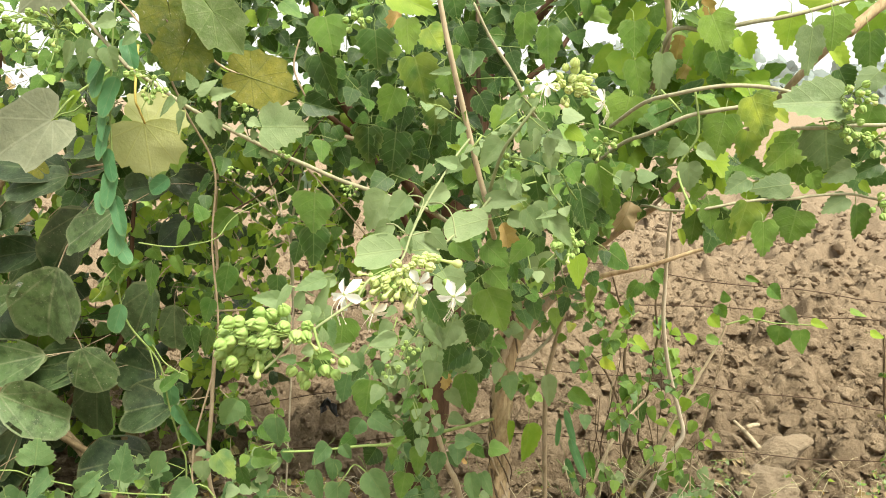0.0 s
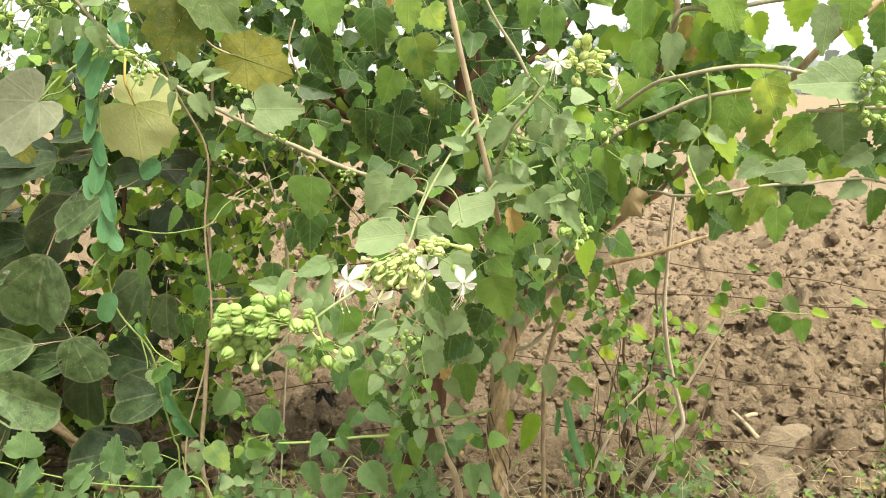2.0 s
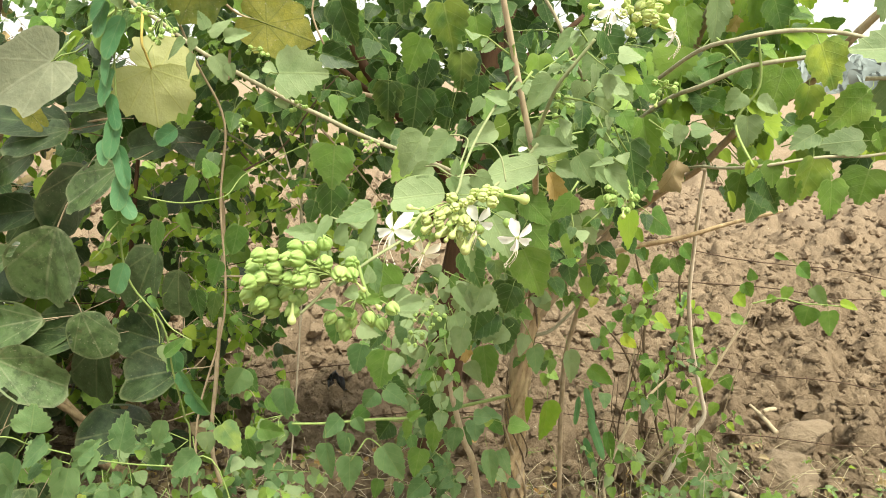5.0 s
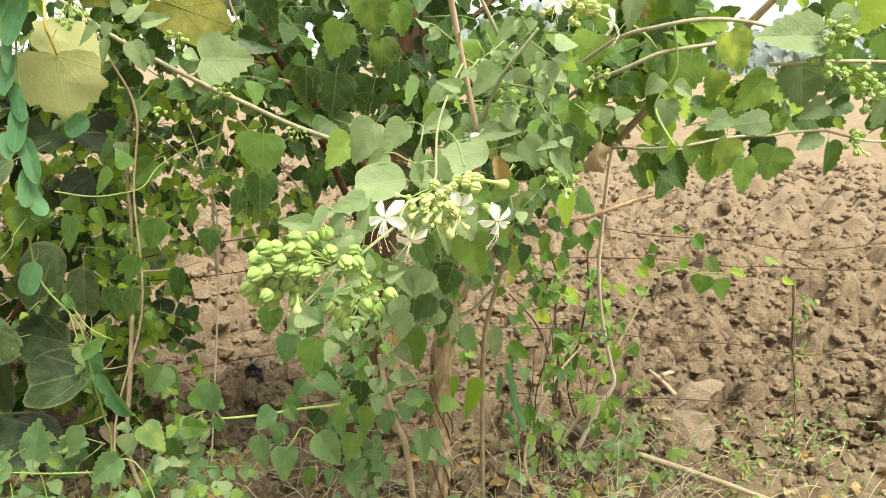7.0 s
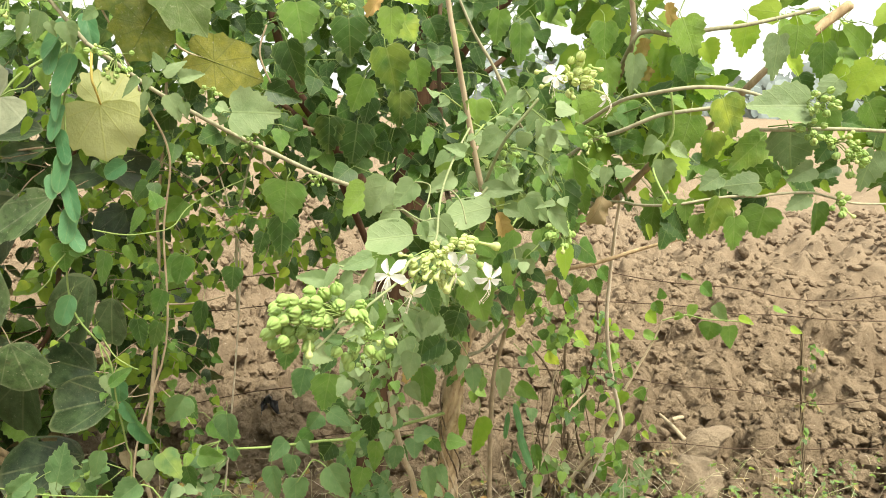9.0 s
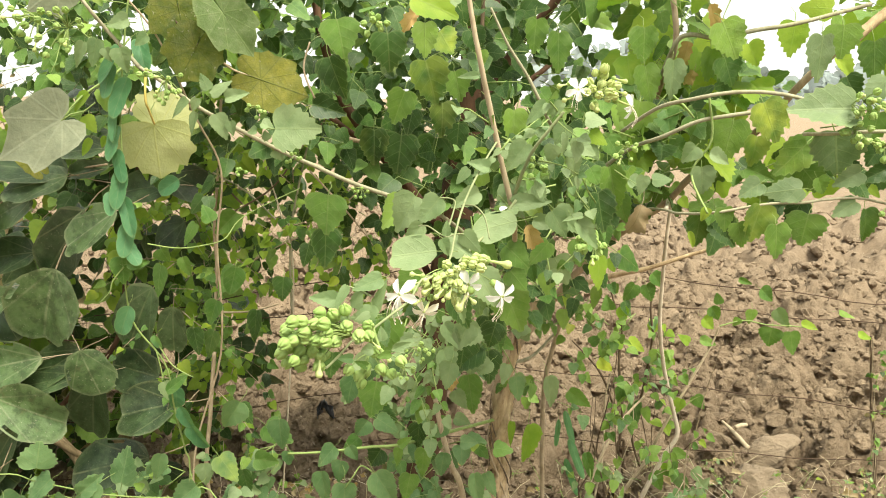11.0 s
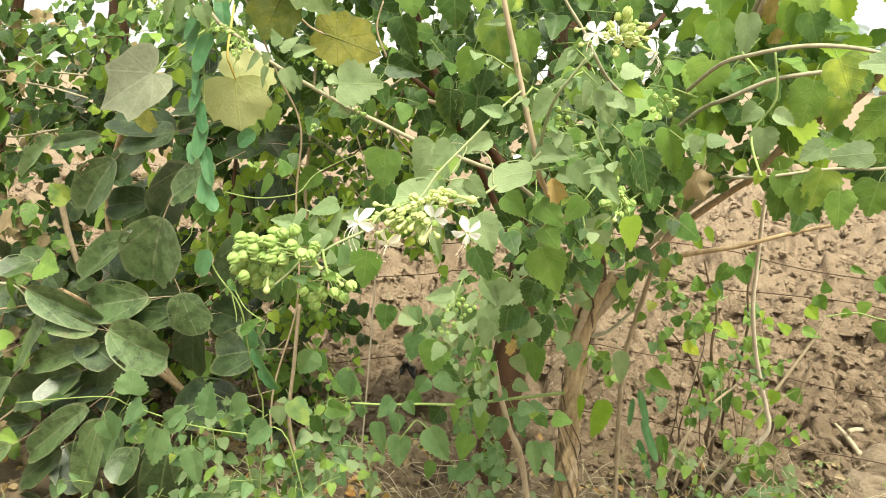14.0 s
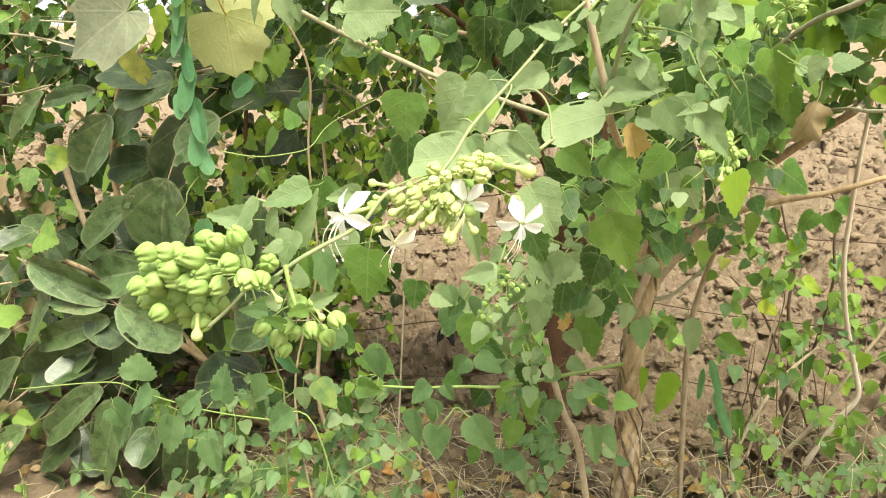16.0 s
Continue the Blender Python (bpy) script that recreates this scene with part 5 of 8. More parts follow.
leaf(shrub, "e", (-0.166, 1.6, 0.697), (-0.113, 1.6, 0.659), 0.044, .4, .55)
leaf(shrub, "d", (-0.065, 1.65, 0.661), (-0.073, 1.65, 0.59), 0.050, .4, .55)
leaf(shrub, "e", (0.001, 1.62, 0.672), (-0.03, 1.62, 0.636), 0.039, .4, .55)
leaf(shrub, "a", (0.021, 1.62, 0.691), (0.059, 1.62, 0.673), 0.034, .4, .55)
leaf(shrub, "e", (0.035, 1.6, 0.636), (0.076, 1.6, 0.633), 0.036, .4, .55)
leaf(shrub, "a", (0.02, 1.62, 0.759), (0.048, 1.62, 0.711), 0.039, .4, .55)
leaf(shrub, "k", (-0.054, 1.63, 0.722), (-0.068, 1.63, 0.666), 0.037, .4, .55)
leaf(shrub, "b", (0.054, 1.7, 0.768), (0.07, 1.7, 0.66), 0.063, .4, .55)
leaf(shrub, "e", (-0.162, 1.5, 0.61), (-0.115, 1.5, 0.526), 0.063, .4, .55)
leaf(shrub, "e", (-0.233, 1.5, 0.583), (-0.235, 1.5, 0.497), 0.058, .4, .55)
leaf(shrub, "e", (-0.288, 1.52, 0.602), (-0.278, 1.52, 0.513), 0.046, .4, .55)
leaf(shrub, "e", (-0.26, 1.55, 0.648), (-0.301, 1.55, 0.597), 0.045, .4, .55)
leaf(shrub, "e", (-0.227, 1.55, 0.649), (-0.208, 1.55, 0.613), 0.032, .4, .55)
leaf(shrub, "e", (-0.244, 1.53, 0.623), (-0.252, 1.53, 0.566), 0.042, .4, .55)
leaf(shrub, "k", (-0.111, 1.58, 0.636), (-0.082, 1.58, 0.658), 0.023, .4, .55)
leaf(shrub, "k", (-0.111, 1.58, 0.631), (-0.118, 1.58, 0.581), 0.025, .4, .55)
leaf(shrub, "k", (-0.053, 1.62, 0.609), (-0.06, 1.62, 0.53), 0.044, .4, .55)
leaf(shrub, "e", (-0.005, 1.62, 0.598), (-0.012, 1.62, 0.534), 0.039, .4, .55)
leaf(shrub, "b", (-0.086, 1.6, 0.552), (-0.1, 1.6, 0.476), 0.051, .4, .55)
leaf(shrub, "e", (0.071, 1.65, 0.527), (0.087, 1.65, 0.426), 0.040, .4, .55)
leaf(shrub, "e", (0.1, 1.65, 0.527), (0.129, 1.65, 0.458), 0.034, .4, .55)
leaf(shrub, "G", (-0.018, 1.55, 0.88), (-0.012, 1.55, 0.813), 0.047, .4, .55)
leaf(shrub, "e", (-0.422, 1.7, 0.646), (-0.418, 1.7, 0.561), 0.063, .4, .55)
leaf(shrub, "b", (-0.211, 1.62, 0.636), (-0.253, 1.62, 0.598), 0.039, .4, .55)
leaf(shrub, "d", (-0.161, 1.66, 0.586), (-0.19, 1.66, 0.539), 0.059, .4, .55)
leaf(shrub, "e", (-0.073, 1.6, 0.469), (-0.115, 1.6, 0.422), 0.051, .4, .55)
leaf(shrub, "d", (-0.193, 1.7, 0.689), (-0.122, 1.7, 0.644), 0.055, .4, .55)
leaf(shrub, "e", (-0.101, 1.62, 0.797), (-0.114, 1.62, 0.74), 0.039, .4, .55)
leaf(shrub, "e", (-0.226, 1.65, 0.783), (-0.241, 1.65, 0.71), 0.058, .4, .55)
stem(shrub, "stalk", [(-0.047, 0.89, 1.287), (-0.035, 0.87, 1.29), (-0.022, 0.85, 1.285), (-0.012, 0.84, 1.282)], 0.0009, 0.0011, TWIG_SAGE)
stem(shrub, "stalk", [(0.005, 0.9, 1.312), (0.023, 0.88, 1.314), (0.035, 0.87, 1.301), (0.04, 0.85, 1.278)], 0.001, 0.001, TWIG_SAGE)
stem(shrub, "stalk", [(-0.012, 0.84, 1.282), (0.0, 0.85, 1.284), (0.009, 0.86, 1.282)], 0.001, 0.0009, TWIG_SAGE)
stem(shrub, "stalk", [(-0.021, 0.9, 1.321), (-0.009, 0.9, 1.321), (-0.001, 0.9, 1.316), (-0.004, 0.88, 1.305), (-0.011, 0.85, 1.289)], 0.0009, 0.0012, TWIG_SAGE)
stem(shrub, "stalk", [(-0.231, 1.5, 0.572), (-0.212, 1.5, 0.601), (-0.197, 1.52, 0.615), (-0.174, 1.5, 0.616), (-0.158, 1.5, 0.596)], 0.0016, 0.0016, TWIG_GREEN)
fol = Foliage(21)
fol.cloud((-.20, 1.68, .34), (.08, 2.0, .85), 32, "eaaeeb", .042, .16)
fol.cloud((-.75, 1.6, .20), (-.3, 2.0, .50), 22, "eaaek", .042, .16)
fol.cloud((.06, .95, 1.30), (.17, 1.2, 1.42), 16, "aaae", .024, .09)
fol.cloud((.12, 1.1, 1.20), (.30, 1.5, 1.36), 14, "abd", .028, .10)
fol.cloud((-.1, 1.4, .80), (.12, 1.7, 1.0), 22, "aab", .036, .14)
# background leaves mostly of the dark kind, shaded by colour behind the shoots
fol.cloud((.05, 1.35, 1.05), (.28, 1.75, 1.25), 36, "bddd", .048, .14)
fol.cloud((.12, 1.3, 1.22), (.42, 1.7, 1.45), 40, "bdddk", .050, .13)
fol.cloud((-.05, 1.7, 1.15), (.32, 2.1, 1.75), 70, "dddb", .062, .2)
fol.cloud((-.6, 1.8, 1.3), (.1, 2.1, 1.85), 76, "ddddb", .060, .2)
fol.cloud((.26, 1.82, .22), (.52, 2.0, .50), 8, "akaeG", .034, .16)
fol.cloud((.25, 1.95, .50), (.62, 2.2, .9), 18, "kkbe", .038, .16)
fol.cloud((.24, 1.82, .04), (.52, 2.0, .16), 9, "aaGae", .030, .10)
fol.cloud((-1.25, 1.75, 1.50), (-.75, 2.2, 1.80), 42, "bdkb", .042, .16)
fol.done("foliage", shrub, "many small sage and mid green leaves on thin twigs", 10)
leaf(shrub, "a", (-0.112, 0.612, 1.268), (-0.136, 0.604, 1.272), 0.016, .4, .4)
leaf(shrub, "a", (-0.102, 0.6, 1.284), (-0.113, 0.592, 1.263), 0.009, .4, .4)
leaf(shrub, "a", (-0.072, 0.605, 1.29), (-0.097, 0.597, 1.281), 0.017, .4, .4)
leaf(shrub, "a", (-0.081, 0.6, 1.266), (-0.086, 0.592, 1.247), 0.016, .4, .4)
leaf(shrub, "e", (-0.077, 0.625, 1.246), (-0.069, 0.617, 1.222), 0.020, .4, .4)
leaf(shrub, "e", (-0.097, 0.59, 1.221), (-0.11, 0.582, 1.224), 0.009, .4, .4)
leaf(shrub, "b", (-0.084, 0.585, 1.216), (-0.094, 0.577, 1.223), 0.007, .4, .4)
stem(shrub, "stalk", [(-0.102, 0.6, 1.284), (-0.093, 0.6, 1.281), (-0.081, 0.6, 1.275)], 0.0008, 0.001, TWIG_SAGE)
bud_stalks = cluster_stalks(shrub, "flower_head", (-0.1, 0.575, 1.253), [
    (-0.139, 0.558, 1.271), (-0.145, 0.554, 1.271), (-0.153, 0.563, 1.259), (-0.146, 0.555, 1.255), (-0.152, 0.552, 1.253), (-0.158, 0.564, 1.241), (-0.163, 0.581, 1.234), (-0.155, 0.577, 1.227), (-0.154, 0.576, 1.242), (-0.136, 0.558, 1.262), (-0.137, 0.568, 1.258), (-0.128, 0.559, 1.268), (-0.117, 0.556, 1.262), (-0.119, 0.554, 1.255), (-0.126, 0.557, 1.255), (-0.13, 0.582, 1.261), (-0.126, 0.578, 1.272), (-0.114, 0.577, 1.269), (-0.118, 0.577, 1.263), (-0.101, 0.557, 1.267), (-0.112, 0.561, 1.253), (-0.132, 0.571, 1.24), (-0.126, 0.575, 1.232), (-0.144, 0.579, 1.224), (-0.124, 0.58, 1.235), (-0.091, 0.553, 1.26), (-0.143, 0.571, 1.241), (-0.104, 0.573, 1.277), (-0.153, 0.567, 1.246), (-0.12, 0.556, 1.269), (-0.085, 0.566, 1.265), (-0.083, 0.553, 1.26), (-0.108, 0.582, 1.257)], .0005, "dense head of pale green closed buds")
grow(bud_stalks, "bud", BUD_ME, (-0.135, 0.561, 1.27), (-0.963, -0.873, 0.219), 0.0085, 0.3)
grow(bud_stalks, "bud", BUD_ME, (-0.142, 0.557, 1.272), (-0.775, -0.904, -0.146), 0.0094, 2.8)
grow(bud_stalks, "bud", BUD_ME, (-0.149, 0.566, 1.259), (-1.066, -0.713, 0.052), 0.0088, 2.5)
grow(bud_stalks, "bud", BUD_ME, (-0.142, 0.558, 1.256), (-1.096, -0.895, -0.234), 0.0089, 2.1)
grow(bud_stalks, "bud", BUD_ME, (-0.149, 0.555, 1.255), (-0.767, -0.902, -0.456), 0.0094, 5.4)
grow(bud_stalks, "bud", BUD_ME, (-0.154, 0.566, 1.243), (-1.199, -0.689, -0.821), 0.0088, 4.6)
grow(bud_stalks, "bud", BUD_ME, (-0.159, 0.583, 1.237), (-0.881, -0.406, -0.803), 0.0090, 1.1)
grow(bud_stalks, "bud", BUD_ME, (-0.152, 0.579, 1.231), (-0.928, -0.464, -1.052), 0.0097, 5.4)
grow(bud_stalks, "bud", BUD_ME, (-0.15, 0.578, 1.244), (-0.703, -0.481, -0.425), 0.0101, 0.1)
grow(bud_stalks, "bud", BUD_ME, (-0.133, 0.561, 1.261), (-1.009, -0.923, 0.134), 0.0098, 2.5)
grow(bud_stalks, "bud", BUD_ME, (-0.134, 0.571, 1.259), (-0.71, -0.677, -0.152), 0.0099, 1.8)
grow(bud_stalks, "bud", BUD_ME, (-0.125, 0.563, 1.268), (-0.987, -0.94, 0.021), 0.0086, 2.3)
grow(bud_stalks, "bud", BUD_ME, (-0.116, 0.56, 1.262), (-0.363, -1.203, -0.142), 0.0084, 0.3)
grow(bud_stalks, "bud", BUD_ME, (-0.116, 0.557, 1.255), (-0.855, -1.253, -0.128), 0.0091, 1.7)
grow(bud_stalks, "bud", BUD_ME, (-0.123, 0.56, 1.255), (-1.066, -1.065, -0.019), 0.0092, 1.2)
grow(bud_stalks, "bud", BUD_ME, (-0.126, 0.583, 1.262), (-1.214, -0.291, -0.383), 0.0087, 4.1)
grow(bud_stalks, "bud", BUD_ME, (-0.122, 0.58, 1.272), (-1.028, -0.4, -0.059), 0.0093, 1.5)
grow(bud_stalks, "bud", BUD_ME, (-0.111, 0.581, 1.268), (-0.37, -0.386, 0.158), 0.0094, 4.6)
grow(bud_stalks, "bud", BUD_ME, (-0.115, 0.579, 1.261), (-0.943, -0.393, 0.388), 0.0093, 1.5)
grow(bud_stalks, "bud", BUD_ME, (-0.101, 0.561, 1.267), (-0.106, -1.305, -0.037), 0.0092, 1.5)
grow(bud_stalks, "bud", BUD_ME, (-0.11, 0.565, 1.253), (-0.397, -1.276, -0.184), 0.0093, 0.2)
grow(bud_stalks, "bud", BUD_ME, (-0.129, 0.573, 1.242), (-1.059, -0.606, -0.901), 0.0088, 1.4)
grow(bud_stalks, "bud", BUD_ME, (-0.125, 0.576, 1.236), (-0.553, -0.503, -1.197), 0.0085, 5.6)
grow(bud_stalks, "bud", BUD_ME, (-0.141, 0.581, 1.226), (-0.79, -0.424, -0.609), 0.0091, 5.4)
grow(bud_stalks, "bud", BUD_ME, (-0.121, 0.581, 1.238), (-0.689, -0.337, -0.778), 0.0097, 3.0)
grow(bud_stalks, "bud", BUD_ME, (-0.091, 0.557, 1.261), (0.129, -1.392, -0.269), 0.0100, 5.4)
grow(bud_stalks, "bud", BUD_ME, (-0.14, 0.573, 1.244), (-0.701, -0.597, -0.726), 0.0096, 4.8)
grow(bud_stalks, "bud", BUD_ME, (-0.104, 0.575, 1.273), (-0.085, -0.59, 0.82), 0.0094, 3.9)
grow(bud_stalks, "bud", BUD_ME, (-0.15, 0.57, 1.249), (-0.87, -0.644, -0.618), 0.0101, 5.7)
grow(bud_stalks, "bud", BUD_ME, (-0.117, 0.559, 1.268), (-0.878, -1.101, 0.434), 0.0101, 4.0)
grow(bud_stalks, "bud", BUD_ME, (-0.086, 0.57, 1.263), (0.461, -0.921, 0.422), 0.0086, 5.8)
grow(bud_stalks, "bud", BUD_ME, (-0.085, 0.557, 1.261), (0.694, -1.27, -0.379), 0.0087, 3.8)
grow(bud_stalks, "bud", BUD_ME, (-0.104, 0.581, 1.256), (-0.692, 0.107, 0.103), 0.0101, 1.3)
grow(bud_stalks, "bud", BUD_ME, (-0.148, 0.571, 1.261), (-1.212, -0.621, -0.016), 0.0098, 5.3)
grow(bud_stalks, "bud", BUD_ME, (-0.133, 0.563, 1.255), (-0.894, -0.88, -0.09), 0.0088, 4.0)
grow(bud_stalks, "bud", BUD_ME, (-0.137, 0.582, 1.254), (-1.092, -0.359, -0.106), 0.0098, 2.8)
grow(bud_stalks, "bud", BUD_ME, (-0.116, 0.572, 1.26), (-0.917, -0.774, -0.401), 0.0085, 3.6)
grow(bud_stalks, "bud", BUD_ME, (-0.13, 0.581, 1.243), (-0.937, -0.36, -0.471), 0.0095, 0.8)
grow(bud_stalks, "bud", BUD_ME, (-0.141, 0.58, 1.264), (-1.053, -0.418, 0.038), 0.0093, 0.1)
grow(bud_stalks, "bud", BUD_ME, (-0.113, 0.571, 1.272), (-0.333, -0.789, 0.64), 0.0086, 3.3)
grow(bud_stalks, "bud", BUD_ME, (-0.142, 0.567, 1.255), (-1.043, -0.735, -0.156), 0.0090, 1.4)
grow(bud_stalks, "bud", BUD_ME, (-0.137, 0.573, 1.235), (-0.896, -0.601, -0.519), 0.0086, 0.7)
grow(bud_stalks, "bud", BUD_ME, (-0.124, 0.567, 1.232), (-0.63, -0.782, -0.771), 0.0093, 2.6)
grow(bud_stalks, "bud", BUD_ME, (-0.143, 0.559, 1.239), (-0.658, -0.872, -0.501), 0.0085, 5.3)
grow(bud_stalks, "long_bud", LONG_ME, (-0.124, 0.56, 1.243), (-0.001, -0.005, -0.021), 0.0211)
grow(bud_stalks, "long_bud", LONG_ME, (-0.083, 0.56, 1.255), (0.009, -0.005, -0.007), 0.0126)
grow(bud_stalks, "long_bud", LONG_ME, (-0.131, 0.56, 1.255), (0.012, -0.005, 0.007), 0.0150)
bud_stalks.location = (.004, 0, -.006)
low_stalks = cluster_stalks(shrub, "flower_head", (-0.07, 0.572, 1.231), [
    (-0.086, 0.563, 1.222), (-0.078, 0.564, 1.217), (-0.074, 0.574, 1.216), (-0.062, 0.567, 1.222), (-0.06, 0.573, 1.218), (-0.072, 0.562, 1.225), (-0.066, 0.575, 1.231), (-0.065, 0.562, 1.237), (-0.045, 0.562, 1.23), (-0.053, 0.568, 1.217), (-0.077, 0.565, 1.21)], .0005, "small drooping head of green buds")
grow(low_stalks, "bud", BUD_ME, (-0.086, 0.563, 1.222), (-0.78, -0.968, -0.916), 0.0087, 5.4)
grow(low_stalks, "bud", BUD_ME, (-0.078, 0.564, 1.217), (-0.438, -0.938, -1.285), 0.0090, 0.0)
grow(low_stalks, "bud", BUD_ME, (-0.074, 0.574, 1.216), (-0.259, -0.363, -1.456), 0.0084, 3.3)
grow(low_stalks, "bud", BUD_ME, (-0.062, 0.567, 1.222), (0.623, -0.922, -1.158), 0.0086, 4.3)
grow(low_stalks, "bud", BUD_ME, (-0.06, 0.573, 1.218), (0.591, -0.415, -1.302), 0.0086, 0.5)
grow(low_stalks, "bud", BUD_ME, (-0.072, 0.562, 1.225), (-0.209, -1.354, -0.976), 0.0082, 5.1)
grow(low_stalks, "bud", BUD_ME, (-0.066, 0.575, 1.231), (0.794, 0.085, -0.34), 0.0084, 4.6)
grow(low_stalks, "bud", BUD_ME, (-0.065, 0.562, 1.237), (0.392, -1.286, -0.022), 0.0094, 3.8)
grow(low_stalks, "bud", BUD_ME, (-0.045, 0.562, 1.23), (0.923, -0.886, -0.509), 0.0089, 3.7)
grow(low_stalks, "bud", BUD_ME, (-0.053, 0.568, 1.217), (0.768, -0.69, -1.112), 0.0084, 5.5)
grow(low_stalks, "bud", BUD_ME, (-0.077, 0.565, 1.21), (-0.307, -0.805, -1.401), 0.0086, 5.5)
grow(low_stalks, "long_bud", LONG_ME, (-0.061, 0.567, 1.235), (0.01, -0.004, -0.009), 0.0140)
low_stalks.location = (-.0125, .029, -.009)
bloom_stalks = cluster_stalks(shrub, "flower_head", (-0.006, 0.67, 1.281), [
    (-0.038, 0.662, 1.269), (0.004, 0.674, 1.279), (0.031, 0.678, 1.269), (-0.028, 0.658, 1.26), (-0.035, 0.645, 1.282), (0.02, 0.66, 1.295), (-0.038, 0.645, 1.276), (-0.023, 0.645, 1.274), (-0.014, 0.645, 1.273), (-0.013, 0.648, 1.267), (-0.035, 0.642, 1.261), (-0.002, 0.65, 1.265), (0.002, 0.655, 1.265), (-0.005, 0.648, 1.277), (-0.024, 0.645, 1.284), (0.01, 0.652, 1.27), (-0.005, 0.651, 1.288), (-0.013, 0.662, 1.289), (-0.004, 0.661, 1.279), (0, 0.657, 1.289), (0.01, 0.654, 1.295), (0.016, 0.648, 1.29), (0.017, 0.66, 1.295), (-0.011, 0.652, 1.276), (-0.017, 0.658, 1.28), (-0.022, 0.648, 1.279), (-0.004, 0.647, 1.276), (0, 0.648, 1.271), (0.003, 0.661, 1.293), (0.009, 0.649, 1.293), (-0.015, 0.663, 1.266), (-0.02, 0.652, 1.267), (-0.032, 0.657, 1.266)], .0005, "open head of white flowers and yellow-green buds")
grow(bloom_stalks, "flower", FLOWERS[0], (-0.043, 0.638, 1.272), (-0.53, -0.848, 0), 0.0265, 3.2)
grow(bloom_stalks, "flower", FLOWERS[1], (0.004, 0.674, 1.279), (0.112, -0.953, -0.28), 0.0235, 3.0)
grow(bloom_stalks, "flower", FLOWERS[1], (0.031, 0.678, 1.269), (0.325, -0.866, -0.379), 0.0255, 2.9)
grow(bloom_stalks, "flower", FLOWERS[2], (-0.028, 0.658, 1.26), (-0.316, -0.789, -0.526), 0.0225, 2.7)
grow(bloom_stalks, "long_bud", LONG_ME, (-0.035, 0.645, 1.282), (-0.013, -0.008, 0.004), 0.0164)
grow(bloom_stalks, "long_bud", LONG_ME, (0.02, 0.66, 1.295), (0.026, -0.008, -0.004), 0.0287)
grow(bloom_stalks, "long_bud", LONG_ME, (-0.038, 0.645, 1.276), (-0.008, -0.008, 0.001), 0.0118)
grow(bloom_stalks, "long_bud", LONG_ME, (-0.023, 0.645, 1.274), (-0.014, -0.008, -0.007), 0.0181)
grow(bloom_stalks, "long_bud", LONG_ME, (-0.014, 0.645, 1.273), (-0.011, -0.008, -0.01), 0.0181)
grow(bloom_stalks, "long_bud", LONG_ME, (-0.013, 0.648, 1.267), (-0.005, -0.008, -0.008), 0.0133)
grow(bloom_stalks, "long_bud", LONG_ME, (-0.035, 0.642, 1.261), (-0.01, -0.008, -0.003), 0.0137)
grow(bloom_stalks, "long_bud", LONG_ME, (-0.002, 0.65, 1.265), (-0.002, -0.008, -0.013), 0.0166)
grow(bloom_stalks, "long_bud", LONG_ME, (0.002, 0.655, 1.265), (0.011, -0.008, -0.01), 0.0177)
grow(bloom_stalks, "long_bud", LONG_ME, (-0.005, 0.648, 1.277), (-0.009, -0.008, -0.015), 0.0204)
grow(bloom_stalks, "long_bud", LONG_ME, (-0.024, 0.645, 1.284), (-0.012, -0.008, -0.005), 0.0158)
grow(bloom_stalks, "long_bud", LONG_ME, (0.01, 0.652, 1.27), (-0.014, -0.008, -0.021), 0.0278)
grow(bloom_stalks, "bud", YOUNG_ME, (-0.005, 0.651, 1.288), (0.043, -1.527, 0.173), 0.0065, 5.7)
grow(bloom_stalks, "bud", YOUNG_ME, (-0.013, 0.662, 1.289), (-0.516, -1.174, 0.436), 0.0082, 4.8)
grow(bloom_stalks, "bud", YOUNG_ME, (-0.004, 0.661, 1.279), (0.207, -1.568, -0.343), 0.0081, 5.7)
grow(bloom_stalks, "bud", YOUNG_ME, (0, 0.657, 1.289), (0.389, -1.377, 0.295), 0.0068, 3.5)
grow(bloom_stalks, "bud", YOUNG_ME, (0.01, 0.654, 1.295), (0.589, -1.209, 0.331), 0.0075, 3.4)
grow(bloom_stalks, "bud", YOUNG_ME, (0.016, 0.648, 1.29), (0.672, -1.288, 0.073), 0.0084, 4.6)
grow(bloom_stalks, "bud", YOUNG_ME, (0.017, 0.66, 1.295), (0.795, -0.933, 0.308), 0.0084, 0.7)
grow(bloom_stalks, "bud", YOUNG_ME, (-0.011, 0.652, 1.276), (-0.255, -1.534, -0.451), 0.0078, 4.1)
grow(bloom_stalks, "bud", YOUNG_ME, (-0.017, 0.658, 1.28), (-0.695, -1.315, -0.271), 0.0080, 3.7)
grow(bloom_stalks, "bud", YOUNG_ME, (-0.022, 0.648, 1.279), (-0.574, -1.415, -0.283), 0.0082, 1.8)
grow(bloom_stalks, "bud", YOUNG_ME, (-0.004, 0.647, 1.276), (0.066, -1.576, -0.406), 0.0084, 2.4)
grow(bloom_stalks, "bud", YOUNG_ME, (0, 0.648, 1.271), (0.25, -1.479, -0.606), 0.0077, 5.4)
grow(bloom_stalks, "bud", YOUNG_ME, (0.003, 0.661, 1.293), (0.51, -1.096, 0.502), 0.0079, 1.9)
grow(bloom_stalks, "bud", YOUNG_ME, (0.009, 0.649, 1.293), (0.521, -1.348, 0.211), 0.0070, 2.0)
grow(bloom_stalks, "bud", YOUNG_ME, (-0.015, 0.663, 1.266), (-0.504, -0.971, -0.98), 0.0078, 6.0)
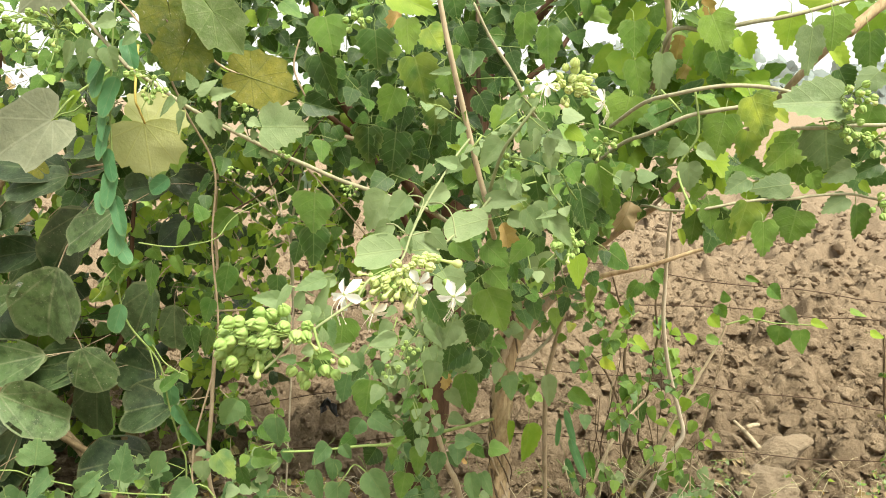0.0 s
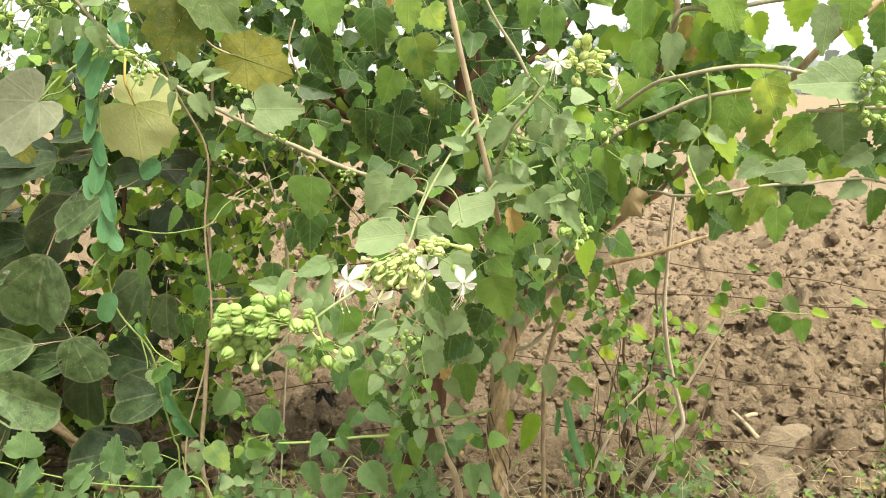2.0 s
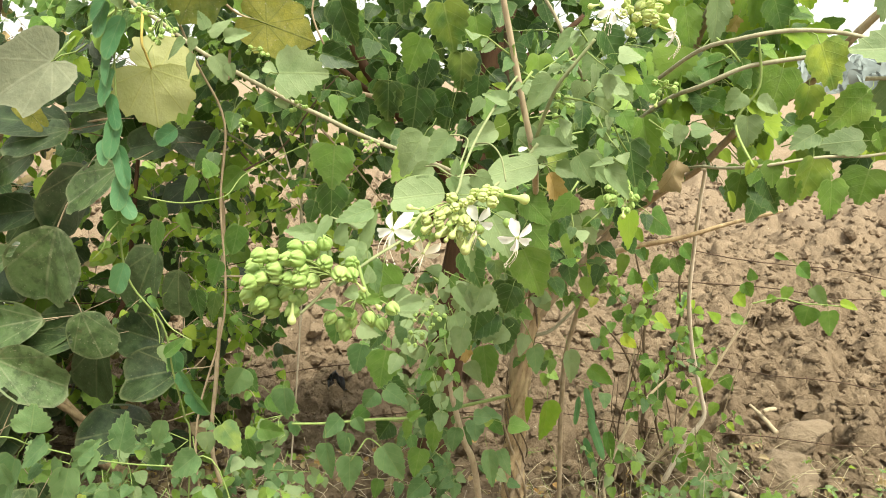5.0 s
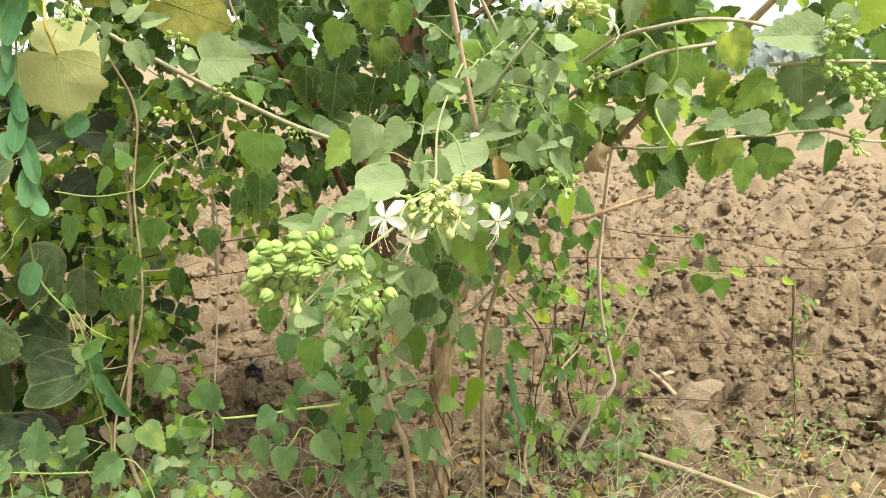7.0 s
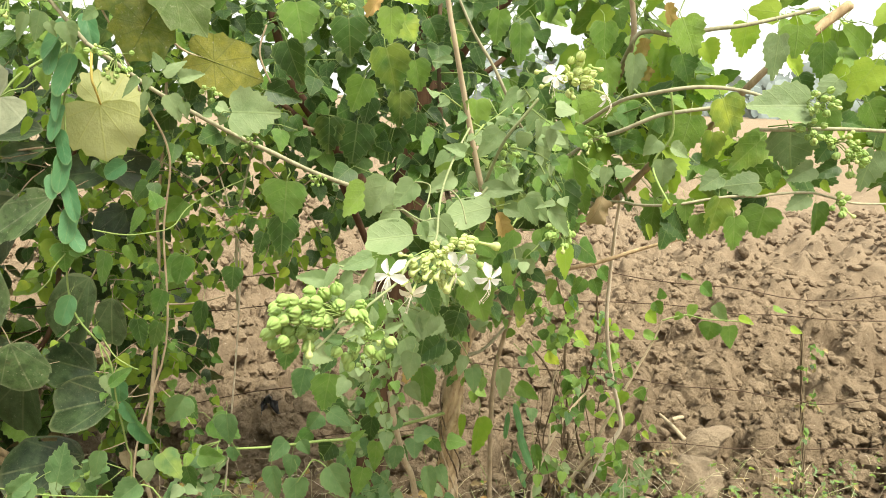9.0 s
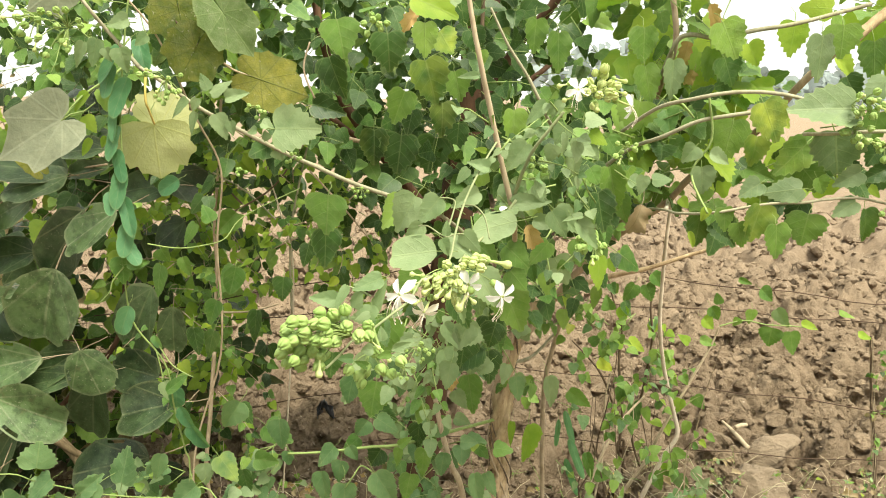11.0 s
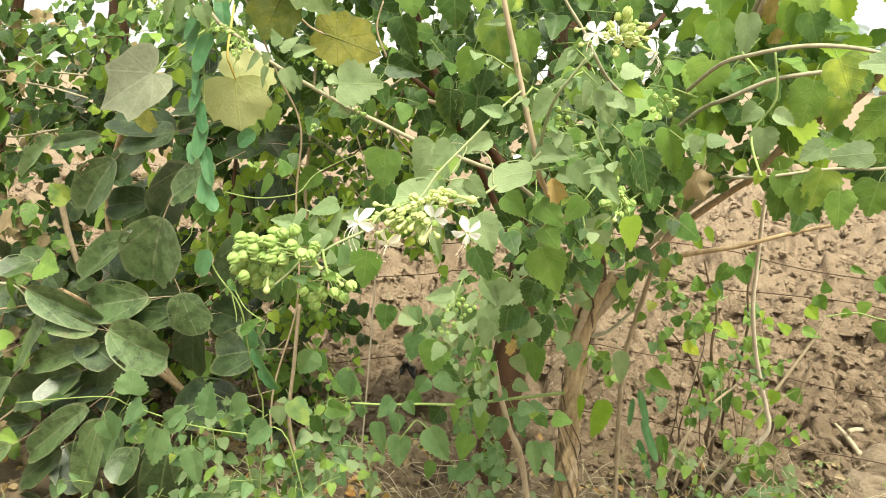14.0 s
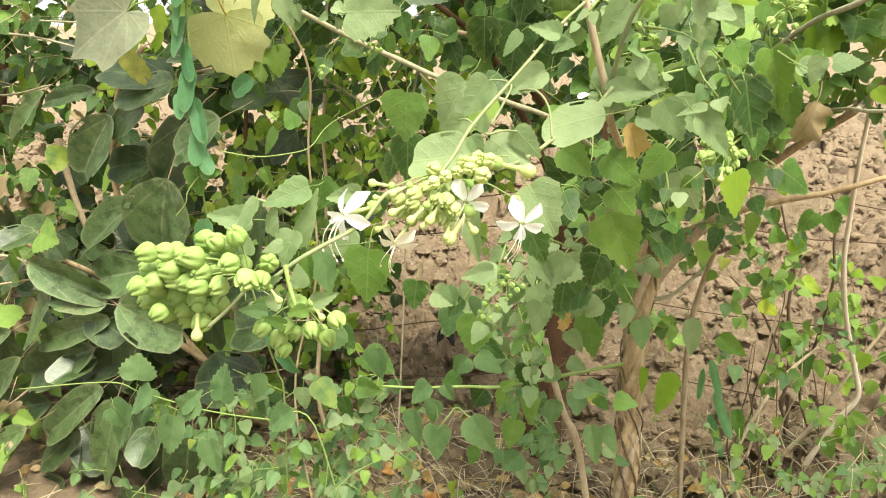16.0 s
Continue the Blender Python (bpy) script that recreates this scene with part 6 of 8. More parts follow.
grow(bloom_stalks, "bud", YOUNG_ME, (-0.02, 0.652, 1.267), (-0.528, -1.267, -0.725), 0.0084, 2.4)
grow(bloom_stalks, "bud", YOUNG_ME, (-0.032, 0.657, 1.266), (-0.783, -1.011, -0.666), 0.0073, 4.9)
grow(bloom_stalks, "bud", YOUNG_ME, (-0.008, 0.652, 1.264), (-0.067, -1.33, -0.88), 0.0071, 2.5)
grow(bloom_stalks, "bud", YOUNG_ME, (0.012, 0.657, 1.298), (0.659, -1.052, 0.402), 0.0065, 1.1)
grow(bloom_stalks, "bud", YOUNG_ME, (-0.023, 0.647, 1.274), (-0.584, -1.374, -0.444), 0.0076, 4.2)
grow(bloom_stalks, "bud", YOUNG_ME, (-0.032, 0.653, 1.274), (-0.817, -1.129, -0.429), 0.0078, 2.2)
grow(bloom_stalks, "bud", YOUNG_ME, (-0.005, 0.664, 1.256), (0.031, -0.841, -1.17), 0.0084, 3.7)
grow(bloom_stalks, "bud", YOUNG_ME, (-0.011, 0.649, 1.285), (-0.241, -1.549, 0.004), 0.0068, 0.4)
upper_stalks = cluster_stalks(shrub, "flower_head", (0.176, 0.93, 1.447), [
    (0.175, 0.929, 1.474), (0.185, 0.93, 1.471), (0.182, 0.928, 1.46), (0.167, 0.92, 1.464), (0.19, 0.913, 1.463), (0.176, 0.907, 1.45), (0.187, 0.911, 1.446), (0.169, 0.911, 1.457), (0.199, 0.928, 1.46), (0.175, 0.927, 1.44), (0.184, 0.924, 1.479), (0.162, 0.909, 1.453), (0.188, 0.911, 1.453), (0.194, 0.912, 1.449), (0.182, 0.929, 1.453)], .0005, "head of white flowers and crowded yellow-green buds")
grow(upper_stalks, "flower", FLOWERS[1], (0.152, 0.928, 1.454), (-0.099, -0.99, 0.099), .028, 3.1)
grow(upper_stalks, "flower", FLOWERS[0], (0.199, 0.929, 1.446), (0.776, -0.517, -0.362), .028, 3.1)
grow(upper_stalks, "long_bud", LONG_ME, (0.142, 0.915, 1.464), (-0.018, -0.01, -0.004), .021)
grow(upper_stalks, "long_bud", LONG_ME, (0.193, 0.915, 1.471), (0.018, -0.01, -0.005), .021)
grow(upper_stalks, "long_bud", LONG_ME, (0.194, 0.915, 1.457), (0.016, -0.01, -0.006), .021)
grow(upper_stalks, "long_bud", LONG_ME, (0.174, 0.915, 1.443), (0, -0.01, -0.008), .021)
grow(upper_stalks, "long_bud", LONG_ME, (0.146, 0.915, 1.447), (-0.011, -0.01, -0.003), .021)
grow(upper_stalks, "bud", YOUNG_ME, (0.175, 0.929, 1.474), (-0.036, -0.624, 0.899), 0.0085, 4.7)
grow(upper_stalks, "bud", YOUNG_ME, (0.185, 0.93, 1.471), (0.373, -0.612, 0.828), 0.0100, 3.3)
grow(upper_stalks, "bud", YOUNG_ME, (0.182, 0.928, 1.46), (0.412, -0.732, 0.802), 0.0109, 1.6)
grow(upper_stalks, "bud", YOUNG_ME, (0.167, 0.92, 1.464), (-0.412, -1.059, 0.687), 0.0096, 0.9)
grow(upper_stalks, "bud", YOUNG_ME, (0.19, 0.913, 1.463), (0.509, -1.216, 0.501), 0.0083, 0.2)
grow(upper_stalks, "bud", YOUNG_ME, (0.176, 0.907, 1.45), (0.006, -1.59, 0.044), 0.0089, 0.7)
grow(upper_stalks, "bud", YOUNG_ME, (0.187, 0.911, 1.446), (0.516, -1.456, -0.103), 0.0082, 6.0)
grow(upper_stalks, "bud", YOUNG_ME, (0.169, 0.911, 1.457), (-0.284, -1.451, 0.341), 0.0089, 5.3)
grow(upper_stalks, "bud", YOUNG_ME, (0.199, 0.928, 1.46), (0.865, -0.665, 0.398), 0.0101, 4.4)
grow(upper_stalks, "bud", YOUNG_ME, (0.175, 0.927, 1.44), (-0.02, -0.963, -1.032), 0.0100, 5.7)
grow(upper_stalks, "bud", YOUNG_ME, (0.184, 0.924, 1.479), (0.255, -0.765, 0.853), 0.0106, 4.3)
grow(upper_stalks, "bud", YOUNG_ME, (0.162, 0.909, 1.453), (-0.518, -1.416, 0.157), 0.0097, 4.2)
grow(upper_stalks, "bud", YOUNG_ME, (0.188, 0.911, 1.453), (0.519, -1.407, 0.183), 0.0102, 3.3)
grow(upper_stalks, "bud", YOUNG_ME, (0.194, 0.912, 1.449), (0.718, -1.292, -0.023), 0.0095, 0.9)
grow(upper_stalks, "bud", YOUNG_ME, (0.182, 0.929, 1.453), (0.687, -0.735, 0.614), 0.0105, 2.9)
bud_head(shrub, (0.192, 1, 1.25), 0.026, 9, 0.009, 1000, 0, "small head of pale green buds")
bud_head(shrub, (0.2, 0.99, 1.24), 0.02, 7, 0.009, 1012, 1, "small head of pale green buds")
bud_head(shrub, (-0.136, 1.3, 1.569), 0.02, 8, 0.011, 630, 0, "small head of pale green buds")
bud_head(shrub, (-0.546, 1.4, 1.465), 0.045, 18, 0.009, 265, 4, "small head of pale green buds")
bud_head(shrub, (-0.056, 1.24, 0.994), 0.026, 10, 0.0075, 715, 0, "small head of pale green buds")
bud_head(shrub, (-0.082, 1.24, 0.956), 0.016, 6, 0.0075, 690, 0, "small head of pale green buds")
bud_head(shrub, (0.115, 1, 1.352), 0.014, 7, 0.007, 905, 0, "small head of pale green buds")
bud_head(shrub, (0.251, 1.05, 1.372), 0.016, 9, 0.007, 1070, 1, "small head of pale green buds")
bud_head(shrub, (-0.313, 1.46, 1.323), 0.014, 6, 0.007, 500, 0, "small head of pale green buds")
bud_head(shrub, (-0.182, 1.5, 1.253), 0.018, 8, 0.006, 622, 0, "small head of pale green buds")
bud_head(shrub, (-0.379, 1.43, 1.42), 0.016, 6, 0.009, 430, 0, "small head of pale green buds")
bud_head(shrub, (-0.462, 1.6, 1.284), 0.012, 5, 0.008, 410, 0, "small head of pale green buds")
bud_head(shrub, (-0.736, 1.42, 1.562), 0.05, 14, 0.011, 90, 2, "small head of pale green buds")
bud_head(shrub, (-0.789, 1.42, 1.581), 0.04, 12, 0.012, 40, 3, "small head of pale green buds")
dusty = plant_root("leathery_shrub", (-1.05, 2.35, 0), "large dusty shrub with round dark leathery leaves, some bitten", "shrub")
stem(dusty, "branch", [(-0.78, 2.35, -0.08), (-1.179, 2.3, 0.056), (-1.252, 2.28, 0.229), (-1.347, 2.28, 0.354), (-1.414, 2.3, 0.459), (-1.47, 2.3, 0.642), (-1.516, 2.3, 0.877), (-1.377, 2.2, 1.171), (-1.195, 2.1, 1.316)], 0.02, 0.008, BARK)
stem(dusty, "branch", [(-1.347, 2.28, 0.354), (-1.208, 2.25, 0.502), (-1.069, 2.25, 0.661), (-1.019, 2.25, 0.891), (-0.978, 2.25, 1.148), (-0.906, 2.2, 1.31)], 0.01, 0.005, BARK_DARK)
stem(dusty, "branch", [(-1.241, 2.28, 0.241), (-1.362, 2.2, 0.4), (-1.452, 2.1, 0.6), (-1.516, 2, 0.708), (-1.701, 2, 0.777), (-1.952, 2, 0.884)], 0.012, 0.005, BARK)
stem(dusty, "branch", [(-1.386, 2.1, 0.604), (-1.531, 2, 0.446), (-1.669, 1.95, 0.289), (-1.799, 1.9, 0.195)], 0.006, 0.003, TWIG_BROWN)
stem(dusty, "branch", [(-1.205, 2.1, 1.234), (-1.077, 2.05, 1.239), (-0.936, 2, 1.26)], 0.004, 0.003, TWIG_BROWN)
stem(dusty, "branch", [(-1.47, 2.3, 0.642), (-1.264, 2.25, 0.853), (-1.221, 2.2, 0.903)], 0.006, 0.004, TWIG_BROWN)
leaf(dusty, "Q", (-1.097, 1.980, 0.968), (-1.165, 1.980, 0.750), 0.218, .35, .45)
leaf(dusty, "r", (-1.045, 2.000, 1.234), (-1.263, 2.000, 1.259), 0.113, .35, .45)
leaf(dusty, "R", (-1.030, 1.970, 1.230), (-1.220, 1.970, 1.187), 0.098, .35, .45)
leaf(dusty, "R", (-0.923, 1.980, 1.306), (-1.045, 1.980, 1.294), 0.071, .35, .45)
leaf(dusty, "R", (-0.938, 2.020, 1.256), (-1.056, 2.020, 1.230), 0.062, .35, .45)
leaf(dusty, "Q", (-1.150, 2.000, 1.163), (-1.282, 2.000, 1.101), 0.104, .35, .45)
leaf(dusty, "r", (-1.007, 2.000, 1.131), (-1.139, 2.000, 0.945), 0.141, .35, .45)
leaf(dusty, "Q", (-0.898, 1.950, 1.139), (-1.050, 1.950, 1.036), 0.111, .35, .45)
leaf(dusty, "r", (-1.184, 2.050, 0.999), (-1.339, 2.050, 0.980), 0.114, .35, .45)
leaf(dusty, "r", (-0.801, 2.100, 1.192), (-0.946, 2.100, 1.174), 0.104, .35, .45)
leaf(dusty, "r", (-0.834, 2.150, 1.220), (-0.700, 2.150, 1.166), 0.114, .35, .45)
leaf(dusty, "r", (-0.802, 2.200, 1.067), (-0.902, 2.200, 0.989), 0.102, .35, .45)
leaf(dusty, "Q", (-1.145, 1.950, 0.715), (-1.370, 1.950, 0.667), 0.138, .35, .45)
leaf(dusty, "R", (-1.055, 2.000, 0.723), (-1.210, 2.000, 0.627), 0.113, .35, .45)
leaf(dusty, "Q", (-1.027, 1.930, 0.745), (-0.979, 1.930, 0.611), 0.128, .35, .45)
leaf(dusty, "Q", (-1.262, 1.900, 0.615), (-1.069, 1.900, 0.532), 0.151, .35, .45)
leaf(dusty, "R", (-1.042, 1.960, 0.660), (-1.269, 1.960, 0.612), 0.082, .35, .45)
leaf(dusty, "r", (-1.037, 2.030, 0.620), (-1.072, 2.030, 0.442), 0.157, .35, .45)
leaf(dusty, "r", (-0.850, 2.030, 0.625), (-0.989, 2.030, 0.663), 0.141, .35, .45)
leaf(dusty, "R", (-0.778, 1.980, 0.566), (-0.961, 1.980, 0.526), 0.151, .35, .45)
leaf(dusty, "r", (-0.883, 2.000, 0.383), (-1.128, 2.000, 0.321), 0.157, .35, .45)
leaf(dusty, "R", (-0.854, 2.050, 0.898), (-0.950, 2.050, 0.713), 0.157, .35, .45)
leaf(dusty, "R", (-0.800, 2.050, 0.838), (-0.810, 2.050, 0.700), 0.091, .35, .45)
leaf(dusty, "R", (-1.243, 1.950, 0.497), (-1.352, 1.950, 0.340), 0.127, .35, .45)
leaf(dusty, "Q", (-1.257, 2.000, 1.136), (-1.397, 2.000, 0.966), 0.138, .35, .45)
leaf(dusty, "Q", (-1.460, 2.000, 1.201), (-1.603, 2.000, 1.063), 0.079, .35, .45)
leaf(dusty, "R", (-1.333, 2.050, 1.198), (-1.520, 2.050, 1.168), 0.052, .35, .45)
leaf(dusty, "Q", (-1.218, 2.000, 0.896), (-1.437, 2.000, 0.739), 0.113, .35, .45)
leaf(dusty, "R", (-1.169, 2.000, 0.691), (-1.405, 2.000, 0.626), 0.107, .35, .45)
leaf(dusty, "Q", (-1.536, 1.900, 0.729), (-1.282, 1.900, 0.636), 0.103, .35, .45)
leaf(dusty, "Q", (-1.296, 1.900, 0.617), (-1.497, 1.900, 0.633), 0.078, .35, .45)
leaf(dusty, "Q", (-1.479, 1.900, 0.650), (-1.623, 1.900, 0.455), 0.078, .35, .45)
leaf(dusty, "R", (-1.407, 1.950, 0.446), (-1.692, 1.950, 0.313), 0.138, .35, .45)
leaf(dusty, "R", (-1.287, 1.980, 0.434), (-1.480, 1.980, 0.341), 0.100, .35, .45)
leaf(dusty, "Q", (-1.583, 1.850, 0.447), (-1.740, 1.850, 0.272), 0.083, .35, .45)
leaf(dusty, "r", (-1.609, 1.950, 0.237), (-1.861, 1.950, 0.176), 0.127, .35, .45)
leaf(dusty, "Q", (-1.313, 1.850, 0.376), (-1.576, 1.850, 0.173), 0.103, .35, .45)
leaf(dusty, "R", (-1.453, 1.880, 0.199), (-1.639, 1.880, 0.048), 0.092, .35, .45)
leaf(dusty, "Q", (-1.279, 1.850, 0.342), (-1.384, 1.850, 0.059), 0.120, .35, .45)
leaf(dusty, "Q", (-1.585, 1.820, 0.228), (-1.802, 1.820, 0.060), 0.092, .35, .45)
leaf(dusty, "r", (-1.219, 1.950, 0.166), (-1.310, 1.950, -0.026), 0.109, .35, .45)
leaf(dusty, "R", (-1.100, 1.930, 0.221), (-1.172, 1.930, -0.032), 0.153, .35, .45)
leaf(dusty, "r", (-1.023, 1.980, 0.089), (-1.144, 1.980, -0.021), 0.111, .35, .45)
leaf(dusty, "Q", (-1.308, 1.920, 0.562), (-1.590, 1.920, 0.457), 0.089, .35, .45)
leaf(dusty, "Q", (-1.647, 1.900, 0.506), (-1.858, 1.900, 0.382), 0.085, .35, .45)
leaf(dusty, "R", (-1.786, 1.900, 0.336), (-2.013, 1.900, 0.179), 0.103, .35, .45)
leaf(dusty, "r", (-1.566, 1.900, -0.013), (-1.784, 1.900, -0.162), 0.120, .35, .45)
leaf(dusty, "R", (-1.273, 1.880, 0.017), (-1.387, 1.880, -0.159), 0.120, .35, .45)
fol = Foliage(22)
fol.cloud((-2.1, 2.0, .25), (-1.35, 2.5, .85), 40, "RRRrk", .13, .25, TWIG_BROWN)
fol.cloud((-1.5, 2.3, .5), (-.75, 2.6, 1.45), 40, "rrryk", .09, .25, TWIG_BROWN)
# dark backing leaves put in for the shade deep in the shrub
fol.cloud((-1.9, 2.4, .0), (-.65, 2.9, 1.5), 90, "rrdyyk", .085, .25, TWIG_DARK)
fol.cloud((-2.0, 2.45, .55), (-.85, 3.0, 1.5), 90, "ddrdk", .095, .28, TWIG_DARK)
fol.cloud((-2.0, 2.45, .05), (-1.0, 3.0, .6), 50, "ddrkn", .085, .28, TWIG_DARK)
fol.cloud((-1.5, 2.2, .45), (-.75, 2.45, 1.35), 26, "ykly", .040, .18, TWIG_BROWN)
fol.done("foliage", dusty, "dark round leaves inside the shrub, shade partly put into their colour", 150)
gourd = plant_root("gourd_vine", (-.62, 1.75, 0), "climbing gourd vine with big pale, grey and yellowed lobed leaves", "vine")
stem(gourd, "vine_stem", [(-0.62, 1.75, -0.04), (-0.667, 1.75, 0.457), (-0.565, 1.72, 0.817), (-0.553, 1.7, 1.097), (-0.528, 1.68, 1.276), (-0.573, 1.65, 1.406), (-0.627, 1.6, 1.574), (-0.691, 1.55, 1.671)], 0.0028, 0.0022, TWIG_BROWN)
stem(gourd, "vine_stem", [(-0.544, 1.6, 1.545), (-0.593, 1.6, 1.62), (-0.618, 1.6, 1.678)], 0.003, 0.003, TWIG_DARK)
stem(gourd, "vine_stem", [(-0.611, 1.515, 1.388), (-0.614, 1.5, 1.416), (-0.62, 1.5, 1.446), (-0.648, 1.6, 1.551)], 0.0022, 0.0028, TWIG_OCHRE)
stem(gourd, "vine_stem", [(-0.764, 1.44, 1.397), (-0.748, 1.5, 1.444), (-0.684, 1.55, 1.502), (-0.645, 1.6, 1.574)], 0.002, 0.003, TWIG_GREEN)
stem(gourd, "vine_stem", [(-0.415, 1.63, 1.482), (-0.486, 1.66, 1.506), (-0.515, 1.62, 1.54)], 0.002, 0.003, TWIG_BROWN)
leaf(gourd, "h", (-0.764, 1.44, 1.397), (-0.908, 1.44, 1.318), 0.138, .15, .2)
leaf(gourd, "c", (-0.615, 1.52, 1.388), (-0.608, 1.52, 1.274), 0.178, .15, .15)
leaf(gourd, "c", (-0.614, 1.545, 1.38), (-0.578, 1.57, 1.45), 0.150, .15, .15)
leaf(gourd, "C", (-0.574, 1.6, 1.626), (-0.566, 1.6, 1.548), 0.142, .15, .25)
leaf(gourd, "C", (-0.536, 1.58, 1.547), (-0.578, 1.58, 1.474), 0.132, .15, .25)
leaf(gourd, "g", (-0.474, 1.57, 1.617), (-0.414, 1.57, 1.528), 0.113, .15, .25)
leaf(gourd, "C", (-0.412, 1.62, 1.482), (-0.309, 1.62, 1.446), 0.128, .15, .2)
leaf(gourd, "h", (-0.764, 1.5, 1.664), (-0.845, 1.5, 1.606), 0.094, .15, .25)
leaf(gourd, "C", (-1.084, 1.9, 1.269), (-1.137, 1.9, 1.328), 0.060, .15, .25)
creeper = plant_root("hanging_creeper", (-.80, 1.70, 0), "slender creeper with overlapping blue-green leaves hanging in a chain", "vine")
stem(creeper, "vine_stem", [(-0.72, 1.72, -0.04), (-0.629, 1.62, 0.515), (-0.628, 1.6, 0.616), (-0.626, 1.55, 0.741), (-0.629, 1.52, 0.863), (-0.686, 1.5, 0.974), (-0.676, 1.47, 1.131), (-0.661, 1.46, 1.298), (-0.656, 1.46, 1.411), (-0.631, 1.45, 1.562), (-0.61, 1.45, 1.666)], 0.0022, 0.0018, TWIG_GREEN)
stem(creeper, "tendril", [(-0.675, 1.46, 1.097), (-0.696, 1.45, 1.069), (-0.705, 1.45, 1.045), (-0.729, 1.45, 1.02)], 0.0016, 0.001, TWIG_GREEN)
stem(creeper, "tendril", [(-0.622, 1.46, 1.146), (-0.575, 1.5, 1.129), (-0.538, 1.55, 1.125), (-0.504, 1.6, 1.131), (-0.472, 1.65, 1.174), (-0.349, 1.7, 1.234)], 0.0016, 0.001, TWIG_GREEN)
stem(creeper, "tendril", [(-0.63, 1.5, 0.91), (-0.608, 1.5, 0.87), (-0.584, 1.5, 0.851), (-0.56, 1.5, 0.838)], 0.0016, 0.001, TWIG_GREEN)
stem(creeper, "tendril", [(-0.637, 1.5, 0.896), (-0.629, 1.5, 0.85), (-0.63, 1.5, 0.83)], 0.0016, 0.001, TWIG_GREEN)
leaf(creeper, "v", (-0.636, 1.460, 1.543), (-0.681, 1.431, 1.468), 0.039, .2, .8)
leaf(creeper, "v", (-0.664, 1.460, 1.507), (-0.677, 1.431, 1.442), 0.036, .2, .8)
leaf(creeper, "v", (-0.636, 1.460, 1.481), (-0.661, 1.431, 1.402), 0.034, .2, .8)
leaf(creeper, "v", (-0.655, 1.460, 1.438), (-0.665, 1.431, 1.355), 0.030, .2, .8)
leaf(creeper, "v", (-0.662, 1.460, 1.387), (-0.676, 1.431, 1.318), 0.036, .2, .8)
leaf(creeper, "v", (-0.669, 1.460, 1.340), (-0.652, 1.431, 1.276), 0.028, .2, .8)
leaf(creeper, "v", (-0.662, 1.460, 1.299), (-0.670, 1.431, 1.221), 0.032, .2, .8)
leaf(creeper, "v", (-0.664, 1.460, 1.245), (-0.639, 1.431, 1.166), 0.030, .2, .8)
leaf(creeper, "v", (-0.658, 1.460, 1.191), (-0.663, 1.431, 1.123), 0.034, .2, .8)
leaf(creeper, "v", (-0.611, 1.460, 1.554), (-0.588, 1.431, 1.488), 0.033, .2, .8)
leaf(creeper, "v", (-0.691, 1.460, 1.254), (-0.679, 1.431, 1.209), 0.028, .2, .8)
leaf(creeper, "v", (-0.668, 1.460, 1.151), (-0.632, 1.431, 1.108), 0.030, .2, .8)
leaf(creeper, "b", (-0.678, 1.46, 1.118), (-0.677, 1.46, 1.058), 0.049)
leaf(creeper, "m", (-0.663, 1.45, 1.105), (-0.619, 1.45, 1.11), 0.026)
leaf(creeper, "v", (-0.675, 1.47, 1.011), (-0.7, 1.47, 0.945), 0.039)
leaf(creeper, "b", (-0.611, 1.5, 1.128), (-0.595, 1.5, 1.098), 0.048)
leaf(creeper, "b", (-0.612, 1.5, 1.091), (-0.63, 1.5, 1.02), 0.048)
leaf(creeper, "b", (-0.551, 1.55, 1.174), (-0.582, 1.55, 1.123), 0.030)
leaf(creeper, "b", (-0.584, 1.55, 1.098), (-0.568, 1.55, 1.052), 0.032)
leaf(creeper, "v", (-0.563, 1.5, 1.276), (-0.607, 1.5, 1.247), 0.038)
leaf(creeper, "y", (-0.733, 1.5, 1.448), (-0.773, 1.5, 1.409), 0.029)
leaf(creeper, "l", (-0.738, 1.5, 1.359), (-0.76, 1.5, 1.322), 0.019)
leaf(creeper, "l", (-0.707, 1.5, 1.364), (-0.718, 1.5, 1.339), 0.015)
leaf(creeper, "y", (-0.746, 1.5, 1.404), (-0.726, 1.5, 1.37), 0.030)
leaf(creeper, "v", (-0.621, 1.55, 0.796), (-0.619, 1.55, 0.741), 0.036)
leaf(creeper, "v", (-0.616, 1.56, 0.743), (-0.594, 1.56, 0.687), 0.034)
leaf(creeper, "v", (-0.599, 1.57, 0.696), (-0.564, 1.57, 0.629), 0.045)
leaf(creeper, "m", (-0.629, 1.52, 0.795), (-0.58, 1.52, 0.836), 0.028)
leaf(creeper, "v", (-0.638, 1.5, 0.936), (-0.628, 1.5, 0.903), 0.025)
leaf(creeper, "m", (-0.483, 1.6, 1.065), (-0.5, 1.6, 0.998), 0.052)
leaf(creeper, "b", (-0.534, 1.6, 1.17), (-0.55, 1.6, 1.208), 0.038)
lowvine = plant_root("trailing_vine", (-.55, 1.68, 0), "low trailing vine with toothed sage leaves standing off its stem", "vine")
stem(lowvine, "vine_stem", [(-1.35, 1.6, 0.5), (-1.066, 1.58, 0.558), (-0.985, 1.58, 0.541), (-0.916, 1.6, 0.511), (-0.851, 1.62, 0.484), (-0.77, 1.64, 0.464), (-0.688, 1.65, 0.456), (-0.577, 1.66, 0.445), (-0.5, 1.68, -0.03)], 0.0017, 0.002, TWIG_GREEN)
leaf(lowvine, "E", (-0.959, 1.55, 0.592), (-0.945, 1.55, 0.657), 0.083)
leaf(lowvine, "E", (-0.927, 1.55, 0.563), (-0.994, 1.55, 0.5), 0.062)
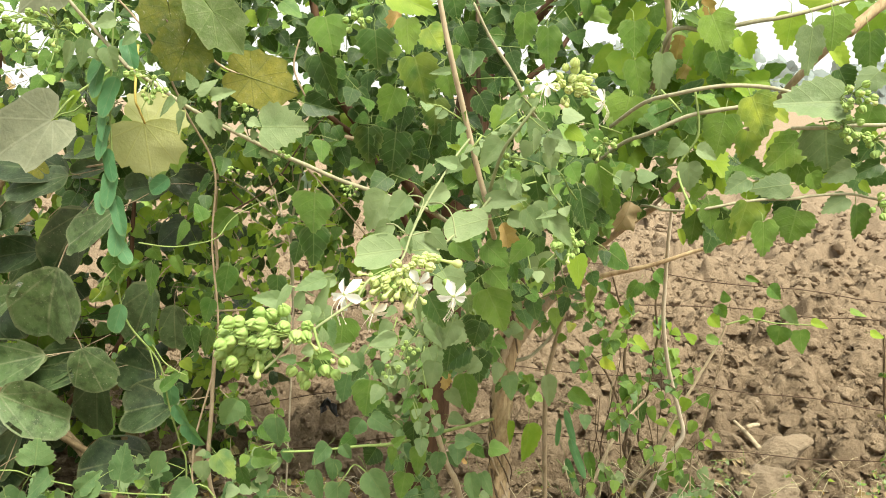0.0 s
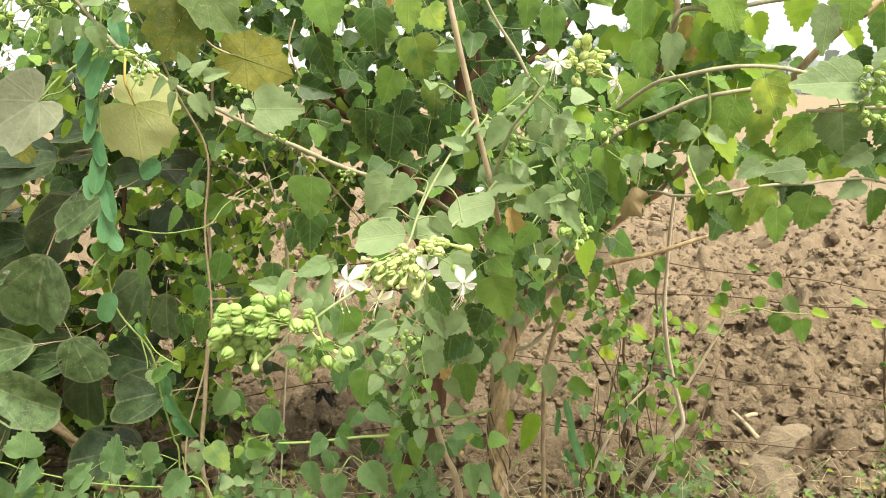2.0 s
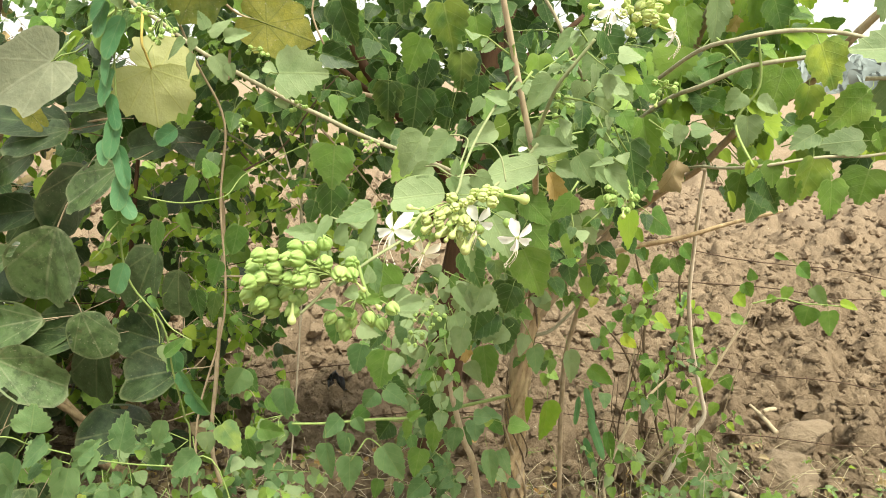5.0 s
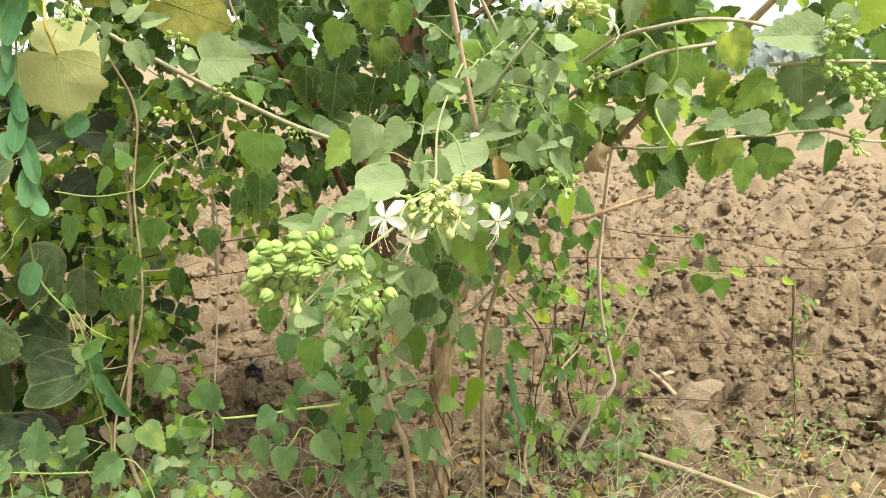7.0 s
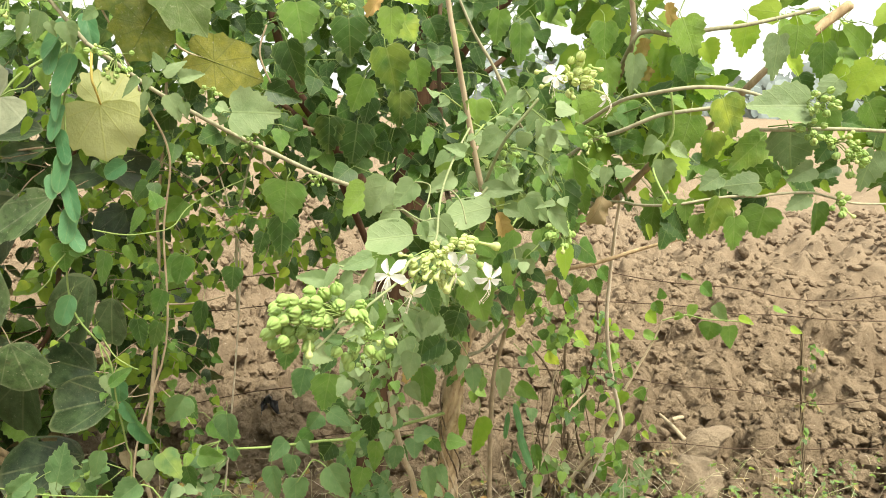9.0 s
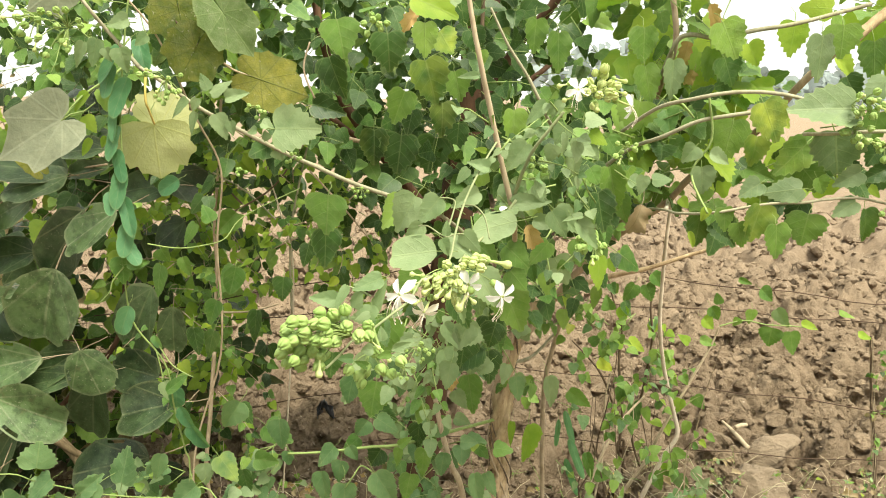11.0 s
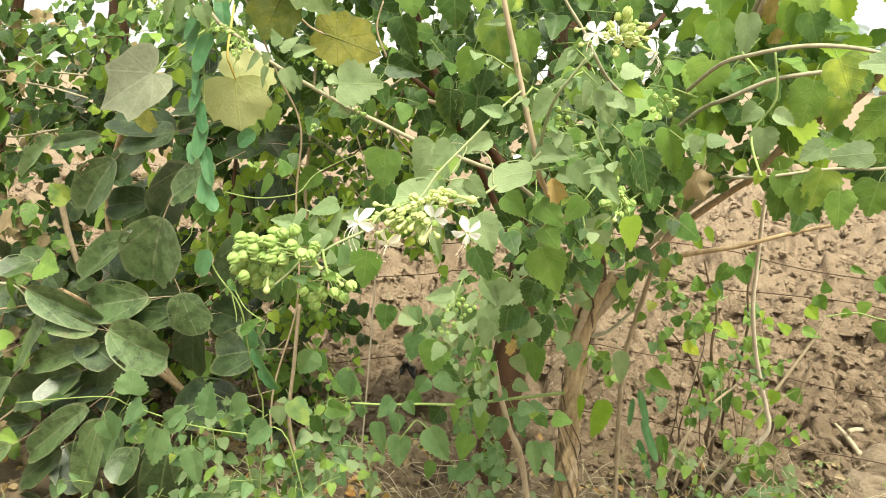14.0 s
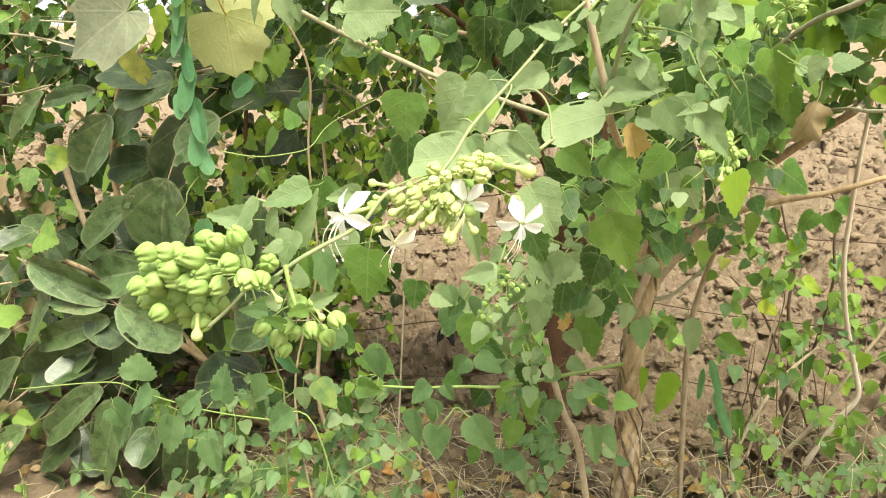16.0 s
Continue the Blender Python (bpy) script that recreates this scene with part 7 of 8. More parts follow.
leaf(lowvine, "E", (-0.842, 1.6, 0.524), (-0.916, 1.6, 0.459), 0.066)
leaf(lowvine, "E", (-0.801, 1.63, 0.51), (-0.778, 1.63, 0.605), 0.070)
leaf(lowvine, "E", (-0.613, 1.62, 0.507), (-0.68, 1.62, 0.449), 0.064)
leaf(lowvine, "E", (-1.061, 1.58, 0.487), (-1.041, 1.58, 0.426), 0.063)
leaf(lowvine, "E", (-0.932, 1.6, 0.492), (-0.953, 1.6, 0.43), 0.042)
leaf(lowvine, "E", (-1.034, 1.6, 0.493), (-1.093, 1.6, 0.351), 0.083)
leaf(lowvine, "E", (-0.912, 1.6, 0.472), (-0.949, 1.6, 0.357), 0.067)
leaf(lowvine, "E", (-0.812, 1.58, 0.43), (-0.804, 1.58, 0.332), 0.063)
leaf(lowvine, "E", (-0.887, 1.6, 0.499), (-0.833, 1.6, 0.545), 0.046)
leaf(lowvine, "E", (-0.985, 1.62, 0.488), (-1.012, 1.62, 0.527), 0.062)
fol = Foliage(23)
fol.cloud((-.95, 1.65, .10), (-.45, 1.95, .50), 50, "eaaeEk", .044, .16)
fol.cloud((-1.2, 1.6, .05), (-.7, 1.9, .28), 40, "eeaEa", .045, .16)
fol.done("foliage", lowvine, "low sage and green leaves near the ground", 260)
climber = plant_root("toothed_climber", (.33, 2.12, 0), "climber with large coarse-toothed green and yellowing leaves", "vine")
stem(climber, "branch", [(0.33, 2.12, -0.06), (0.312, 2.12, 0.493), (0.338, 2.1, 0.722), (0.402, 2, 1.039), (0.456, 1.8, 1.265), (0.461, 1.6, 1.478), (0.471, 1.55, 1.566), (0.453, 1.55, 1.676)], 0.008, 0.006, TWIG_BROWN)
stem(climber, "branch", [(0.46, 1.6, 1.495), (0.448, 1.5, 1.541), (0.457, 1.48, 1.566), (0.478, 1.46, 1.57), (0.518, 1.45, 1.564), (0.597, 1.45, 1.579), (0.66, 1.45, 1.589), (0.722, 1.45, 1.604), (0.813, 1.45, 1.629)], 0.005, 0.004, TWIG)
stem(climber, "branch", [(0.319, 1.35, 1.387), (0.353, 1.25, 1.431), (0.394, 1.2, 1.446), (0.441, 1.18, 1.456), (0.49, 1.17, 1.458), (0.543, 1.16, 1.451), (0.592, 1.16, 1.434)], 0.0036, 0.003, TWIG)
stem(climber, "branch", [(0.307, 1.5, 1.295), (0.352, 1.4, 1.353), (0.386, 1.33, 1.377), (0.441, 1.3, 1.407), (0.482, 1.28, 1.417), (0.531, 1.27, 1.425)], 0.0042, 0.0036, TWIG)
stem(climber, "branch", [(0.379, 1.2, 1.257), (0.401, 1.15, 1.264), (0.426, 1.12, 1.272), (0.468, 1.12, 1.28), (0.511, 1.12, 1.286), (0.554, 1.12, 1.287), (0.588, 1.12, 1.292), (0.639, 1.12, 1.295), (0.678, 1.12, 1.288), (0.726, 1.12, 1.279), (0.812, 1.12, 1.281)], 0.0024, 0.002, TWIG)
stem(climber, "branch", [(0.379, 1.2, 1.257), (0.399, 1.35, 1.241), (0.427, 1.6, 1.197), (0.423, 1.95, 1.081)], 0.0024, 0.003, TWIG)
stem(climber, "branch", [(0.754, 1.4, 1.553), (0.791, 1.4, 1.588), (0.846, 1.4, 1.632)], 0.01, 0.01, BARK)
stem(climber, "branch", [(0.754, 1.4, 1.553), (0.74, 1.45, 1.526), (0.704, 1.5, 1.464), (0.684, 1.6, 1.382), (0.614, 1.7, 1.301), (0.544, 1.85, 1.166)], 0.007, 0.009, TWIG_BROWN)
stem(climber, "branch", [(0.557, 1.15, 1.393), (0.599, 1.13, 1.395), (0.652, 1.12, 1.399), (0.728, 1.12, 1.399), (0.837, 1.12, 1.396)], 0.003, 0.003, TWIG)
stem(climber, "branch", [(0.416, 1.25, 1.415), (0.4, 1.25, 1.433), (0.394, 1.3, 1.452)], 0.002, 0.002, TWIG_GREEN)
stem(climber, "branch", [(0.437, 1.43, 1.229), (0.56, 1.8, 1.2), (0.631, 2.0, 1.178), (0.643, 2.06, 1.021), (0.654, 2.1, 0.892), (0.661, 2.12, 0.78), (0.685, 2.15, 0.66), (0.721, 2.18, 0.534), (0.757, 2.2, 0.428), (0.77, 2.2, 0.358), (0.727, 2.2, 0.277), (0.662, 2.2, 0.122), (0.62, 2.22, -0.05)], 0.0045, 0.0085, VINE_PALE)
stem(climber, "branch", [(0.404, 1.12, 1.27), (0.402, 1.2, 1.325), (0.431, 1.2, 1.38), (0.421, 1.2, 1.451)], 0.002, 0.002, TWIG_GREEN)
leaf(climber, "T", (0.486, 1.12, 1.282), (0.476, 1.12, 1.223), 0.063)
leaf(climber, "T", (0.51, 1.11, 1.253), (0.515, 1.11, 1.198), 0.045)
leaf(climber, "D", (0.567, 1.15, 1.285), (0.547, 1.15, 1.242), 0.039)
leaf(climber, "T", (0.56, 1.11, 1.27), (0.551, 1.11, 1.22), 0.061)
leaf(climber, "T", (0.654, 1.12, 1.277), (0.661, 1.12, 1.224), 0.037)
leaf(climber, "T", (0.453, 1.12, 1.254), (0.464, 1.12, 1.214), 0.033)
leaf(climber, "T", (0.43, 1.12, 1.278), (0.435, 1.12, 1.239), 0.031)
leaf(climber, "y", (0.404, 1.13, 1.277), (0.4, 1.13, 1.254), 0.019)
leaf(climber, "l", (0.439, 1.3, 1.207), (0.453, 1.3, 1.176), 0.014)
leaf(climber, "o", (0.48, 1.5, 1.56), (0.471, 1.5, 1.519), 0.029)
leaf(climber, "o", (0.535, 1.55, 1.637), (0.557, 1.55, 1.594), 0.034)
leaf(climber, "o", (0.495, 1.5, 1.503), (0.48, 1.5, 1.475), 0.027)
leaf(climber, "U", (0.916, 1.4, 1.52), (0.874, 1.4, 1.449), 0.070)
leaf(climber, "U", (0.879, 1.45, 1.523), (0.853, 1.45, 1.465), 0.055)
leaf(climber, "H", (0.746, 1.13, 1.365), (0.733, 1.13, 1.298), 0.054)
leaf(climber, "T", (0.774, 1.2, 1.444), (0.802, 1.2, 1.4), 0.055)
leaf(climber, "T", (0.781, 1.15, 1.409), (0.784, 1.15, 1.339), 0.071)
leaf(climber, "H", (0.82, 1.13, 1.323), (0.813, 1.13, 1.261), 0.054)
leaf(climber, "T", (0.875, 1.2, 1.446), (0.869, 1.2, 1.374), 0.074)
bud_head(climber, (0.625, 1.1, 1.441), 0.02, 11, 0.0095, 1687, 2, "small head of pale green buds")
bud_head(climber, (0.617, 1.1, 1.395), 0.022, 12, 0.0095, 1728, 2, "small head of pale green buds")
bud_head(climber, (0.661, 1.1, 1.372), 0.02, 8, 0.009, 1805, 2, "small head of pale green buds")
bud_head(climber, (0.682, 1.1, 1.275), 0.022, 8, 0.01, 1930, 2, "small head of pale green buds")
bud_head(climber, (0.605, 1.1, 1.436), 0.012, 5, 0.008, 1668, 2, "small head of pale green buds")
bud_head(climber, (0.664, 1.1, 1.374), .018, 9, .0095, 1650, 2, "small head of pale green buds")
bud_head(climber, (0.698, 1.1, 1.366), .018, 9, .0095, 1695, 2, "small head of pale green buds")
bud_head(climber, (0.692, 1.1, 1.345), .018, 9, .0095, 1710, 2, "small head of pale green buds")
leaf(climber, "T", (0.375, 1.45, 1.581), (0.38, 1.45, 1.515), 0.070, .4, .55)
leaf(climber, "H", (0.405, 1.35, 1.515), (0.406, 1.35, 1.446), 0.043, .4, .55)
leaf(climber, "K", (0.368, 1.4, 1.507), (0.384, 1.4, 1.436), 0.049, .4, .55)
leaf(climber, "K", (0.471, 1.3, 1.577), (0.501, 1.3, 1.516), 0.065, .4, .55)
leaf(climber, "T", (0.517, 1.4, 1.523), (0.537, 1.4, 1.471), 0.056, .4, .55)
leaf(climber, "U", (0.56, 1.4, 1.549), (0.585, 1.4, 1.509), 0.045, .4, .55)
leaf(climber, "U", (0.636, 1.45, 1.47), (0.577, 1.45, 1.469), 0.040, .4, .55)
leaf(climber, "K", (0.362, 1.4, 1.441), (0.35, 1.4, 1.384), 0.079, .4, .55)
leaf(climber, "K", (0.426, 1.42, 1.433), (0.424, 1.42, 1.389), 0.052, .4, .55)
leaf(climber, "D", (0.424, 1.45, 1.361), (0.348, 1.45, 1.333), 0.060, .4, .55)
leaf(climber, "T", (0.459, 1.35, 1.407), (0.465, 1.35, 1.347), 0.045, .4, .55)
leaf(climber, "K", (0.525, 1.35, 1.408), (0.512, 1.35, 1.33), 0.069, .4, .55)
leaf(climber, "T", (0.512, 1.2, 1.441), (0.541, 1.2, 1.377), 0.067, .4, .55)
leaf(climber, "T", (0.549, 1.3, 1.381), (0.544, 1.3, 1.327), 0.046, .4, .55)
leaf(climber, "H", (0.614, 1.12, 1.432), (0.516, 1.12, 1.431), 0.074, .4, .55)
leaf(climber, "T", (0.615, 1.25, 1.372), (0.564, 1.25, 1.317), 0.060, .4, .55)
leaf(climber, "H", (0.608, 1.15, 1.398), (0.622, 1.15, 1.329), 0.092, .4, .55)
leaf(climber, "K", (0.629, 1.2, 1.564), (0.632, 1.2, 1.512), 0.064, .4, .55)
leaf(climber, "H", (0.597, 1.2, 1.547), (0.597, 1.2, 1.474), 0.048, .4, .55)
leaf(climber, "U", (0.702, 1.35, 1.522), (0.741, 1.35, 1.489), 0.043, .4, .55)
leaf(climber, "D", (0.67, 1.25, 1.485), (0.694, 1.25, 1.445), 0.042, .4, .55)
leaf(climber, "H", (0.681, 1.15, 1.478), (0.649, 1.15, 1.445), 0.041, .4, .55)
leaf(climber, "T", (0.74, 1.3, 1.547), (0.75, 1.3, 1.478), 0.052, .4, .55)
leaf(climber, "H", (0.549, 1.12, 1.309), (0.49, 1.12, 1.302), 0.041, .4, .55)
leaf(climber, "D", (0.555, 1.15, 1.299), (0.509, 1.15, 1.274), 0.031, .4, .55)
leaf(climber, "H", (0.488, 1.13, 1.316), (0.456, 1.13, 1.294), 0.036, .4, .55)
leaf(climber, "H", (0.639, 1.12, 1.336), (0.6, 1.12, 1.314), 0.034, .4, .55)
leaf(climber, "D", (0.699, 1.15, 1.338), (0.658, 1.15, 1.318), 0.031, .4, .55)
leaf(climber, "y", (0.65, 1.11, 1.314), (0.669, 1.11, 1.297), 0.016, .4, .55)
leaf(climber, "H", (0.637, 1.12, 1.289), (0.603, 1.12, 1.265), 0.031, .4, .55)
leaf(climber, "a", (0.406, 1.2, 1.369), (0.385, 1.2, 1.343), 0.035, .4, .55)
leaf(climber, "a", (0.43, 1.2, 1.357), (0.466, 1.2, 1.342), 0.029, .4, .55)
leaf(climber, "H", (0.418, 1.2, 1.335), (0.422, 1.2, 1.289), 0.042, .4, .55)
leaf(climber, "a", (0.337, 1.2, 1.313), (0.371, 1.2, 1.314), 0.025, .4, .55)
leaf(climber, "a", (0.323, 1.2, 1.32), (0.316, 1.2, 1.287), 0.023, .4, .55)
leaf(climber, "y", (0.386, 1.2, 1.283), (0.401, 1.2, 1.265), 0.019, .4, .55)
leaf(climber, "T", (0.287, 1.3, 1.324), (0.307, 1.3, 1.243), 0.048, .4, .55)
leaf(climber, "T", (0.333, 1.35, 1.314), (0.363, 1.35, 1.258), 0.043, .4, .55)
leaf(climber, "U", (0.692, 1.5, 1.599), (0.689, 1.5, 1.531), 0.072, .4, .55)
leaf(climber, "U", (0.855, 1.5, 1.601), (0.831, 1.5, 1.543), 0.060, .4, .55)
leaf(climber, "o", (0.494, 1.55, 1.543), (0.485, 1.55, 1.515), 0.032, .4, .55)
leaf(climber, "U", (0.519, 1.5, 1.524), (0.528, 1.5, 1.486), 0.036, .4, .55)
leaf(climber, "U", (0.496, 1.5, 1.464), (0.533, 1.5, 1.426), 0.041, .4, .55)
leaf(climber, "T", (0.705, 1.2, 1.427), (0.695, 1.2, 1.374), 0.044, .4, .55)
leaf(climber, "D", (0.714, 1.2, 1.37), (0.695, 1.2, 1.338), 0.039, .4, .55)
leaf(climber, "T", (0.641, 1.25, 1.313), (0.654, 1.25, 1.285), 0.034, .4, .55)
fol = Foliage(24)
fol.cloud((.40, 1.45, 1.42), (.62, 1.9, 1.85), 42, "TUUUK", .075, .2)
fol.cloud((.95, 1.4, 1.45), (1.6, 1.9, 1.9), 50, "TUUK", .085, .2)
fol.cloud((.5, 1.45, 1.24), (1.4, 1.8, 1.48), 40, "TUTTD", .070, .15)
fol.cloud((.25, 1.5, 1.25), (.6, 1.9, 1.5), 36, "TDKb", .060, .16)
fol.done("foliage", climber, "green and lime toothed leaves, light from behind partly put into the lime", 200)
tree = plant_root("tree", (-.09, 2.3, 0), "dark-barked tree overgrown with creepers behind the shrub", "tree")
stem(tree, "trunk", [(-0.1, 2.3, -0.1), (-0.089, 2.3, 0.113), (-0.048, 2.3, 0.45), (0.001, 2.3, 0.845), (0.055, 2.3, 1.215), (0.097, 2.3, 1.527), (0.112, 2.3, 1.726), (0.126, 2.3, 1.964), (0.13, 2.3, 2.338)], 0.062, 0.045, BARK_DARK, 14, .12, label="dark red-brown furrowed bark")
stem(tree, "limb", [(0.019, 2.3, 0.996), (-0.152, 2.2, 1.225), (-0.27, 2.1, 1.396), (-0.315, 2.1, 1.49), (-0.357, 2.1, 1.644), (-0.38, 2.1, 1.851)], 0.018, 0.01, BARK_DARK)
stem(tree, "limb", [(-0.055, 2.3, 0.883), (-0.208, 2.1, 1.267), (-0.286, 2, 1.368), (-0.347, 2, 1.413)], 0.012, 0.006, BARK_DARK)
stem(tree, "limb", [(0.072, 2.3, 1.215), (0.192, 2.3, 1.561), (0.328, 2.2, 1.744), (0.414, 2.2, 2.013)], 0.02, 0.012, BARK_DARK)
stem(tree, "limb", [(0.089, 2.3, 1.391), (0.296, 2.3, 1.527), (0.393, 2.4, 1.634), (0.493, 2.5, 1.819)], 0.01, 0.006, BARK_DARK)
fol = Foliage(25)
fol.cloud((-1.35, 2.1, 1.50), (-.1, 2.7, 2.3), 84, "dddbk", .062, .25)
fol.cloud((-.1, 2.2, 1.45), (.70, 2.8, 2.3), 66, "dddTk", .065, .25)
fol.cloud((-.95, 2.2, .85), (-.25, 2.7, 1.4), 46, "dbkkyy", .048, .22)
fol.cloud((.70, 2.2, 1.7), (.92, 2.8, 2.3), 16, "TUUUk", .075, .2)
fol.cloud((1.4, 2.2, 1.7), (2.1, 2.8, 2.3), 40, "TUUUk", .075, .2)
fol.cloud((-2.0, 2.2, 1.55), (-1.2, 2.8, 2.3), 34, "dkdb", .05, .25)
# dark fill: part of the crown's depth shade is in these leaves' colour
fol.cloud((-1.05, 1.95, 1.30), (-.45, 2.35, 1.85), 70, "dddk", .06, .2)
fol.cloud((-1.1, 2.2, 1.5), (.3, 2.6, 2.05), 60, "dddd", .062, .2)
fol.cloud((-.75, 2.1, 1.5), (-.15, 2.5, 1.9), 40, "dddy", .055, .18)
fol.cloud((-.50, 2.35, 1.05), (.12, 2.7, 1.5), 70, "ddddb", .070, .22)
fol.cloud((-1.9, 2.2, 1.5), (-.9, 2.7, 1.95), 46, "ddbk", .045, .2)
fol.done("crown", tree, "dark green drooping leaves with gaps of sky, shade partly in their colour", 280)
thicket = plant_root("thicket", (-.55, 2.3, 0), "thicket of thin brown and green twigs with small lime leaves", "bush")
stem(thicket, "twig", [(-0.706, 2.1, 0.715), (-0.683, 2.1, 0.929), (-0.682, 2.1, 1.067), (-0.662, 2.1, 1.234), (-0.638, 2.1, 1.475)], 0.005, 0.004, TWIG_BROWN)
stem(thicket, "twig", [(-0.483, 2.2, 0.758), (-0.48, 2.2, 1.014), (-0.446, 2.2, 1.19), (-0.385, 2.2, 1.427)], 0.004, 0.003, TWIG)
stem(thicket, "twig", [(-0.646, 2.1, 1.101), (-0.507, 2.1, 1.185), (-0.42, 2.1, 1.3), (-0.334, 2.1, 1.396)], 0.003, 0.002, TWIG_DARK)
stem(thicket, "twig", [(-0.687, 2.1, 1.234), (-0.575, 2.1, 1.168), (-0.48, 2.1, 1.068)], 0.003, 0.002, TWIG)
stem(thicket, "twig", [(-0.655, 2.2, 0.905), (-0.544, 2.2, 0.978), (-0.399, 2.2, 1.05), (-0.256, 2.2, 1.173)], 0.003, 0.002, TWIG_BROWN)
stem(thicket, "twig", [(-0.535, 2.1, 1.283), (-0.479, 2.1, 1.084), (-0.456, 2.1, 0.86), (-0.55, 2.2, 0)], 0.002, 0.003, VINE_PALE)
stem(thicket, "twig", [(-0.377, 2, 1.244), (-0.293, 2, 1.15), (-0.216, 2, 1.054)], 0.003, 0.002, TWIG_BROWN)
stem(thicket, "twig", [(-0.664, 2, 0.836), (-0.55, 1.95, 0.855), (-0.456, 1.9, 0.891)], 0.003, 0.002, DRY_STALK)
stem(thicket, "twig", [(-0.271, 1.9, 1.343), (-0.212, 1.9, 1.328), (-0.168, 1.9, 1.31)], 0.006, 0.005, TWIG_BROWN)
stem(thicket, "twig", [(-0.292, 1.6, 1.443), (-0.314, 1.6, 1.503), (-0.299, 1.6, 1.561)], 0.0022, 0.0018, TWIG_BROWN)
stem(thicket, "twig", [(-0.594, 2.1, 1.135), (-0.625, 2.1, 1.168), (-0.64, 2.1, 1.201)], 0.003, 0.002, TWIG_DARK)
stem(thicket, "twig", [(-0.672, 2, 0.715), (-0.693, 2, 0.538), (-0.715, 2, 0.279), (-0.62, 2, 0)], 0.006, 0.007, TWIG_BROWN)
fol = Foliage(26)
fol.cloud((-.95, 2.0, .95), (-.25, 2.5, 1.45), 50, "bkylyd", .040, .22, TWIG_BROWN)
fol.cloud((-.88, 2.0, .55), (-.60, 2.4, .95), 26, "bkymd", .036, .2, TWIG_BROWN)
fol.cloud((-.8, 2.0, .02), (-.2, 2.5, .2), 14, "kynnk", .030, .14, TWIG_BROWN)
fol.cloud((-1.6, 2.4, .1), (-.7, 2.8, .6), 50, "ynkdn", .04, .2, TWIG_BROWN)
fol.cloud((-.22, 2.3, .45), (.15, 2.7, 1.0), 22, "dbkk", .045, .2, TWIG_BROWN)
fol.cloud((-1.0, 2.4, .3), (-.72, 2.8, 1.2), 16, "dddk", .05, .22, TWIG_BROWN)
fol.done("foliage", thicket, "small lime, green and withered leaves on thin twigs", 280)
sapling = plant_root("sapling", (.86, 2.25, 0), "thin pale-stemmed sapling with small bright green leaves", "sapling")
stem(sapling, "branch", [(0.86, 2.25, -0.05), (0.617, 2.25, 0.066), (0.684, 2.25, 0.235), (0.75, 2.25, 0.388), (0.833, 2.28, 0.526), (0.897, 2.3, 0.637), (0.919, 2.3, 0.706)], 0.0075, 0.003, DRY_STALK)
stem(sapling, "branch", [(0.919, 2.3, 0.706), (1, 2.3, 0.726), (1.074, 2.3, 0.712), (1.166, 2.3, 0.707), (1.241, 2.3, 0.698)], 0.0028, 0.002, TWIG_GREEN)
stem(sapling, "branch", [(0.634, 2.4, 0.197), (0.639, 2.4, 0.37), (0.617, 2.4, 0.538), (0.621, 2.4, 0.661), (0.587, 2.4, 0.762), (0.564, 2.4, 0.841)], 0.006, 0.003, TWIG_DARK)
stem(sapling, "branch", [(0.64, 2.4, 0.284), (0.594, 2.4, 0.412), (0.55, 2.4, 0.506), (0.488, 2.4, 0.579), (0.448, 2.4, 0.62)], 0.005, 0.003, TWIG_DARK)
stem(sapling, "branch", [(0.653, 2.4, 0.109), (0.652, 2.4, 0.241), (0.634, 2.4, 0.197), (0.75, 2.4, -0.05)], 0.006, 0.006, TWIG_DARK)
stem(sapling, "branch", [(0.7, 2.3, 0.675), (0.685, 2.3, 0.772), (0.689, 2.3, 0.848), (0.659, 2.3, 0.905)], 0.004, 0.003, TWIG_DARK)
stem(sapling, "branch", [(0.7, 2.3, 0.675), (0.696, 2.35, 0.476), (0.682, 2.4, 0.241), (0.8, 2.4, -0.03)], 0.004, 0.005, TWIG_DARK)
stem(sapling, "branch", [(0.75, 2.25, 0.388), (0.837, 2.25, 0.469), (0.873, 2.25, 0.479)], 0.002, 0.0015, TWIG_GREEN)
stem(sapling, "branch", [(0.65, 2.25, 0.172), (0.723, 2.2, 0.302), (0.819, 2.2, 0.243), (0.897, 2.2, 0.183)], 0.003, 0.002, DRY_STALK)
stem(sapling, "branch", [(0.509, 2.2, 0.133), (0.541, 2.25, 0.274), (0.552, 2.3, 0.455), (0.575, 2.3, 0.576)], 0.004, 0.002, DRY_STALK)
for _k in range(9):
    _x, _y = rng.uniform(.45, .80), rng.uniform(2.1, 2.42)
    _path = [(_x, _y, -.03)]
    for _i in range(5):
        _path.append((_path[-1][0] + rng.uniform(-.035, .035), _path[-1][1] + rng.uniform(-.03, .03), _path[-1][2] + rng.uniform(.06, .18)))
    stem(sapling, "twig", _path, rng.uniform(.0022, .0038), .0012, rng.choice((TWIG_DARK, TWIG_DARK, TWIG_BROWN, DRY_STALK)), 5)
leaf(sapling, "b", (1.097, 2.3, 0.701), (1.089, 2.3, 0.635), 0.078)
leaf(sapling, "b", (1.159, 2.3, 0.688), (1.177, 2.3, 0.604), 0.063)
leaf(sapling, "k", (1.024, 2.3, 0.764), (1.019, 2.3, 0.712), 0.044)
leaf(sapling, "a", (1.102, 2.3, 0.765), (1.152, 2.3, 0.701), 0.048)
leaf(sapling, "b", (0.886, 2.3, 0.773), (0.917, 2.3, 0.725), 0.044)
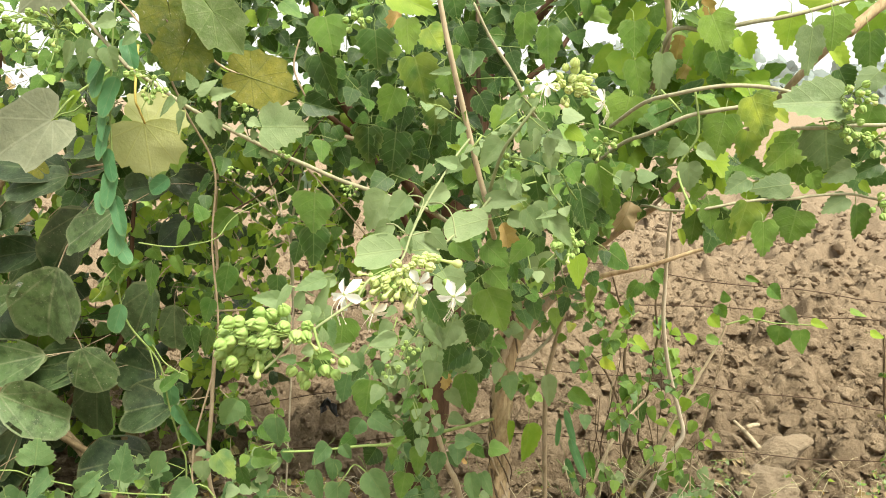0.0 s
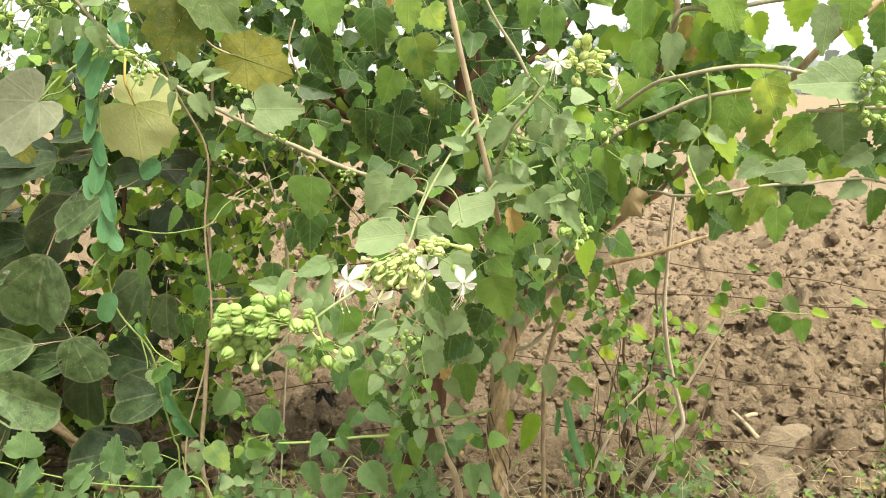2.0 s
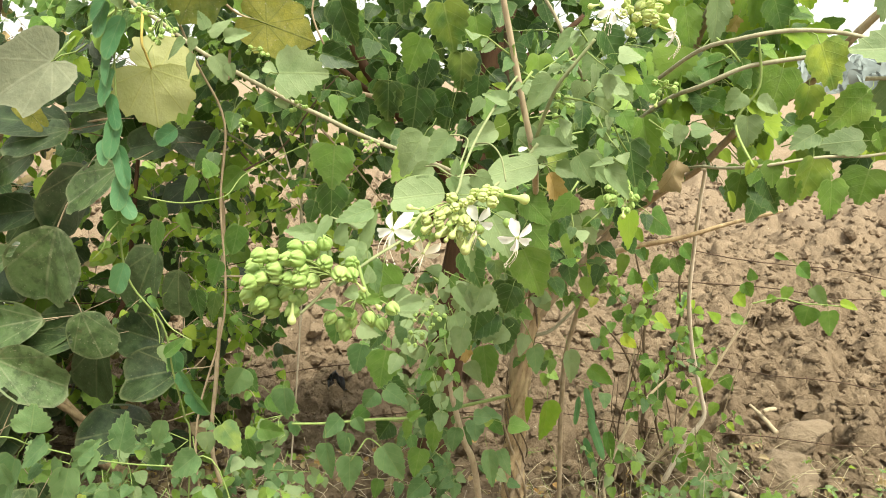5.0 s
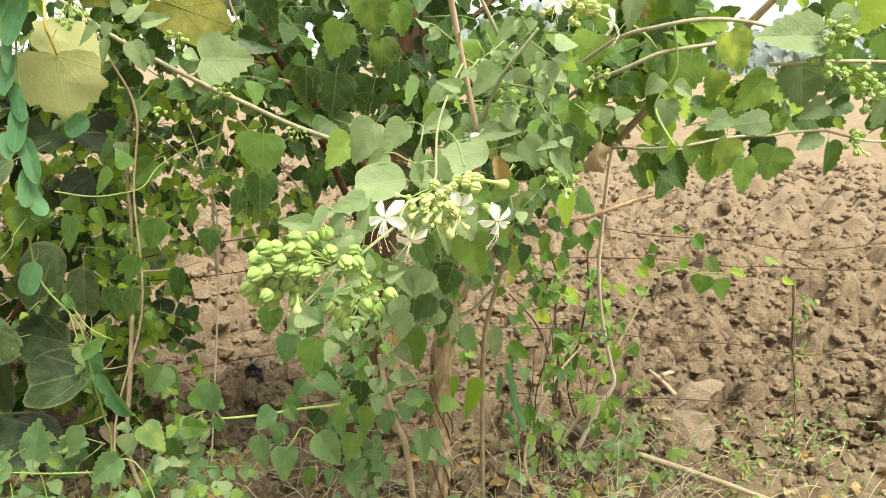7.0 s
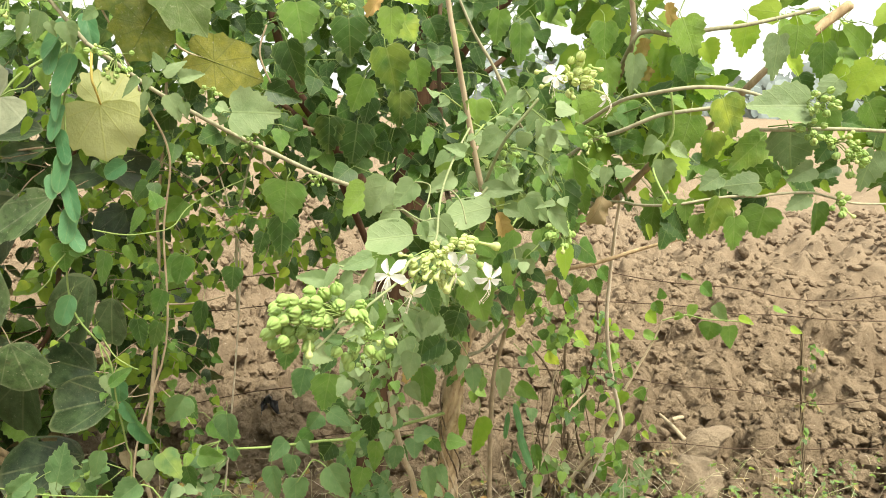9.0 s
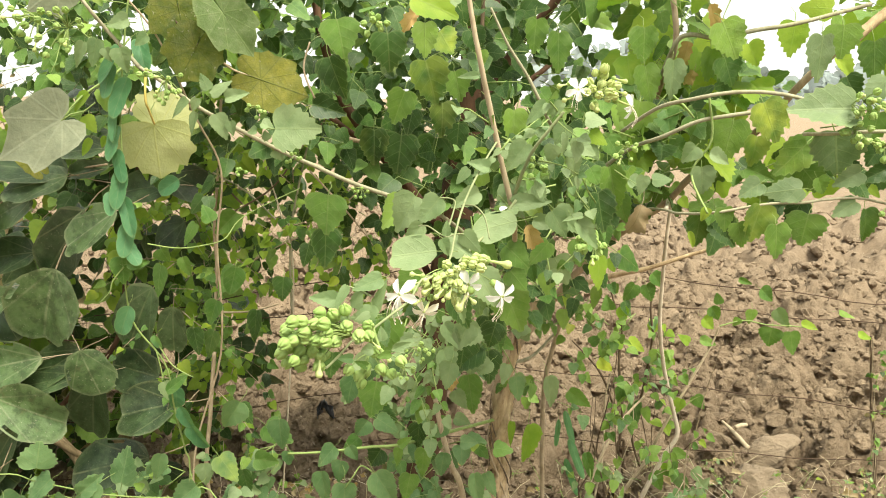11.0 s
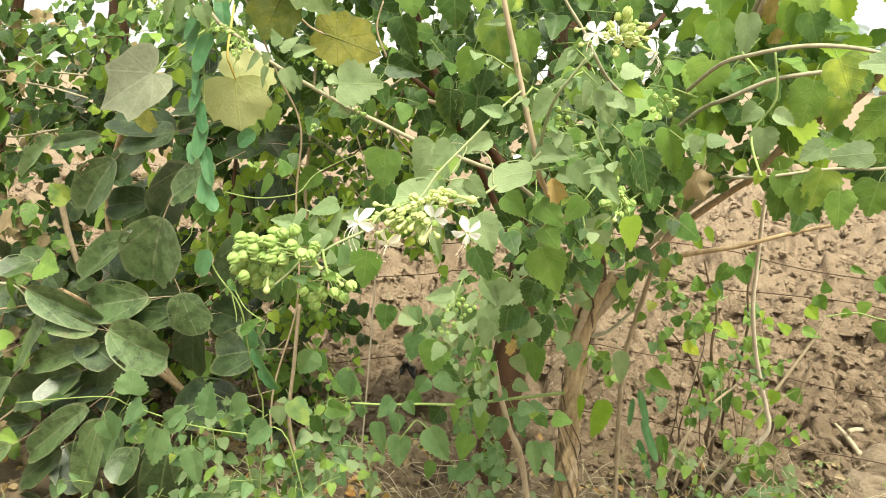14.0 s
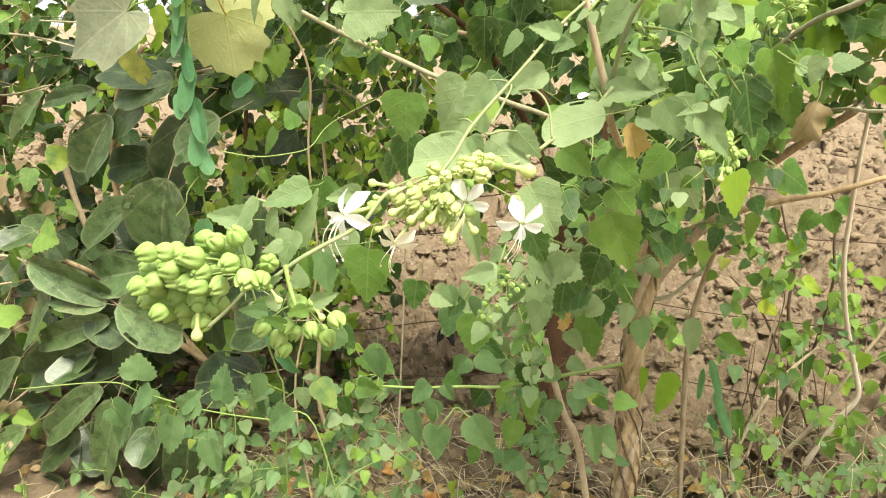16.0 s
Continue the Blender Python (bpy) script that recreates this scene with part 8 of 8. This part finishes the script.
leaf(sapling, "b", (0.913, 2.3, 0.783), (0.901, 2.3, 0.821), 0.033)
leaf(sapling, "b", (0.97, 2.3, 0.868), (1.017, 2.3, 0.85), 0.022)
leaf(sapling, "b", (1.045, 2.3, 0.835), (1.089, 2.3, 0.793), 0.051)
leaf(sapling, "y", (0.862, 2.3, 0.734), (0.901, 2.3, 0.696), 0.048)
leaf(sapling, "k", (0.981, 2.3, 0.735), (0.965, 2.3, 0.706), 0.030)
leaf(sapling, "y", (1.193, 2.3, 0.713), (1.255, 2.3, 0.698), 0.033)
leaf(sapling, "k", (1.344, 2.35, 0.741), (1.402, 2.35, 0.722), 0.026)
leaf(sapling, "y", (1.418, 2.35, 0.663), (1.467, 2.35, 0.647), 0.030)
leaf(sapling, "k", (0.858, 2.3, 0.657), (0.915, 2.3, 0.641), 0.037)
leaf(sapling, "y", (0.822, 2.3, 0.647), (0.783, 2.3, 0.676), 0.037)
leaf(sapling, "k", (0.722, 2.3, 0.616), (0.7, 2.3, 0.567), 0.056)
leaf(sapling, "b", (0.836, 2.25, 0.479), (0.873, 2.25, 0.43), 0.045)
leaf(sapling, "y", (0.791, 2.25, 0.469), (0.781, 2.25, 0.419), 0.041)
leaf(sapling, "k", (0.82, 2.25, 0.389), (0.809, 2.25, 0.338), 0.034)
leaf(sapling, "b", (0.651, 2.2, 0.91), (0.688, 2.2, 0.865), 0.046)
leaf(sapling, "T", (0.6, 2.2, 0.874), (0.568, 2.2, 0.819), 0.049)
leaf(sapling, "d", (0.568, 2.2, 0.819), (0.597, 2.2, 0.764), 0.046)
leaf(sapling, "y", (0.56, 2.2, 0.801), (0.572, 2.2, 0.745), 0.042)
leaf(sapling, "b", (0.525, 2.2, 0.791), (0.511, 2.2, 0.837), 0.046)
leaf(sapling, "T", (0.635, 2.2, 0.874), (0.656, 2.2, 0.819), 0.049)
leaf(sapling, "b", (0.607, 2.3, 0.496), (0.601, 2.3, 0.425), 0.064)
leaf(sapling, "d", (0.648, 2.3, 0.435), (0.671, 2.3, 0.354), 0.057)
leaf(sapling, "k", (0.687, 2.3, 0.415), (0.709, 2.3, 0.354), 0.034)
leaf(sapling, "b", (0.53, 2.2, 0.689), (0.507, 2.2, 0.613), 0.061)
leaf(sapling, "y", (0.497, 2.2, 0.623), (0.544, 2.2, 0.585), 0.047)
leaf(sapling, "b", (0.386, 2.1, 0.558), (0.458, 2.1, 0.503), 0.052)
leaf(sapling, "b", (0.506, 2.2, 0.219), (0.562, 2.2, 0.209), 0.045)
leaf(sapling, "k", (0.759, 2.2, 0.303), (0.816, 2.2, 0.283), 0.041)
leaf(sapling, "y", (0.744, 2.2, 0.262), (0.766, 2.2, 0.202), 0.048)
leaf(sapling, "b", (0.7, 2.2, 0.231), (0.732, 2.2, 0.16), 0.048)
leaf(sapling, "a", (0.783, 2.2, 0.222), (0.816, 2.2, 0.151), 0.052)
leaf(sapling, "a", (0.837, 2.2, 0.243), (0.869, 2.2, 0.182), 0.045)
leaf(sapling, "k", (0.686, 2.2, 0.302), (0.722, 2.2, 0.322), 0.037)
leaf(sapling, "l", (0.459, 2, 0.999), (0.485, 2, 0.962), 0.029)
leaf(sapling, "l", (0.489, 2, 1.024), (0.512, 2, 0.983), 0.025)
leaf(sapling, "k", (0.716, 2.3, 0.557), (0.765, 2.3, 0.527), 0.038)
leaf(sapling, "y", (0.617, 2.3, 0.655), (0.675, 2.3, 0.616), 0.045)
fol = Foliage(27)
fol.cloud((.45, 2.0, .03), (.95, 2.35, .26), 7, "kkab", .030, .12, DRY_STALK)
fol.cloud((.46, 2.1, .3), (.80, 2.4, .78), 20, "kkybek", .036, .13, TWIG_DARK)
fol.cloud((.3, 1.95, .0), (1.1, 2.2, .08), 5, "kkbn", .026, .1, DRY_STALK)
fol.cloud((0.68, 2.0, 0.14), (0.88, 2.15, 0.29), 13, "akaae", .034, .11, DRY_STALK)
fol.done("foliage", sapling, "scattered small lime leaves on wiry twigs", 230)
bank = plant_root("hedge", (-2.2, 2.5, 0), "hedge bank of tangled olive and brown leaves on dry stems", "hedge")
stem(bank, "branch", [(-2.416, 2.4, 0.237), (-2.247, 2.4, 0.401), (-2.273, 2.5, 0.616), (-2.143, 2.6, 1.269), (-2.021, 2.6, 1.707), (-1.938, 2.6, 1.911)], 0.03, 0.02, BARK_DARK)
stem(bank, "branch", [(-1.893, 2, 0.707), (-1.713, 2, 0.707), (-1.659, 2, 0.696), (-1.612, 2, 0.647)], 0.005, 0.003, TWIG)
stem(bank, "branch", [(-1.867, 2, 0.597), (-1.728, 2, 0.616), (-1.523, 2, 0.659)], 0.004, 0.003, TWIG_BROWN)
stem(bank, "branch", [(-1.868, 2.2, 1.386), (-1.686, 2.2, 1.394), (-1.468, 2.2, 1.383)], 0.004, 0.003, TWIG)
stem(bank, "branch", [(-1.848, 2.2, 1.366), (-1.648, 2.2, 1.347), (-1.478, 2.2, 1.309)], 0.004, 0.003, TWIG)
stem(bank, "branch", [(-1.938, 2.2, 1.25), (-1.811, 2.2, 1.172), (-1.602, 2.2, 1.203)], 0.004, 0.003, TWIG)
stem(bank, "branch", [(-1.706, 2.3, 1.019), (-1.685, 2.3, 0.829), (-1.654, 2.3, 0.699)], 0.012, 0.01, TWIG_BROWN)
stem(bank, "branch", [(-1.64, 2.7, 1.705), (-1.68, 2.7, 1.577), (-1.798, 2.7, 1.03)], 0.045, 0.04, BARK_DARK)
leaf(bank, "n", (-1.631, 2, 0.944), (-1.719, 2, 0.874), 0.111)
leaf(bank, "n", (-1.906, 2.1, 0.904), (-1.87, 2.1, 0.845), 0.079)
leaf(bank, "T", (-1.702, 2.1, 1.313), (-1.802, 2.1, 1.238), 0.112)
leaf(bank, "T", (-1.709, 2.1, 1.267), (-1.79, 2.1, 1.181), 0.113)
leaf(bank, "T", (-1.513, 2.1, 0.976), (-1.581, 2.1, 1.032), 0.076)
fol = Foliage(28)
fol.cloud((-2.9, 2.15, .35), (-1.75, 2.75, 1.0), 130, "kdbnnb", .055, .22, TWIG_BROWN)
fol.cloud((-2.9, 2.15, 1.0), (-1.6, 2.75, 1.65), 220, "ddbdTn", .062, .22, TWIG_BROWN)
fol.cloud((-3.0, 2.6, .1), (-1.5, 3.3, 1.6), 160, "ndkdk", .07, .25, TWIG_BROWN)
fol.cloud((-2.6, 1.75, .05), (-1.6, 2.2, .35), 70, "nkknR", .06, .2, TWIG_BROWN)
fol.cloud((-3.0, 2.15, 1.55), (-2.0, 2.7, 2.1), 110, "ddbTn", .065, .22, TWIG_BROWN)
fol.cloud((-3.2, 2.3, 1.65), (-2.2, 2.7, 2.2), 60, "kdbT", .06, .22, TWIG_BROWN)
fol.done("foliage", bank, "tangled olive, green and brown leaves", 280)
weeds = plant_root("weeds", (1.3, 2.2, 0), "sparse flowering weeds and dry straw along the field edge", "weeds")
fol = Foliage(29)
for _ in range(46):
    _x, _y = rng.uniform(.9, 2.6), rng.uniform(2.0, 2.45)
    _p = [Vector((_x, _y, -.02))]
    for _i in range(4):
        _p.append(_p[-1] + Vector((rng.uniform(-.03, .03), rng.uniform(-.02, .02), rng.uniform(.02, .05))))
    fol.twig(_p, .0014, .0008, rng.choice((TWIG_GREEN, DRY_STALK, TWIG)))
    for _q in _p[1:]:
        for _i in range(2):
            _d = Vector((rng.uniform(-1, 1), rng.uniform(-1, .4), rng.uniform(-.2, .8))).normalized()
            fol.leaf(rng.choice("kaae"), _q, _q + _d * .02, .010, Vector((0, -.6, 1)))
    for _i in range(5):
        _q = _p[-1] + Vector((rng.uniform(-.02, .02), rng.uniform(-.02, .02), rng.uniform(-.005, .02)))
        fol.leaf("c", _q, _q + Vector((rng.uniform(-.3, .3), -.3, 1)).normalized() * .008, .008, Vector((0, -1, .6)))
for _ in range(420):
    _x, _y = rng.uniform(.15, 1.7), rng.uniform(1.85, 2.65)
    _q = Vector((_x, _y, float(ground_height(np.array([_x]), np.array([_y]))[0])))
    _d = Vector((rng.uniform(-.8, .8), rng.uniform(-.6, .4), rng.uniform(.1, 1))).normalized()
    fol.twig([_q, _q + _d * rng.uniform(.04, .09), _q + _d * rng.uniform(.10, .16) - Vector((0, 0, .02))], .0016, .0006, rng.choice((STRAW, STRAW, DRY_STALK, TWIG_GREEN)))
    if rng.random() < .16:
        _e = _q + _d * .08
        fol.leaf(rng.choice("ykka"), _e, _e + Vector((rng.uniform(-1, 1), -.4, rng.uniform(-.2, .8))).normalized() * .022, .014, Vector((0, -.7, 1)))
fol.cloud((.35, 1.85, .0), (1.25, 2.3, .10), 7, "kknna", .024, .13)
fol.cloud((.45, 2.25, .0), (1.3, 2.7, .10), 7, "kknna", .024, .12)
fol.cloud((1.0, 1.95, .0), (1.7, 2.35, .10), 14, "kkana", .020, .11)
fol.done("weed_plants", weeds, "tiny cream-flowered weeds and dry straw")
fol = Foliage(30)
for _i in range(1900):
    _x, _y = (rng.uniform(-1.9, 2.6), rng.uniform(1.7, 2.6)) if _i < 600 else (rng.uniform(-1.2, .75), rng.uniform(1.8, 2.5))
    _z = float(ground_height(np.array([_x]), np.array([_y]))[0]) + .012
    _d = Vector((rng.uniform(-1, 1), rng.uniform(-1, 1), rng.uniform(-.1, .25))).normalized()
    if rng.random() < .55:
        fol.leaf(rng.choice("nnnooon"), (_x, _y, _z), Vector((_x, _y, _z)) + _d * rng.uniform(.025, .055), .028, Vector((rng.uniform(-.4, .4), -.5, 1)))
    else:
        fol.twig([Vector((_x, _y, _z)), Vector((_x, _y, _z + .004)) + _d * rng.uniform(.04, .16)], .0014, .001, rng.choice((DRY_STALK, STRAW, TWIG_BROWN, STRAW)))
_litter = fol.finish("leaf_litter")
tagged(new("leaf_litter", _litter), "fallen brown leaves, straw and twigs on the soil", "litter", kind="stuff")
_o = stem(None, "stick", [(1.249, 2.985, 0.045), (1.256, 2.86, 0.047), (1.262, 2.737, 0.04)], 0.006, 0.011, DRY_STALK)
tagged(_o, "pale split stick lying on the clods", "stick")
_o = stem(None, "stick", [(0.894, 2.232, 0.075), (1.056, 2.073, 0.079), (1.218, 1.915, 0.075)], 0.012, 0.007, DRY_STALK)
tagged(_o, "long bent dry branch lying on the field edge", "stick")
_o = stem(None, "stick", [(1.254, 2.859, 0.075), (1.283, 2.873, 0.079), (1.312, 2.887, 0.075)], 0.01, 0.009, DRY_STALK)
tagged(_o, "short pale stub of stalk on the field", "stick")
def rag(at, seed):
    """A crumpled strip of black plastic caught on the wire."""
    r = random.Random(seed)
    verts, faces = [], []
    n = 9
    for i in range(n):
        for j in range(4):
            s = i / (n - 1)
            verts.append((at[0] + .036 * (s - .5) * 1.6 + .006 * r.uniform(-1, 1), at[1] + .012 * math.sin(j * 2 + i) + .006 * r.uniform(-1, 1),
                          at[2] - .036 * abs(s - .45) * 2.2 - .011 * (j - 1.5) + .008 * r.uniform(-1, 1)))
    for i in range(n - 1):
        for j in range(3):
            faces.append((i * 4 + j, i * 4 + j + 1, i * 4 + j + 5, i * 4 + j + 4))
    ob = new("plastic_rag", mesh_from("plastic_rag", verts, faces, [RAG]))
    sol = ob.modifiers.new("thickness", "SOLIDIFY")
    sol.thickness = .002
    return tagged(ob, "crumpled black plastic scrap caught on the barbed wire", "plastic scrap")


rag((-.41, 2.345, .405), 2)


def dry_grass(lo, hi, count, high, seed):
    """Dead grass stems and thin straw that lean over one another at the foot of the hedge."""
    r = random.Random(seed)
    grass = Foliage(seed)
    for _ in range(count):
        x, y = r.uniform(lo[0], hi[0]), r.uniform(lo[1], hi[1])
        a = Vector((x, y, float(ground_height(np.array([x]), np.array([y]))[0]) - .01))
        d = Vector((r.uniform(-.7, .7), r.uniform(-.5, .2), r.uniform(.5, 1))).normalized()
        k = high * r.uniform(.4, 1)
        grass.twig([a, a + d * k * .4, a + d * k * .75 + Vector((d.x * .1 * k, 0, -.05 * k)), a + d * k + Vector((d.x * .3 * k, 0, -.2 * k))], .0016, .0006, r.choice((STRAW, STRAW, DRY_STALK, VINE_PALE)))
        if r.random() < .08:
            q = a + d * k * r.uniform(.3, .8)
            grass.leaf(r.choice("aaakGn"), q, q + Vector((r.uniform(-1, 1), -.4, r.uniform(-.2, .8))).normalized() * .03, .022, Vector((0, -.8, .8)))
    return tagged(new("dry_grass", grass.finish("dry_grass")), "bleached dry grass and pale weeds at the foot of the hedge", "grass", kind="stuff")


dry_grass((.12, 1.92), (1.15, 2.3), 150, .22, 71)
dry_grass((.22, 1.78), (.80, 1.95), 50, .40, 72)
dry_grass((-.95, 1.9), (.10, 2.35), 170, .24, 73)
